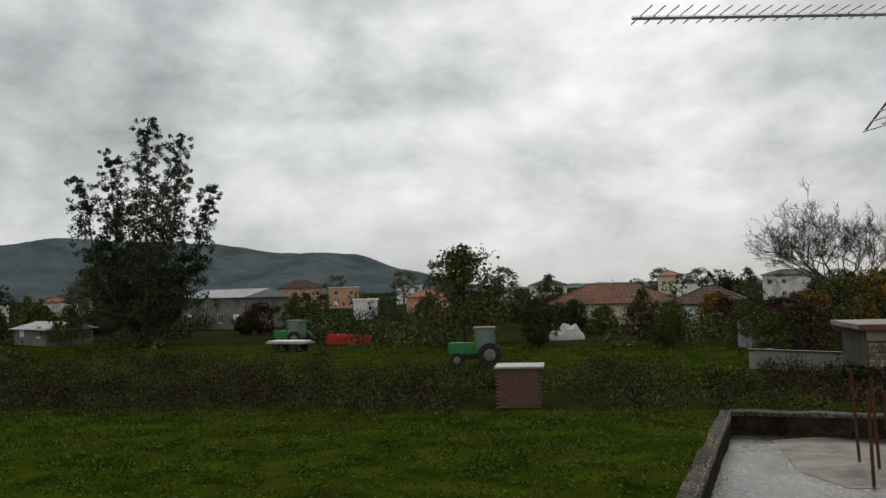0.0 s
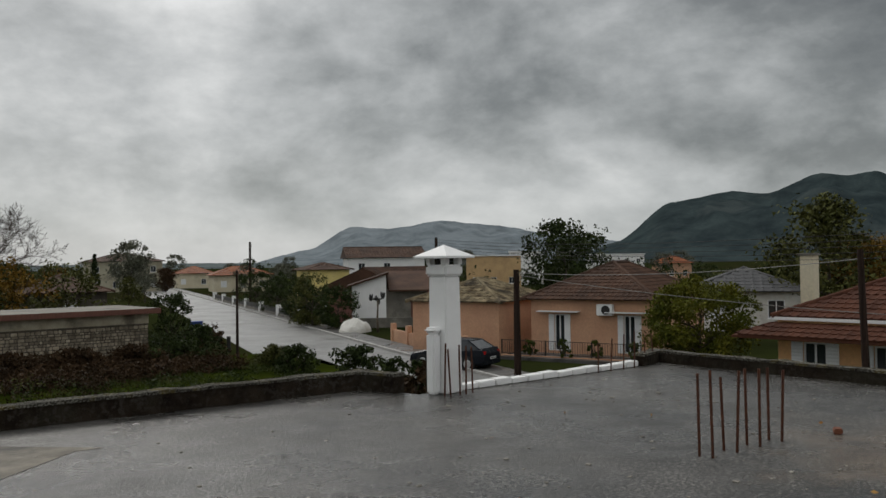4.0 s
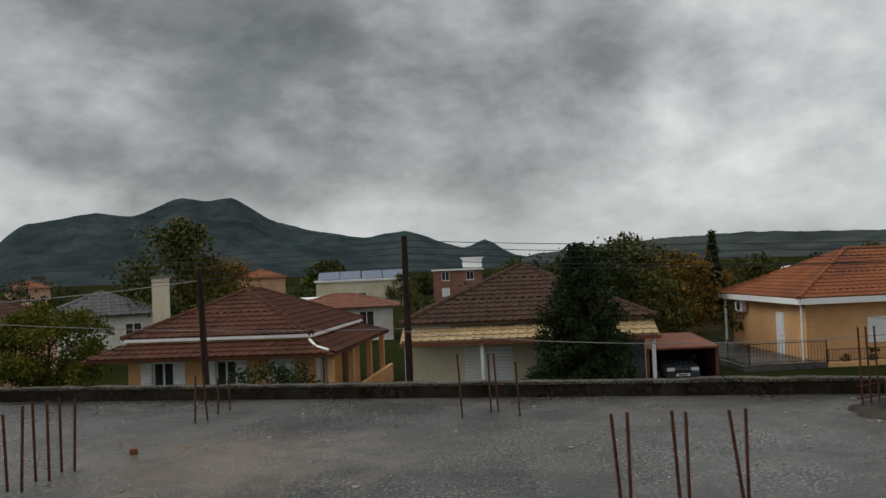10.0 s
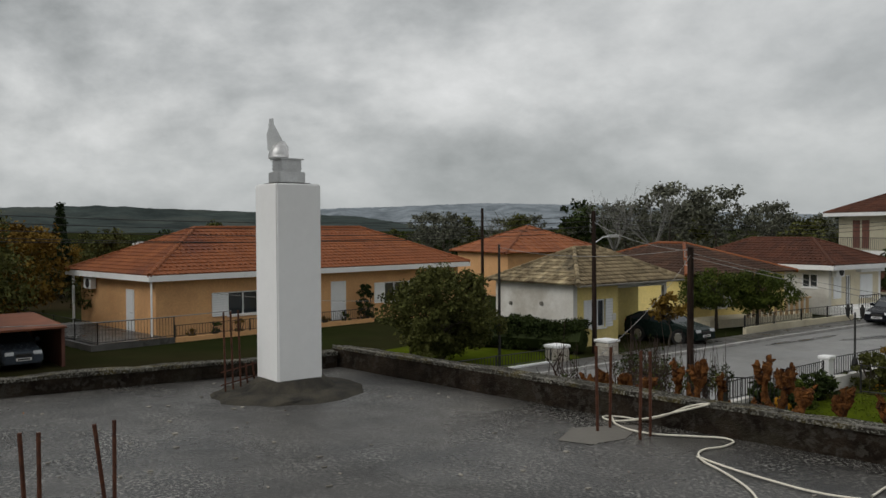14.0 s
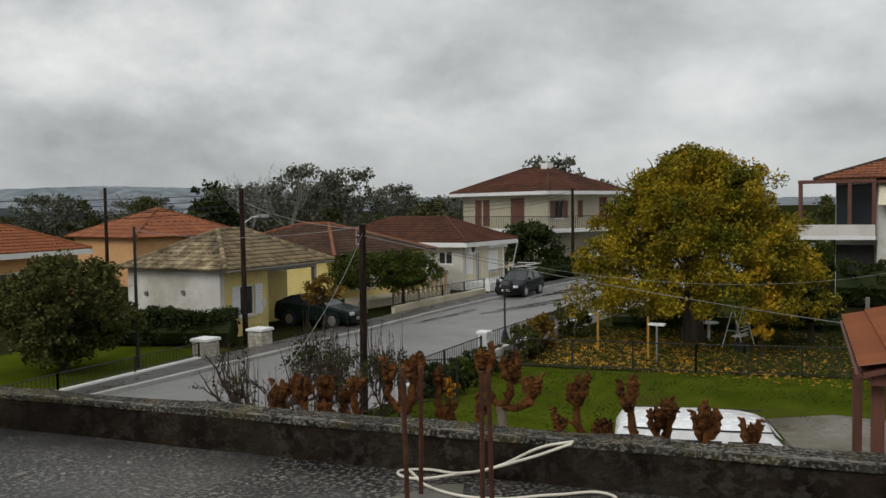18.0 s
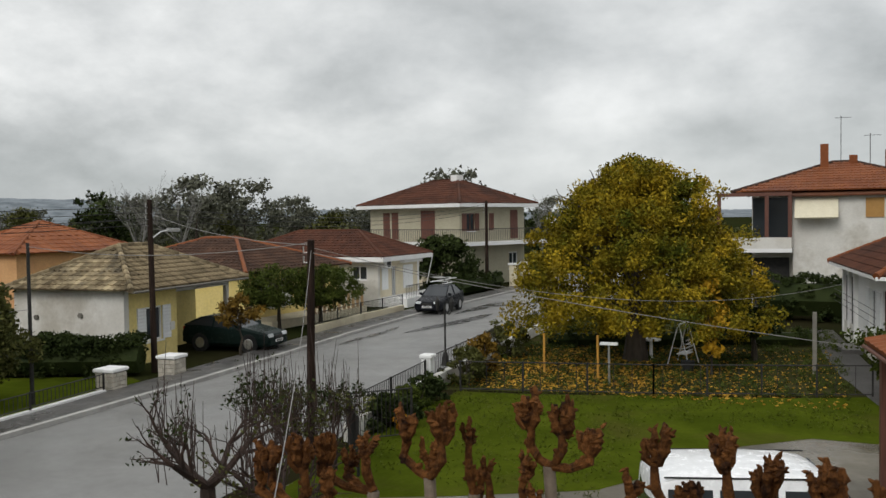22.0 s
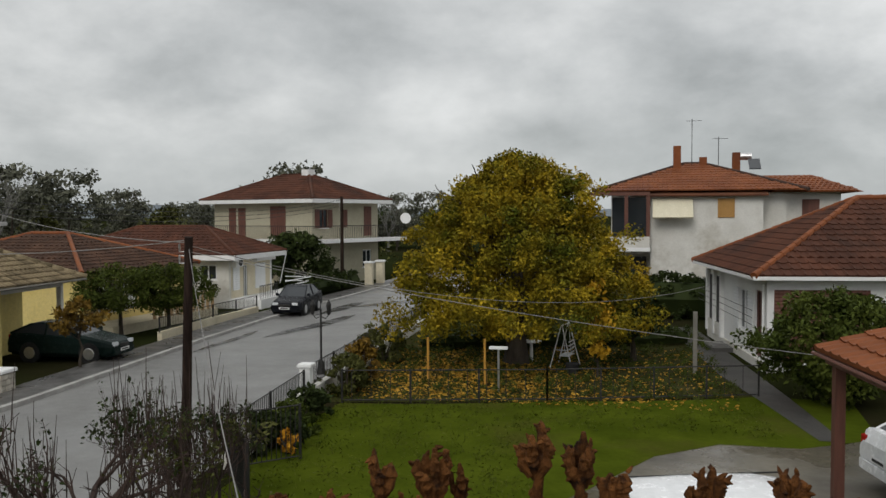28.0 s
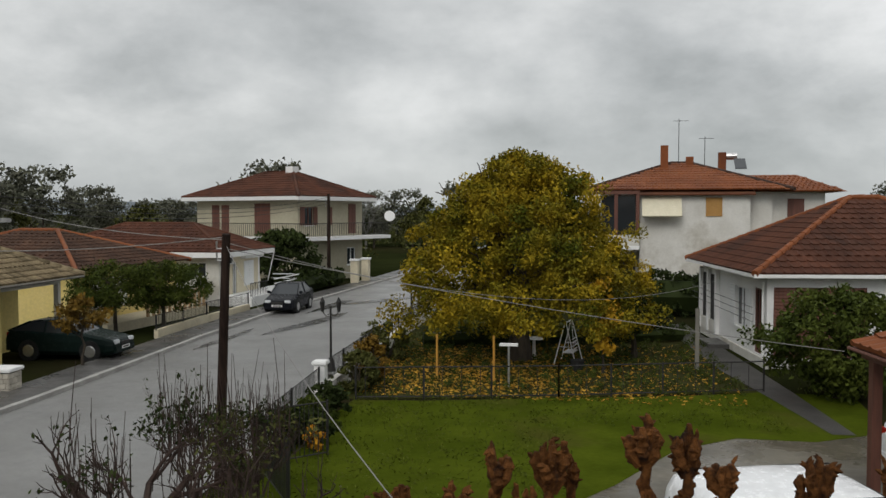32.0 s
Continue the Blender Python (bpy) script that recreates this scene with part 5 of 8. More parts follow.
part_leaf = leaves("fallen_leaf", [(bits.uniform(0, 7.8), bits.uniform(-3.0, 7.5), S + 0.012) for _ in range(26)], 1, 0.0, 0.022, leaf_mat("fallen_yellow_leaf", (0.3, 0.2, 0.06), (0.35, 0.12, 0.04)), 77, None, flat=0.97)
tagged(part_leaf, "few fallen yellow leaves on the roof", "leaves", kind="stuff")
brick = new("brick_piece", mesh_of("brick_piece", boxed((-0.05, -0.03, 0, 0.06, 0.035, 0.045), bev=0.008), MATS["rusty_sheet_roof"]))
brick.matrix_basis = pose(5.98, 4.88, S, 0, 0, 30)
tagged(brick, "broken piece of red brick on the roof", "brick")


# ---- street furniture ----
def pole(label, x, y, h, r, lean=(0, 0), material=None, arm=0, lamp=False, rz=0, insulators=0):
    p = thing("utility_pole", label, "utility pole", x, y, 0, rz)
    part("shaft", tubed([(0, 0, 0), (lean[0] * 0.5, lean[1] * 0.5, h * 0.5), (lean[0], lean[1], h)], [r * 1.15, r, r * 0.85], 10), material or POLEWOOD, p)
    for k in range(insulators):
        part("insulator", tubed([(lean[0] + r, lean[1], h - 0.25 - 0.2 * k), (lean[0] + r + 0.09, lean[1], h - 0.25 - 0.2 * k), (lean[0] + r + 0.09, lean[1], h - 0.12 - 0.2 * k)], [0.01, 0.014, 0.02], 6), GALV, p)
    if lamp:
        ar = part("lamp_arm", tubed([(lean[0], lean[1], h - 1.3), (lean[0] - 0.5, lean[1], h - 1.05), (lean[0] - 0.9, lean[1], h - 1.0)], 0.025, 6), GALV, p)
        part("lamp_head", boxed((lean[0] - 1.35, lean[1] - 0.12, h - 1.06, lean[0] - 0.85, lean[1] + 0.12, h - 0.94), bev=0.03), GALV, ar)
    return p


pole("stout tarred wooden pole by the garden fence", 13.95, -16.2, 4.5, 0.085, (-0.4, 0.5), insulators=2)
pole("slim dark metal pole behind the low wall", 23.7, -17.9, 4.4, 0.05, material=IRON)
pole("tarred wooden pole with a street lamp arm", 24.0, -23.0, 5.65, 0.095, (0.05, 0), lamp=True, rz=90, insulators=4)
pole("stout tarred pole before the cream house", 25.0, 5.55, 6.0, 0.11, (0.0, 0), insulators=5)
pole("leaning tarred pole before the red-roofed house", 23.7, 11.45, 5.15, 0.1, (-0.1, 0.1), insulators=2)
pole("stout tarred pole beside the street", 25.1, 25.9, 4.62, 0.14, insulators=2)
pole("tarred pole behind the peach cottage", 39.0, 46.2, 6.75, 0.12, insulators=5)
pole("slim pole on the grassy verge", 21.9, 43.4, 4.7, 0.07)
pole("tall pole along the far street", 54, 98, 8.0, 0.16, insulators=3)
pole("far pole beside the villa", 23.9, -55.2, 6.1, 0.11, insulators=4)
pole("far pole among the trees", 44.0, -33.0, 6.3, 0.1)


def wire(a, b, sag, label, r=0.012, material=None, n=14):
    a, b = Vector(a), Vector(b)
    pts = [a.lerp(b, k / n) - Vector((0, 0, sag * 4 * (k / n) * (1 - k / n))) for k in range(n + 1)]
    return tagged(new("overhead_wire", mesh_of("overhead_wire", tubed(pts, r, 5), material or IRON)), label, "wire", "overhead wires")


PALEWIRE = mat("pale_cable", (0.2, 0.195, 0.185), (0.26, 0.25, 0.24), 4, 0.7)
wire((13.55, -15.7, 4.45), (23.7, -17.9, 4.3), 0.25, "pale service cable between poles", 0.008, PALEWIRE)
wire((13.55, -15.7, 4.35), (3.2, -31.5, 2.6), 0.8, "pale service cable to the white house", 0.007, PALEWIRE)
wire((13.55, -15.7, 4.25), (2.9, -18.4, 2.35), 0.12, "pale service cable to the carport", 0.007, PALEWIRE)
wire((13.55, -15.7, 4.3), (7.0, -4.3, 2.9), 0.35, "white service cable to the flat roof", 0.005, PALEWIRE)
wire((23.7, -17.9, 2.6), (39.0, -13.0, 2.0), 0.3, "pale service cable to the orange house", 0.009, PALEWIRE)
wire((13.55, -15.7, 4.4), (24.0, -23.0, 5.2), 0.2, "pale cable to the lamp pole", 0.008, PALEWIRE)
for k in range(5):
    z = 5.85 - 0.2 * k
    wire((25.08, 5.55, z), (39.1, 46.2, z + 0.75), 0.5, "dark power line along the houses", 0.011)
    wire((25.08, 5.55, z), (24.1, -23.0, z - 0.4 if k < 4 else z), 0.45, "dark power line along the houses", 0.011)
for k in range(3):
    wire((24.1, -23.0, 5.4 - 0.2 * k), (23.9, -55.2, 5.9 - 0.2 * k), 0.6, "dark power line along the street", 0.012)
wire((25.1, 25.9, 4.5), (23.7, 11.45, 4.9), 0.25, "pale cable before the houses", 0.013, PALEWIRE)
wire((25.1, 25.9, 4.4), (28.6, 4.6, 2.9), 0.35, "pale cable before the houses", 0.013, PALEWIRE)
wire((24.5, 5.55, 3.1), (24.0, -8.0, 2.6), 0.3, "pale cable along the street", 0.012, PALEWIRE)


def street_lamp(x, y, h=2.4):
    l = thing("street_lamp", "black cast-iron lamp post with two lanterns", "street lamp", x, y, 0.36)
    part("base", tubed([(0, 0, 0), (0, 0, 0.35), (0, 0, 0.4)], [0.14, 0.08, 0.05], 10), IRON, l)
    part("post", tubed([(0, 0, 0.4), (0, 0, h - 0.35)], [0.035, 0.03], 8), IRON, l)
    for s in (-1, 1):
        ar = part("arm", tubed([(0, 0, h - 0.55), (0.14 * s, 0, h - 0.62), (0.24 * s, 0, h - 0.5)], 0.014, 6), IRON, l)
        part("lantern", tubed([(0.24 * s, 0, h - 0.5), (0.24 * s, 0, h - 0.22), (0.24 * s, 0, h - 0.08)], [0.05, 0.085, 0.01], 6), IRON, ar)


street_lamp(14.66, -25.3, 2.2)
street_lamp(15.05, -38.6, 2.2)


def fence(name, label, pts, h, wall_h, wall_mat, step=0.12, post_step=1.9, z0=0.0, rail_mat=None):
    """A low wall with an iron railing."""
    rm = rail_mat or IRON
    f_ = thing(name, label, "fence")
    wb = bmesh.new()
    for (a, b), (c, d) in zip(pts, pts[1:]):
        l = math.hypot(c - a, d - b)
        u = Vector((c - a, d - b, 0)) / l
        n = Vector((-u.y, u.x, 0))
        if wall_h:
            q = [Vector((a, b, 0)) + n * 0.09, Vector((c, d, 0)) + n * 0.09, Vector((c, d, 0)) - n * 0.09, Vector((a, b, 0)) - n * 0.09]
            lo, hi = [wb.verts.new(p) for p in q], [wb.verts.new(p + Vector((0, 0, wall_h))) for p in q]
            wb.faces.new(hi)
            for k in range(4):
                wb.faces.new((lo[k], lo[(k + 1) % 4], hi[(k + 1) % 4], hi[k]))
        for zz in (wall_h + 0.08, h):
            part("rail", tubed([Vector((a, b, zz)), Vector((c, d, zz))], 0.016, 4), rm, f_)
        m = max(1, int(l / post_step))
        for k in range(m + 1):
            p = Vector((a, b, 0)) + u * l * k / m
            part("post", boxed((p.x - 0.022, p.y - 0.022, wall_h * 0.9, p.x + 0.022, p.y + 0.022, h + 0.03)), rm, f_)
        bars = bmesh.new()
        for k in range(int(l / step)):
            p = Vector((a, b, 0)) + u * (k + 0.5) * step
            box(bars, p.x - 0.007, p.y - 0.007, wall_h + 0.08, p.x + 0.007, p.y + 0.007, h)
        tagged(part("railing_infill", bars, rm, f_), kind="stuff")
    if wall_h:
        part("low_wall", wb, wall_mat, f_)
    else:
        wb.free()
    return f_


fence("garden_fence", "black iron railing on a low white wall", [(13.75, -17.4), (14.15, -22.6)], 0.95, 0.42, DIRTYWHITE)
fence("garden_fence", "black iron railing on a low stained wall", [(14.2, -23.1), (14.6, -34), (14.75, -48)], 1.0, 0.4, DIRTYWHITE, 0.14)
fence("gate", "black iron garden gate", [(12.3, -15.2), (13.6, -17.2)], 1.15, 0.0, IRON, 0.1, 3)
fence("gate", "black iron gate leaf, half open", [(13.65, -17.3), (12.6, -18.3)], 1.1, 0.0, IRON, 0.1, 3)
fence("orchard_fence", "thin wire fence on rusty posts", [(13.4, -23.35), (8.2, -24.45), (2.75, -26.05)], 0.85, 0.0, IRON, 0.5, 1.4)
fence("garden_fence", "dark railing on a white wall before the hedge", [(21.7, -9), (22.45, -14.2), (22.85, -19.6)], 0.6, 0.16, WHITE, 0.14)
fence("garden_fence", "pale railing before the white house", [(23.9, -32.6), (24.1, -37.5), (24.0, -42.0)], 0.9, 0.35, CREAM, 0.14)


def stone_pillar(x, y, label, h=0.6, w=0.6, group="stone gate pillars"):
    p = thing("gate_pillar", label, "pillar", x, y, 0, 5, group)
    core = part("core", boxed((-w / 2 + 0.02, -w / 2 + 0.02, 0, w / 2 - 0.02, w / 2 - 0.02, h)), GREYWALL, p)
    sm = mat("pale_wall_stone", (0.42, 0.38, 0.31), (0.55, 0.51, 0.44), 4, 0.85, bump=0.4, vary=0.3)
    rnd = random.Random(x)
    for side in range(4):
        z = 0.02
        while z < h - 0.1:
            sh = rnd.uniform(0.11, 0.17)
            u = -w / 2
            while u < w / 2 - 0.04:
                sw = min(rnd.uniform(0.14, 0.28), w / 2 - u)
                part("stone", boxed((u + 0.008, -w / 2 - 0.012, z + 0.008, u + sw - 0.008, -w / 2 + 0.03, min(z + sh, h) - 0.008)), sm, core, at=pose(0, 0, 0, 0, 0, 90 * side))
                u += sw
            z += sh
    part("cap", boxed((-w / 2 - 0.06, -w / 2 - 0.06, h, w / 2 + 0.06, w / 2 + 0.06, h + 0.1), bev=0.02), WHITE, p)


stone_pillar(23.05, -20.1, "pale stone gate pillar with a white cap")
stone_pillar(23.0, -22.65, "pale stone gate pillar with a white cap")
wp = thing("gate_pillar", "slim white rendered fence pillar with a cap", "pillar", 14.18, -22.85)
part("shaft", boxed((-0.14, -0.14, 0, 0.14, 0.14, 1.0), bev=0.01), WHITE, wp)
part("cap", boxed((-0.19, -0.19, 1.0, 0.19, 0.19, 1.1), bev=0.02), WHITE, wp)


# ---- cars ----
def car(label, x, y, rz, paint, L=4.3, W=1.72, H=1.43, kind="sedan", z=0.015):
    """A car with its nose towards local -x: lofted body, glasshouse, roof, wheels, lamps."""
    c = thing("car", label, "car", x, y, z, rz)
    belt = 0.92
    prof = [(0.0, 0.36, 0.56, 0.80), (0.06, 0.22, 0.66, 0.90), (0.3, 0.18, 0.74, 0.97), (1.1, 0.18, belt - 0.02, 1.0), (L * 0.5, 0.18, belt, 1.0), (L - 0.75, 0.18, belt + 0.05, 1.0), (L - 0.12, 0.24, belt + (0.06 if kind == "sedan" else 0.1), 0.95), (L, 0.4, belt - 0.12, 0.88)]
    bm, rings = bmesh.new(), []
    for px, zb, zt, wf in prof:
        w = W / 2 * wf
        pts = [(-w * 0.86, zb), (-w, zb + 0.13), (-w, (zb + zt) / 2 + 0.06), (-w * 0.95, zt - 0.07), (-w * 0.82, zt), (w * 0.82, zt), (w * 0.95, zt - 0.07), (w, (zb + zt) / 2 + 0.06), (w, zb + 0.13), (w * 0.86, zb)]
        rings.append([bm.verts.new((px - L / 2, q[0], q[1])) for q in pts])
    for r0, r1 in zip(rings, rings[1:]):
        for k in range(10):
            bm.faces.new((r0[k], r0[(k + 1) % 10], r1[(k + 1) % 10], r1[k]))
    bm.faces.new(rings[0])
    bm.faces.new(rings[-1][::-1])
    body = part("body", bm, paint, c, smooth=False)
    gx = {"sedan": (1.15, 1.85, 3.0, 3.72), "hatch": (1.05, 1.75, L - 0.95, L - 0.22)}[kind]
    gb, rw = bmesh.new(), W / 2
    rows = []
    for px, zz, w in ((gx[0], belt - 0.03, rw * 0.86), (gx[1], H - 0.05, rw * 0.68), (gx[2], H - 0.05, rw * 0.68), (gx[3], belt + 0.03, rw * 0.84)):
        rows.append([gb.verts.new((px - L / 2, s * w, zz)) for s in (-1, 1)])
    base = [gb.verts.new((q - L / 2, s * rw * 0.88, belt - 0.03)) for q in (gx[1], gx[2]) for s in (-1, 1)]
    gb.faces.new((rows[0][0], rows[0][1], rows[1][1], rows[1][0]))
    gb.faces.new((rows[2][0], rows[2][1], rows[3][1], rows[3][0]))
    gb.faces.new((rows[1][0], rows[1][1], rows[2][1], rows[2][0]))
    for s in (0, 1):
        gb.faces.new((rows[0][s], base[s], rows[1][s]))
        gb.faces.new((base[s], base[2 + s], rows[2][s], rows[1][s]))
        gb.faces.new((base[2 + s], rows[3][s], rows[2][s]))
    part("glasshouse", gb, glass_mat(), c, "dark car windows")
    r0, r1 = gx[1] - L / 2, gx[2] - L / 2
    rwid = rw * 0.70
    rb = bmesh.new()
    secs = []
    for px, dz in ((r0 - 0.06, -0.03), (r0 + 0.15, 0.015), ((r0 + r1) / 2, 0.04), (r1 - 0.1, 0.02), (r1 + 0.08, -0.03)):
        secs.append([rb.verts.new((px, q * rwid, H - 0.045 + dz * (1 - 0.3 * abs(q)) - (0.04 if abs(q) == 1 else 0))) for q in (-1, -0.85, 0, 0.85, 1)])
    for a, b in zip(secs, secs[1:]):
        for k in range(4):
            rb.faces.new((a[k], a[k + 1], b[k + 1], b[k]))
    part("roof", rb, paint, c, smooth=True)
    for s in (-1, 1):
        for (xa, za, wa), (xb, zb2, wb) in ((((gx[0]), belt - 0.02, 0.86), (gx[1], H - 0.06, 0.69)), ((gx[3], belt + 0.03, 0.84), (gx[2], H - 0.06, 0.69)), (((gx[1] + gx[2]) / 2, belt - 0.03, 0.885), ((gx[1] + gx[2]) / 2, H - 0.06, 0.7))):
            part("pillar", tubed([(xa - L / 2, s * rw * wa, za), (xb - L / 2, s * rw * wb, zb2)], 0.03, 5), paint, body)
        part("mirror", boxed((gx[0] + 0.1 - L / 2, s * (rw + 0.02) - 0.08, belt - 0.02, gx[0] + 0.22 - L / 2, s * (rw + 0.02) + 0.08, belt + 0.11), bev=0.02), paint, c)
        part("headlight", boxed((-L / 2 + 0.0, s * rw * 0.62 - 0.16, 0.54, -L / 2 + 0.1, s * rw * 0.62 + 0.14, 0.68), bev=0.02), mat("lamp_glass", (0.6, 0.62, 0.64), None, 3, 0.12), c)
        part("tail_light", boxed((L / 2 - 0.08, s * rw * 0.74 - 0.1, 0.68, L / 2 - 0.005, s * rw * 0.74 + 0.08, 0.9), bev=0.015), mat("red_lens", (0.35, 0.01, 0.01), None, 3, 0.2), c)
    part("front_bumper", boxed((-L / 2 - 0.03, -rw * 0.84, 0.25, -L / 2 + 0.07, rw * 0.84, 0.47), bev=0.03), paint, c)
    part("grille", boxed((-L / 2 - 0.035, -rw * 0.35, 0.5, -L / 2 + 0.03, rw * 0.35, 0.6)), IRON, c)
    part("rear_bumper", boxed((L / 2 - 0.07, -rw * 0.86, 0.28, L / 2 + 0.03, rw * 0.86, 0.5), bev=0.03), paint, c)
    plate = part("number_plate", boxed((L / 2 + 0.03, -0.26, 0.52, L / 2 + 0.042, 0.26, 0.63)), WHITE, c)
    part("plate_bar", boxed((L / 2 + 0.043, -0.2, 0.55, L / 2 + 0.047, 0.2, 0.6)), IRON, plate)
    plate = part("number_plate", boxed((-L / 2 - 0.045, -0.26, 0.36, -L / 2 - 0.033, 0.26, 0.46)), WHITE, c)
    part("plate_bar", boxed((-L / 2 - 0.05, -0.2, 0.385, -L / 2 - 0.046, 0.2, 0.435)), IRON, plate)
    for px in (0.82 - L / 2, L / 2 - 0.85):
        for s in (-1, 1):
            part("wheel_arch", tubed([(px, s * rw * 0.80, 0.31), (px, s * (rw + 0.004), 0.31)], 0.365, 18), RUBBER, body)
            wh = part("wheel", tubed([(px, s * (rw - 0.17), 0.31), (px, s * (rw + 0.012), 0.31)], 0.31, 18), RUBBER, c)
            part("rim", tubed([(px, s * (rw + 0.012), 0.31), (px, s * (rw + 0.02), 0.31)], [0.2, 0.17], 14), GALV, wh)
    return c


def paint(name, c, rough=0.25):
    return mat(name, c, tuple(v * 1.1 for v in c), 0.6, rough, spec=0.5 if c[0] > 0.3 else 0.07)


def white_van():
    """A small boxy van, nose towards local -x: one lofted shell with dark panes set into it."""
    L, W, H, belt = 3.55, 1.5, 1.77, 1.0
    white = paint("white_car_paint", (0.74, 0.75, 0.76))
    c = thing("van", "white parked van with dark side windows on the yard", "van", 4.72, -12.42, 0.02, 17)

    def edge(zt, wf):
        return W / 2 * wf * (0.985 - 0.12 * max(0.0, zt - belt) / (H - belt))

    bm, rings = bmesh.new(), []
    for px, zb, zt, wf in ((0.0, 0.34, 0.62, 0.82), (0.05, 0.24, 0.74, 0.9), (0.22, 0.18, 0.84, 0.96), (0.75, 0.18, 0.97, 1.0), (1.02, 0.18, 1.24, 1.0), (1.34, 0.18, 1.62, 1.0), (1.5, 0.18, 1.71, 1.0), (1.75, 0.18, H - 0.015, 1.0), (L * 0.65, 0.18, H, 1.0), (L - 0.3, 0.18, H - 0.02, 1.0), (L - 0.12, 0.22, H - 0.07, 0.98), (L - 0.04, 0.26, H - 0.2, 0.96), (L, 0.32, 1.0, 0.94)):
        w, r = W / 2 * wf, edge(zt, wf)
        bz = min(belt, zt - 0.03)
        half = [(w * 0.88, zb), (w, zb + 0.12), (w * 1.01, (zb + bz) / 2), (w * 0.985, bz), (r, zt - 0.06 if zt > belt else zt - 0.015), (r * 0.95, zt - 0.015), (r * 0.75, zt + 0.012), (0.0, zt + 0.03)]
        pts = [(-q, z) for q, z in half] + [(q, z) for q, z in half[-2::-1]]
        rings.append([bm.verts.new((px - L / 2, q, z)) for q, z in pts])
    n = len(rings[0])
    for r0, r1 in zip(rings, rings[1:]):
        for k in range(n):
            bm.faces.new((r0[k], r0[(k + 1) % n], r1[(k + 1) % n], r1[k]))
    bm.faces.new(rings[0])
    bm.faces.new(rings[-1][::-1])
    body = part("body", bm, white, c, smooth=True)

    def pane(name, quad, normal):
        pb = bmesh.new()
        nv = Vector(normal).normalized()
        lo = [pb.verts.new(Vector(q) - nv * 0.01) for q in quad]
        hi = [pb.verts.new(Vector(q) + nv * 0.008) for q in quad]
        pb.faces.new(hi)
        for k in range(4):
            pb.faces.new((lo[k], lo[(k + 1) % 4], hi[(k + 1) % 4], hi[k]))
        part(name, pb, glass_mat(), c, "dark van window")

    for s_ in (-1, 1):
        for xa, xb, xc in ((1.12, 1.45, 2.0), (2.08, 2.08, 2.75), (2.83, 2.83, 3.35)):
            y0, y1 = s_ * W / 2 * 0.99, s_ * (edge(H, 1.0) + 0.006)
            pane("side_window", [(xa - L / 2, y0, 1.06), (xc - L / 2, y0, 1.06), (xc - L / 2, y1, 1.6), (xb - L / 2, y1, 1.6)], (0, s_, 0.16))
        part("roof_gutter", tubed([(1.4 - L / 2, s_ * edge(H, 1.0) * 0.985, H - 0.035), (L / 2 - 0.16, s_ * edge(H, 1.0) * 0.985, H - 0.035)], 0.012, 5), RUBBER, body, "dark roof seam")
        part("mirror", boxed((1.0 - L / 2, s_ * 0.84 - 0.08, 1.05, 1.12 - L / 2, s_ * 0.84 + 0.08, 1.2), bev=0.02), IRON, c)
        part("headlight", boxed((-L / 2 + 0.0, s_ * 0.5 - 0.13, 0.5, -L / 2 + 0.09, s_ * 0.5 + 0.12, 0.66), bev=0.02), mat("lamp_glass", (0.6, 0.62, 0.64), None, 3, 0.12), c)
        part("tail_light", boxed((L / 2 - 0.06, s_ * 0.62 - 0.06, 0.7, L / 2 + 0.006, s_ * 0.62 + 0.05, 1.0), bev=0.015), mat("red_lens", (0.35, 0.01, 0.01), None, 3, 0.2), c)
        for px in (0.68 - L / 2, L / 2 - 0.72):
            part("wheel_arch", tubed([(px, s_ * 0.62, 0.29), (px, s_ * 0.765, 0.29)], 0.335, 18), RUBBER, body)
            wh = part("wheel", tubed([(px, s_ * 0.6, 0.29), (px, s_ * 0.772, 0.29)], 0.285, 18), RUBBER, c)
            part("rim", tubed([(px, s_ * 0.772, 0.29), (px, s_ * 0.78, 0.29)], [0.19, 0.16], 14), GALV, wh)
    pane("windscreen", [(0.8 - L / 2, -0.62, 1.03), (0.8 - L / 2, 0.62, 1.03), (1.38 - L / 2, 0.55, 1.67), (1.38 - L / 2, -0.55, 1.67)], (-0.74, 0, 0.67))
    pane("rear_window", [(L / 2 - 0.005, 0.6, 1.05), (L / 2 - 0.005, -0.6, 1.05), (L / 2 - 0.045, -0.52, 1.52), (L / 2 - 0.045, 0.52, 1.52)], (1, 0, 0.08))
    part("front_bumper", boxed((-L / 2 - 0.04, -0.62, 0.25, -L / 2 + 0.06, 0.62, 0.45), bev=0.03), IRON, c)
    part("rear_bumper", boxed((L / 2 - 0.06, -0.66, 0.27, L / 2 + 0.04, 0.66, 0.46), bev=0.03), IRON, c)
    plate = part("number_plate", boxed((-L / 2 - 0.053, -0.26, 0.3, -L / 2 - 0.041, 0.26, 0.41)), WHITE, c)
    part("plate_bar", boxed((-L / 2 - 0.058, -0.2, 0.33, -L / 2 - 0.054, 0.2, 0.38)), IRON, plate)


car("dark green parked saloon car on the drive", 24.6, -28.15, 3, paint("dark_green_paint", (0.008, 0.016, 0.014)), 3.8, 1.55, 1.32)
car("black parked hatchback at the kerb", 22.1, -42.6, 272, paint("black_paint", (0.010, 0.011, 0.014)), 3.7, 1.58, 1.42, "hatch")
car("dark grey parked car before the peach cottage", 26.5, 31.2, 285, paint("dark_grey_paint", (0.012, 0.014, 0.018)), 4.1, 1.7, 1.42, "hatch")
white_van()
car("white parked hatchback under the carport", 0.05, -18.4, 10, MATS["white_car_paint"], 4.0, 1.72, 1.47, "hatch", 0.02)


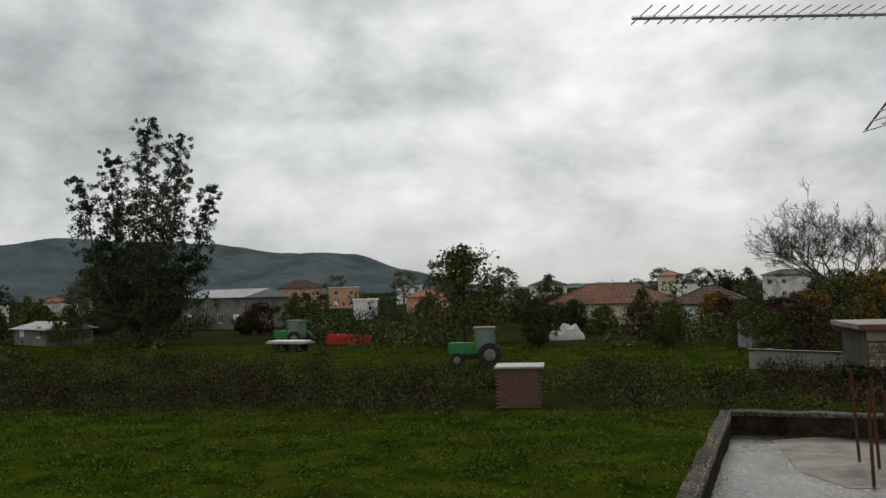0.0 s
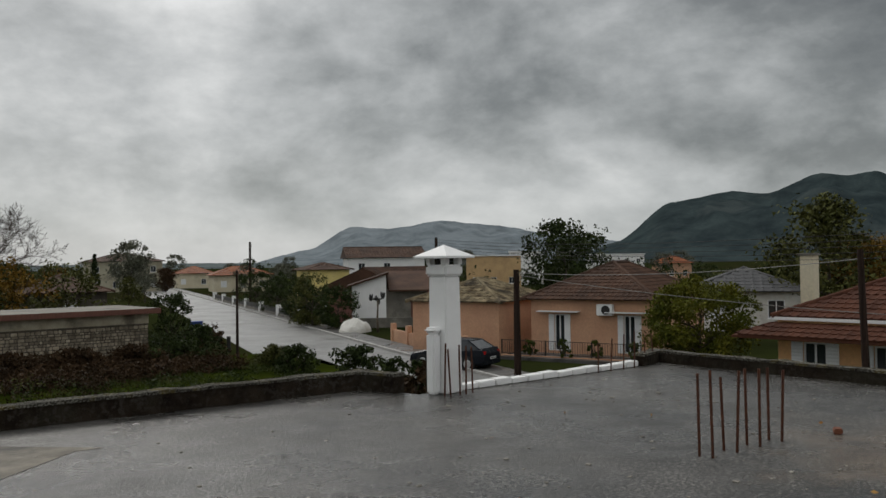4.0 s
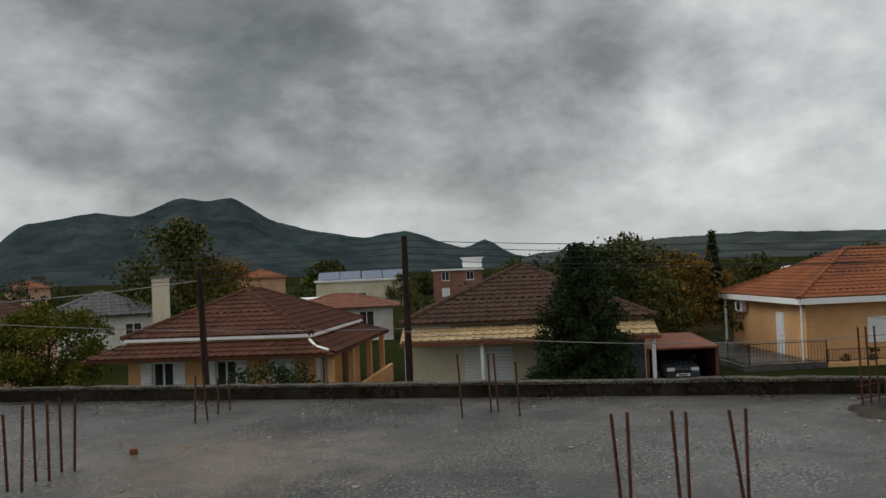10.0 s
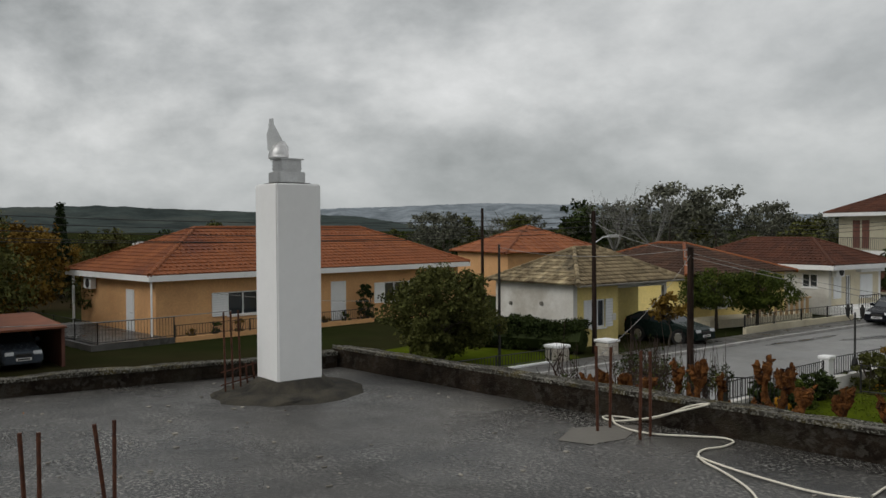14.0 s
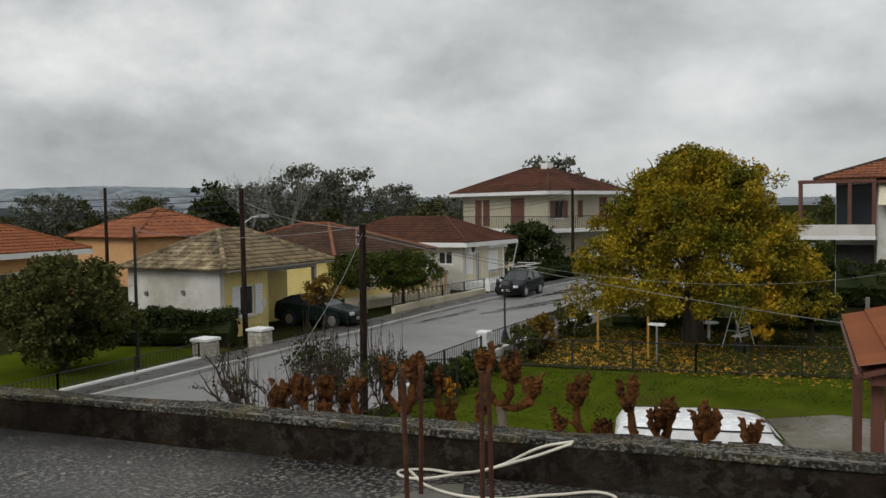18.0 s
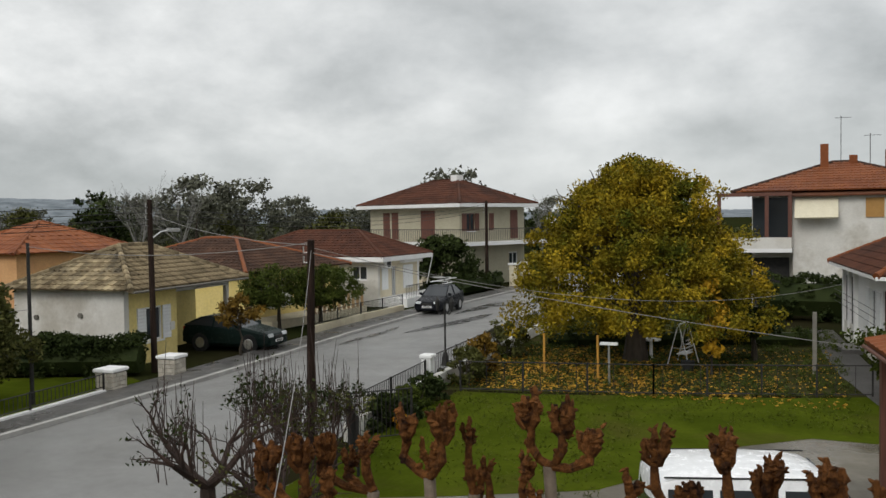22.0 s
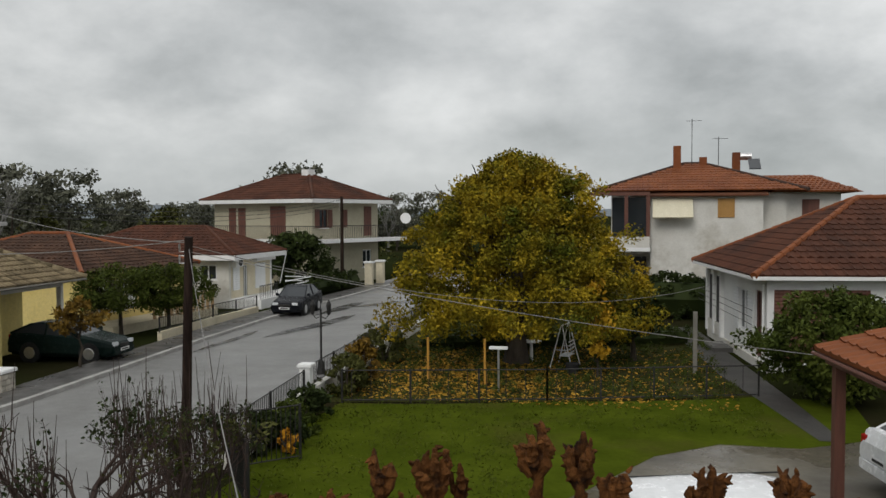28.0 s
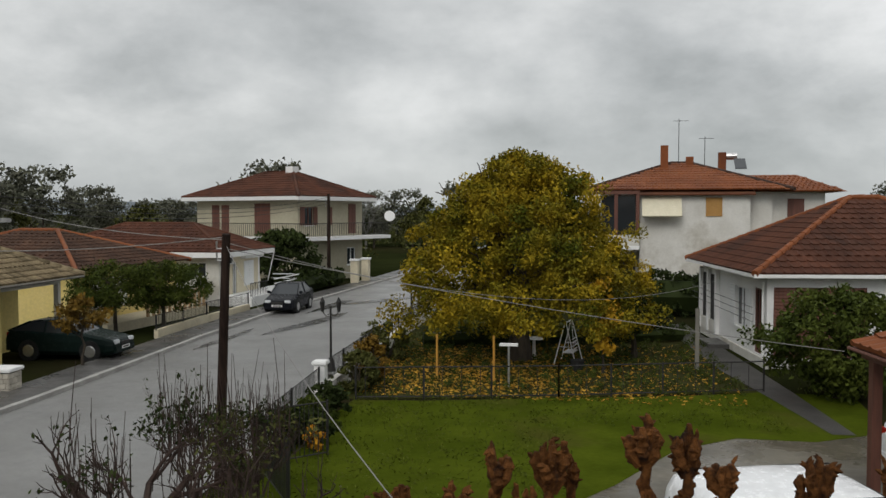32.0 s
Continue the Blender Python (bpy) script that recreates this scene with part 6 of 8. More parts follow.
# ---- garden south of the roof ----
POLLARD = mat("pollard_bark", (0.062, 0.024, 0.008), (0.19, 0.076, 0.022), 14, 0.9, bump=1.0, vary=0.35, c3=(0.028, 0.014, 0.009), spec=0.12)


def pollard(x, y, h, seed, heads, bark=None, fork=0.78):
    """A pollarded tree: a slim crooked trunk and bent limbs that swell into knobbly fists of cut stubs. Heads: offset across, offset back, drop from the top, size."""
    rnd = random.Random(seed)
    t = thing("pollard_tree", "pollarded leafless tree with knobbly red-brown fists", "tree", x, y, 0, 0, "pollarded trees")
    fz = h - fork

    def jit(q):
        return Vector((rnd.uniform(-q, q), rnd.uniform(-q, q), rnd.uniform(-q, q)))

    tk = [Vector((0, 0, 0)), Vector((0, 0, fz * 0.4)) + jit(0.06), Vector((0, 0, fz * 0.75)) + jit(0.07), Vector((0, 0, fz))]
    part("trunk", tubed(tk, [0.1, 0.075, 0.06, 0.062], 9), PALEBARK, t, smooth=True)
    for ox, oy, drop, size in heads:
        f0 = tk[-1]
        e = Vector((ox * 1.25, oy, h - drop - 0.27 * size))
        knee = Vector((ox * 1.35, oy, f0.z + (e.z - f0.z) * 0.42)) + jit(0.04)
        bm = bmesh.new()
        tube(bm, [f0, f0.lerp(knee, 0.5) + Vector((0, 0, -0.05)) + jit(0.02), knee, knee.lerp(e, 0.5) + jit(0.035), e], [0.05, 0.043, 0.052, 0.038, 0.05 * size], 8)
        # gnarled fingers that fan out of the swollen end, each with warty cut stubs
        n = max(4, int(6.5 * size))
        for q in range(n):
            a_ = 2 * math.pi * q / n + rnd.uniform(-0.5, 0.5)
            out = Vector((math.cos(a_), math.sin(a_), 0)) * rnd.uniform(0.03, 0.095) * size
            s0 = e + out * 0.25 - Vector((0, 0, rnd.uniform(0, 0.12) * size))
            top = e + out * 1.15 + Vector((0, 0, rnd.uniform(0.10, 0.27) * size))
            m1 = s0.lerp(top, 0.35) + out * 0.5 + jit(0.015)
            m2 = s0.lerp(top, 0.7) + out * 0.35 + jit(0.015)
            r0 = rnd.uniform(0.028, 0.04) * size
            tube(bm, [s0, m1, s0.lerp(top, 0.52) + out * 0.4, m2, top], [r0, r0 * 1.25, r0 * 0.85, r0 * 1.3, r0 * 0.55], 6)
            for w in range(9):
                p = s0.lerp(top, rnd.uniform(0.1, 1.0)) + out * rnd.uniform(0.1, 0.5)
                d = (jit(1.0) + out.normalized() * 0.5 + Vector((0, 0, 0.35))).normalized()
                ln = rnd.uniform(0.035, 0.075) * size
                tube(bm, [p, p + d * ln * 0.6, p + d * ln], [0.02 * size, 0.017 * size, 0.004 * size], 4)
        for q in range(7):
            p = f0.lerp(knee, rnd.uniform(0.4, 1.0)) if q < 3 else knee.lerp(e, rnd.random())
            d = jit(1.0).normalized()
            tube(bm, [p, p + d * 0.05, p + d * rnd.uniform(0.065, 0.085)], [0.03, 0.03, 0.012], 5)
        part("limb", bm, bark or POLLARD, t)


for k, (px, py, h, heads) in enumerate((
        (9.1, -8.0, 2.9, ((0.22, 0.0, 0.1, 1.0), (-0.1, 0.05, 0.0, 1.1), (0.35, -0.1, 0.3, 0.9), (-0.3, 0.0, 0.32, 0.9))),
        (8.45, -8.4, 3.0, ((0.42, 0.05, 0.22, 1.0), (0.05, 0.0, 0.12, 0.9), (0.25, -0.1, 0.35, 0.8))),
        (7.98, -8.7, 3.1, ((0.2, 0.0, 0.06, 1.05), (-0.14, 0.05, 0.0, 1.1), (0.02, -0.1, 0.4, 0.8))),
        (7.6, -8.95, 2.9, ((0.04, 0.0, 0.0, 0.75), (-0.05, 0.0, 0.45, 0.6))),
        (7.3, -8.9, 2.62, ((0.12, 0.0, 0.05, 0.7), (-0.2, 0.0, 0.0, 0.8), (-0.28, 0.05, 0.25, 0.7))),
        (6.87, -9.1, 3.22, ((0.16, 0.0, 0.0, 1.2), (-0.12, 0.0, 0.08, 1.15), (-0.34, 0.05, 0.24, 1.1))),
        (5.72, -8.9, 3.0, ((0.06, 0.0, 0.0, 1.05), (0.24, 0.05, 0.4, 0.9), (-0.12, 0.0, 0.55, 0.8))),
        (5.15, -8.9, 3.02, ((0.05, 0.0, 0.0, 1.15), (-0.2, 0.05, 0.3, 0.9), (0.25, 0.0, 0.45, 0.8))),
        (4.68, -8.95, 2.86, ((0.1, 0.0, 0.0, 1.0), (-0.2, 0.05, 0.15, 0.95))),
        (4.2, -8.8, 2.85, ((0.12, 0.0, 0.0, 1.1), (-0.22, 0.0, 0.12, 1.0))))):
    pollard(px, py, h, 40 + k, heads)


def bare_tree(label, x, y, h, seed, r=0.09, twigs=3, bark=None, up=0.35, spread=0.75, name="bare_tree", z=0.0, forks=4, ratio=0.4, leafy=None, depth=3, shoots=0):
    """A leafless tree: trunk, forking limbs, many fine twigs."""
    rnd = random.Random(seed)
    t = thing(name, label, "tree", x, y, z)
    bm, tips = bmesh.new(), []
    f0 = Vector((rnd.uniform(-0.1, 0.1), rnd.uniform(-0.1, 0.1), h * 0.28))
    tube(bm, [(0, 0, 0), f0 * 0.5, f0], [r * 1.2, r, r * 0.9], 8)
    for k in range(forks):
        a = 2 * math.pi * k / forks + rnd.uniform(-0.4, 0.4)
        limb(bm, rnd, f0, (math.cos(a) * spread, math.sin(a) * spread, 1), h * ratio, r * 0.6, depth, tips, 0.22, (twigs, twigs + 1), 0.66, up, 0.75, h * 0.0009)
    for k in range(shoots):
        s = Vector(rnd.choice(tips)[:3]) * rnd.uniform(0.5, 0.95)
        e = s + Vector((rnd.gauss(0, 0.08), rnd.gauss(0, 0.08), rnd.uniform(0.5, 1.25)))
        tube(bm, [s, s.lerp(e, 0.5) + Vector((rnd.gauss(0, 0.02), rnd.gauss(0, 0.02), 0)), e], [0.008, 0.006, 0.003], 4)
    part("branching", bm, bark or BARK, t)
    if leafy:
        rnd.shuffle(tips)
        leaves("foliage", [(*p[:3], 0.12) for p in tips[:len(tips) // 5]], 4, 0.1, 0.04, leafy, seed, t)
    return t


SHOOT = mat("dark_red_shoot", (0.022, 0.014, 0.011), (0.055, 0.032, 0.024), 4, 0.85)
bare_tree("small crooked tree with long bare shoots by the road", 13.2, -11.9, 2.5, 61, 0.13, 3, up=0.12, spread=1.9, forks=4, leafy=G_DARK, shoots=60, bark=SHOOT)
bare_tree("small crooked tree with dark gnarled twigs", 11.6, -11.4, 2.3, 65, 0.1, 3, up=0.15, spread=1.7, forks=4, leafy=G_OLIVE, shoots=45, bark=SHOOT)
bare_tree("leafless shrub with long upright shoots", 13.2, -13.8, 2.0, 62, 0.035, 4, up=0.7, spread=0.9, forks=5, leafy=G_DARK, name="shrub", shoots=45, bark=SHOOT)
bare_tree("leafless shrub with long upright shoots", 12.2, -13.2, 1.9, 63, 0.035, 4, up=0.7, spread=0.9, forks=5, leafy=G_OLIVE, name="shrub", shoots=45, bark=SHOOT)
bare_tree("leafless shrub with long upright shoots", 12.9, -15.4, 1.6, 64, 0.03, 4, up=0.7, spread=0.8, forks=5, leafy=G_DARK, name="shrub", shoots=45, bark=SHOOT)


def shrub(label, x, y, r, h, leafmat, seed, clumps=40, per=50, size=0.07, name="shrub", z=0.0):
    rnd = random.Random(seed)
    t = thing(name, label, "shrub", x, y, z)
    bm = bmesh.new()
    for k in range(6):
        a = k * 1.05 + rnd.uniform(-0.3, 0.3)
        tube(bm, [(0, 0, 0), (0.4 * r * math.cos(a), 0.4 * r * math.sin(a), h * 0.4), (0.75 * r * math.cos(a), 0.75 * r * math.sin(a), h * 0.8)], [0.03, 0.02, 0.008], 5)
    part("stem", bm, BARK, t)
    cen = []
    for k in range(clumps):
        a, q = rnd.uniform(0, 2 * math.pi), rnd.random()
        w = r * math.sqrt(rnd.random()) * (1 - 0.45 * q * q) * (1 + 0.25 * math.sin(3 * a + seed))
        cen.append((w * math.cos(a), w * math.sin(a), h * (0.12 + 0.85 * q), 0.24 * r * rnd.uniform(0.7, 1.3)))
    leaves("foliage", cen, per, 0.2, size, leafmat, seed, t)
    return t


def hedge(label, x0, y0, x1, y1, h, w, leafmat, seed, per_m=34, per=45, size=0.06):
    rnd = random.Random(seed)
    t = thing("hedge", label, "hedge", x0, y0)
    l = math.hypot(x1 - x0, y1 - y0)
    ux, uy = (x1 - x0) / l, (y1 - y0) / l
    cen = []
    for k in range(int(l * per_m)):
        s, o, zz = rnd.uniform(0, l), rnd.uniform(-w / 2, w / 2), rnd.uniform(0.1, h) ** 0.9
        cen.append((ux * s - uy * o, uy * s + ux * o, zz * (1 + 0.06 * math.sin(s * 2.2 + seed)), 0.2))
    leaves("foliage", cen, per, 0.2, size, leafmat, seed, t)
    core = bmesh.new()
    tube(core, [(ux * l * k / 8, uy * l * k / 8, h * 0.42) for k in range(9)], h * 0.36, 6)
    part("core", core, leafmat, t)
    return t


hedge("dense dark clipped hedge before the cottage", 24.0, -22.4, 28.4, -20.6, 1.3, 0.9, G_DARK, 71, 110, 45, 0.06)
patch("street_lawn", [(23.2, -21.6), (22.9, -15), (22.3, -9.5), (28, -9.5), (30.5, -20), (28, -20.6), (24, -22)], 0.024, LAWN, "green plot beside the street", "lawn", 0.1, 6)
hedge("low dark clipped hedge beyond the tree", 13.3, -32.2, 3.9, -35.2, 0.7, 0.6, G_DARK, 72, 12)
shrub("sprawling rose bush with pale flowers", 13.5, -18.9, 0.6, 0.8, G_DARK, 73)
shrub("green shrub against the low wall", 13.5, -20.2, 0.5, 0.7, G_MID, 74)
shrub("green shrub against the low wall", 13.7, -21.6, 0.55, 0.75, G_DARK, 75)
shrub("russet rose bush by the fence", 13.6, -24.4, 0.65, 1.1, G_OLIVE, 76)
shrub("russet bush by the fence", 13.7, -26.2, 0.6, 1.2, G_RUSSET, 77)
shrub("tangled bush by the street fence", 14.0, -29.5, 0.8, 1.2, G_OLIVE, 78)
shrub("small bush with yellow autumn leaves", 12.95, -18.6, 0.28, 0.5, leaf_mat("bright_yellow_leaf", (0.4, 0.22, 0.02), (0.5, 0.2, 0.02)), 79, 12, 30)
tree("round citrus tree beside the white house", 1.0, -25.6, 2.75, 1.6, 0.4, G_MID, 80, 0.1, 200, 70, 0.075, "round", clump_r=0.4)
tree("small umbrella-shaped tree on the leafy ground", 5.9, -31.0, 1.7, 0.9, 0.9, G_DARK, 81, 0.12, 40, 50, 0.09, "round", clump_r=0.3)
tree("sapling with yellow autumn leaves", 7.0, -27.9, 2.9, 0.55, 0.6, leaf_mat("gold_leaf", (0.35, 0.22, 0.02), (0.5, 0.27, 0.02)), 82, 0.04, 16, 22, 0.1, "tall", clump_r=0.3, depth=0)
tree("round green tree beside the street garden", 25.25, -16.45, 3.4, 1.75, 0.6, G_OLIVE, 83, 0.14, 300, 80, 0.07, "round", clump_r=0.4)
tree("small russet tree beside the parked car", 23.0, -26.3, 2.2, 0.75, 1.2, G_RUSSET, 84, 0.05, 30, 45, 0.08, "round", clump_r=0.25)

fl = random.Random(90)
spots = []
while len(spots) < 7000:
    px, py = fl.uniform(3.4, 14.0), fl.uniform(-34, -24.0)
    if fl.random() < math.exp(-((px - 10.8) / 4.2) ** 2 - ((py + 28) / 4.5) ** 2) + 0.08:
        spots.append((px, py, 0.035))
tagged(leaves("fallen_leaves", spots, 1, 0.03, 0.055, leaf_mat("fallen_gold_leaf", (0.32, 0.2, 0.03), (0.42, 0.22, 0.03)), 91, None, flat=0.9), "carpet of fallen yellow leaves under the tree", "leaves", kind="stuff")
gr = []
for k in range(900):
    gr.append((fl.uniform(3.2, 14.2), fl.uniform(-39, -25.0), 0.1, 0.16))
tagged(leaves("rough_grass", gr, 22, 0.16, 0.07, G_MID, 92, None, aspect=0.2), "rough grass under the trees", "grass", kind="stuff")

gr = [(fl.uniform(2.9, 14.0), fl.uniform(-24.8, -6.5), 0.02, 0.22) for _ in range(2600)]
gr = [g for g in gr if (g[0] > 7.8 and g[1] < -15.2) or g[1] < -21.6]
tagged(leaves("lawn_grass", gr, 14, 0.2, 0.045, leaf_mat("lawn_blade", (0.036, 0.052, 0.005), (0.082, 0.095, 0.012)), 93, None, aspect=0.25), "short uneven grass of the lawn", "grass", kind="stuff")


def swing():
    s = thing("garden_swing", "white metal A-frame garden swing", "swing", 8.05, -29.75, 0, 78)
    for x in (-0.5, 0.5):
        for y in (-0.36, 0.36):
            part("leg", tubed([(x, y, 0), (x * 0.85, 0.05 * y, 1.36)], 0.018, 6), WHITE, s)
        part("brace", tubed([(x * 0.93, -0.2, 0.6), (x * 0.93, 0.2, 0.6)], 0.012, 5), WHITE, s)
        part("hanger", tubed([(x * 0.7, 0.02, 1.35), (x * 0.7, 0.1, 0.4)], 0.008, 5), WHITE, s)
    part("beam", tubed([(-0.48, 0, 1.36), (0.48, 0, 1.36)], 0.02, 6), WHITE, s)
    seat = part("seat", boxed((-0.34, -0.1, 0.38, 0.34, 0.22, 0.41)), WHITE, s)
    for k in range(4):
        part("slat", boxed((-0.33, 0.2, 0.46 + 0.12 * k, 0.33, 0.215, 0.5 + 0.12 * k)), WHITE, seat)


def garden_table(x, y):
    t = thing("garden_table", "white pedestal garden table", "table", x, y)
    part("tabletop", tubed([(0, 0, 0.66), (0, 0, 0.7)], 0.34, 16), WHITE, t)
    part("pedestal", tubed([(0, 0, 0), (0, 0, 0.06), (0, 0, 0.66)], [0.2, 0.06, 0.05], 10), WHITE, t)


swing()
garden_table(9.2, -30.5)
for k, (px, py) in enumerate(((11.75, -26.2), (10.1, -26.2))):
    p = thing("clothes_post", "yellow painted clothes-line post", "post", px, py)
    part("shaft", boxed((-0.03, -0.03, 0, 0.03, 0.03, 1.35)), mat("ochre_paint", (0.4, 0.2, 0.03), None, 4, 0.7), p)
p = thing("clothes_post", "grey post with a white board on top", "post", 9.6, -25.4)
part("shaft", boxed((-0.025, -0.025, 0, 0.025, 0.025, 1.2)), GALV, p)
part("board", boxed((-0.25, -0.1, 1.2, 0.25, 0.1, 1.26)), WHITE, p)
pot = thing("bucket", "black plastic bucket on the leafy ground", "bucket", 7.75, -28.4)
part("pail", tubed([(0, 0, 0), (0, 0, 0.35)], [0.16, 0.22], 12), RUBBER, pot)
p = thing("garden_post", "grey slim post beside the path", "post", 4.1, -29.2)
part("shaft", boxed((-0.06, -0.05, 0, 0.06, 0.05, 1.9)), GREYWALL, p)
patch("garden_path", [(3.2, -40), (4.3, -40), (3.4, -29), (2.75, -25.2), (2.2, -21.6), (1.7, -21.6), (2.0, -26)], 0.03, mat("dark_wet_path", (0.045, 0.043, 0.04), (0.075, 0.07, 0.065), 1.2, 0.6, bump=0.4, spec=0.2), "wet grey path beside the white house", "path")

# carport with a tiled roof
cp = thing("carport", "timber carport with a red tiled roof", "carport", 0.6, -13.4, 0, 7)
cp.scale = (1, 1, 0.967)
part("post", boxed((2.5, -2.12, 0, 2.64, -1.98, 2.82)), BROWNWOOD, cp)
part("post", boxed((2.5, 1.9, 0, 2.64, 2.04, 2.82)), BROWNWOOD, cp)
part("beam", boxed((2.47, -2.3, 2.82, 2.67, 2.3, 2.95)), BROWNWOOD, cp)
ang = math.atan2(1.36, 4.65)
dk = bmesh.new()
vs = [dk.verts.new(p) for p in ((2.75, -2.4, 2.98), (2.75, 2.4, 2.98), (-1.9, 2.4, 4.34), (-1.9, -2.4, 4.34))]
dk.faces.new(vs)
solid(dk, -0.06)
deck = part("roof", dk, BROWNWOOD, cp)
lay_tiles(deck, [((2.78, -2.4, 2.995), (0, 1, 0), (-math.cos(ang), 0, math.sin(ang)), 4.8, 4.7, 0, 0)], TILE_RED, 0.3, 0.36, 1, 210, 31)
for v in (-2.05, 1.97):
    part("post", boxed((-1.6, v - 0.07, 0, -1.46, v + 0.07, 4.1)), BROWNWOOD, cp)
part("gutter", tubed([(2.8, -2.42, 2.95), (2.8, 2.42, 2.95)], 0.03, 8), BROWNWOOD, cp)

# ---- details of the houses ----
def skirt(parent, L, W, z_in, z_out, out, tilemat, sides="SWNE", seed=0, single=0):
    """A lean-to tiled skirt round a block."""
    deck, slopes = None, []
    bm = bmesh.new()
    i, o = (L / 2 + 0.02, W / 2 + 0.02), (L / 2 + out, W / 2 + out)
    run = math.hypot(out, z_in - z_out)
    spec = {"S": ((-o[0], -o[1]), (o[0], -o[1]), (i[0], -i[1]), (-i[0], -i[1])), "E": ((o[0], -o[1]), (o[0], o[1]), (i[0], i[1]), (i[0], -i[1])),
            "N": ((o[0], o[1]), (-o[0], o[1]), (-i[0], i[1]), (i[0], i[1])), "W": ((-o[0], o[1]), (-o[0], -o[1]), (-i[0], -i[1]), (-i[0], i[1]))}
    for s in sides:
        a, b, c, d = spec[s]
        vs = [bm.verts.new((*a, z_out)), bm.verts.new((*b, z_out)), bm.verts.new((*c, z_in)), bm.verts.new((*d, z_in))]
        bm.faces.new(vs)
        u = Vector((b[0] - a[0], b[1] - a[1], 0))
        v = Vector(((d[0] - a[0]), (d[1] - a[1]), z_in - z_out))
        n = Vector((-u.y, u.x, 0)).normalized()
        v = n * out + Vector((0, 0, z_in - z_out))
        k = out / run
        slopes.append(((*a, z_out), u, v, u.length, run, k, k))
    solid(bm, -0.08)
    deck = part("skirt_roof", bm, tilemat, parent)
    lay_tiles(deck, slopes, tilemat, 0.3, 0.34, 1, single, seed)
    return deck


skirt(red_house, 8.1, 6.6, 2.7, 2.26, 1.15, TILE_DEEP, "SWN", 41)
part("down_pipe", tubed([(-4.3, -3.4, 2.7), (-4.65, -3.7, 2.5), (-5.1, -4.25, 2.4)], 0.05, 8), WHITE, red_house)
for u in (-4.6, -1.5, 1.8, 4.6):
    part("porch_post", boxed((u - 0.1, -4.3, 0, u + 0.1, -4.1, 2.25)), ORANGE, red_house)
part("porch_wall", boxed((-5.0, -4.55, 0, 5.3, -4.4, 0.75)), ORANGE, red_house)
ch = thing("chimney", "slim cream chimney behind the red roof", "chimney", 36.8, 18.9)
part("shaft", boxed((-0.3, -0.3, 0, 0.3, 0.3, 5.05), bev=0.02), CREAM, ch)
part("cap", boxed((-0.36, -0.36, 5.05, 0.36, 0.36, 5.15)), GREYWALL, ch)

CANOPY = mat("yellowed_canopy_tile", (0.34, 0.24, 0.12), (0.42, 0.31, 0.16), 0.9, 0.7, vary=0.3)
cn = bmesh.new()
cn.faces.new([cn.verts.new(p) for p in ((-5.15, 4.4, 2.42), (-5.15, -4.4, 2.42), (-4.0, -4.4, 2.9), (-4.0, 4.4, 2.9))])
solid(cn, -0.07)
canopy = part("canopy", cn, CANOPY, cream_house)
lay_tiles(canopy, [((-5.15, 4.4, 2.43), (0, -1, 0), (1.15, 0, 0.48), 8.8, 1.25, 0, 0)], CANOPY, 0.3, 0.34, 1, 100, 42)
for u in (-4.2, -1.2, 1.6, 4.2):
    part("porch_post", boxed((-5.05, u - 0.06, 0, -4.93, u + 0.06, 2.4)), WHITE, cream_house)
part("canopy_trim", boxed((-5.2, -4.42, 2.3, -5.12, 4.42, 2.42)), RUSTROOF, cream_house)
part("porch_glazing", boxed((-5.0, -3.9, 0.9, -4.97, -1.3, 2.3)), glass_mat(), cream_house)


def ac_unit(parent, side, u, z, L, W):
    half = {"W": (-L / 2, u), "N": (u, W / 2), "S": (u, -W / 2), "E": (L / 2, u)}[side]
    rz = {"S": 0, "E": 90, "N": 180, "W": 270}[side]
    a = part("air_conditioner", boxed((-0.42, -0.34, 0, 0.42, -0.04, 0.58), bev=0.02), WHITE, parent, "white outdoor air conditioner", at=pose(*half, z, 0, 0, rz))
    part("fan_grille", tubed([(0.08, -0.345, 0.29), (0.08, -0.36, 0.29)], 0.23, 16), IRON, a)


ac_unit(peach_house, "W", -0.9, 2.18, 8.6, 6.7)
ac_unit(oh, "N", 2.6, 2.05, 8.4, 19.4)
for u in (1.7, -2.1):
    part("canopy_bar", boxed((-4.75, u - 1.15, 2.32, -4.25, u + 1.15, 2.37)), WHITE, peach_house)
part("porch_slab", boxed((-6.8, -3.6, 0, -4.3, 3.9, 0.16)), PAVE, peach_house)
fence("porch_railing", "dark railing before the peach bungalow", [(31.0, 32.4), (32.9, 25.2)], 0.95, 0.2, PEACH, 0.13)
for k in range(4):
    shrub("potted plant before the peach bungalow", 31.4 + 0.5 * k, 30.8 - 1.7 * k, 0.4, 0.9, G_MID, 300 + k, 14, 30, 0.07, "potted_plant", 0.16)
wall_low = thing("garden_wall", "low peach rendered garden wall with piers", "wall", 29.7, 33.8, 0, 70)
part("panel", boxed((0, -0.09, 0, 11.5, 0.09, 0.75)), PEACH, wall_low)
for k in range(5):
    part("pier", boxed((2.8 * k - 0.16, -0.16, 0, 2.8 * k + 0.16, 0.16, 1.15), bev=0.015), PEACH, wall_low)

# orange house: porch, railings, pots, lamp
part("porch_slab", boxed((-5.6, 9.72, 0, 4.2, 13.2, 0.25)), PAVE, oh)
part("porch_post", boxed((4.0, 10.1, 0.25, 4.1, 10.2, 2.75)), WHITE, oh)
part("corner_pipe", tubed([(-4.6, 10.1, 0), (-4.6, 10.1, 2.68)], 0.045, 8), WHITE, oh)
c7, s7 = math.cos(radians(9.3)), math.sin(radians(9.3))


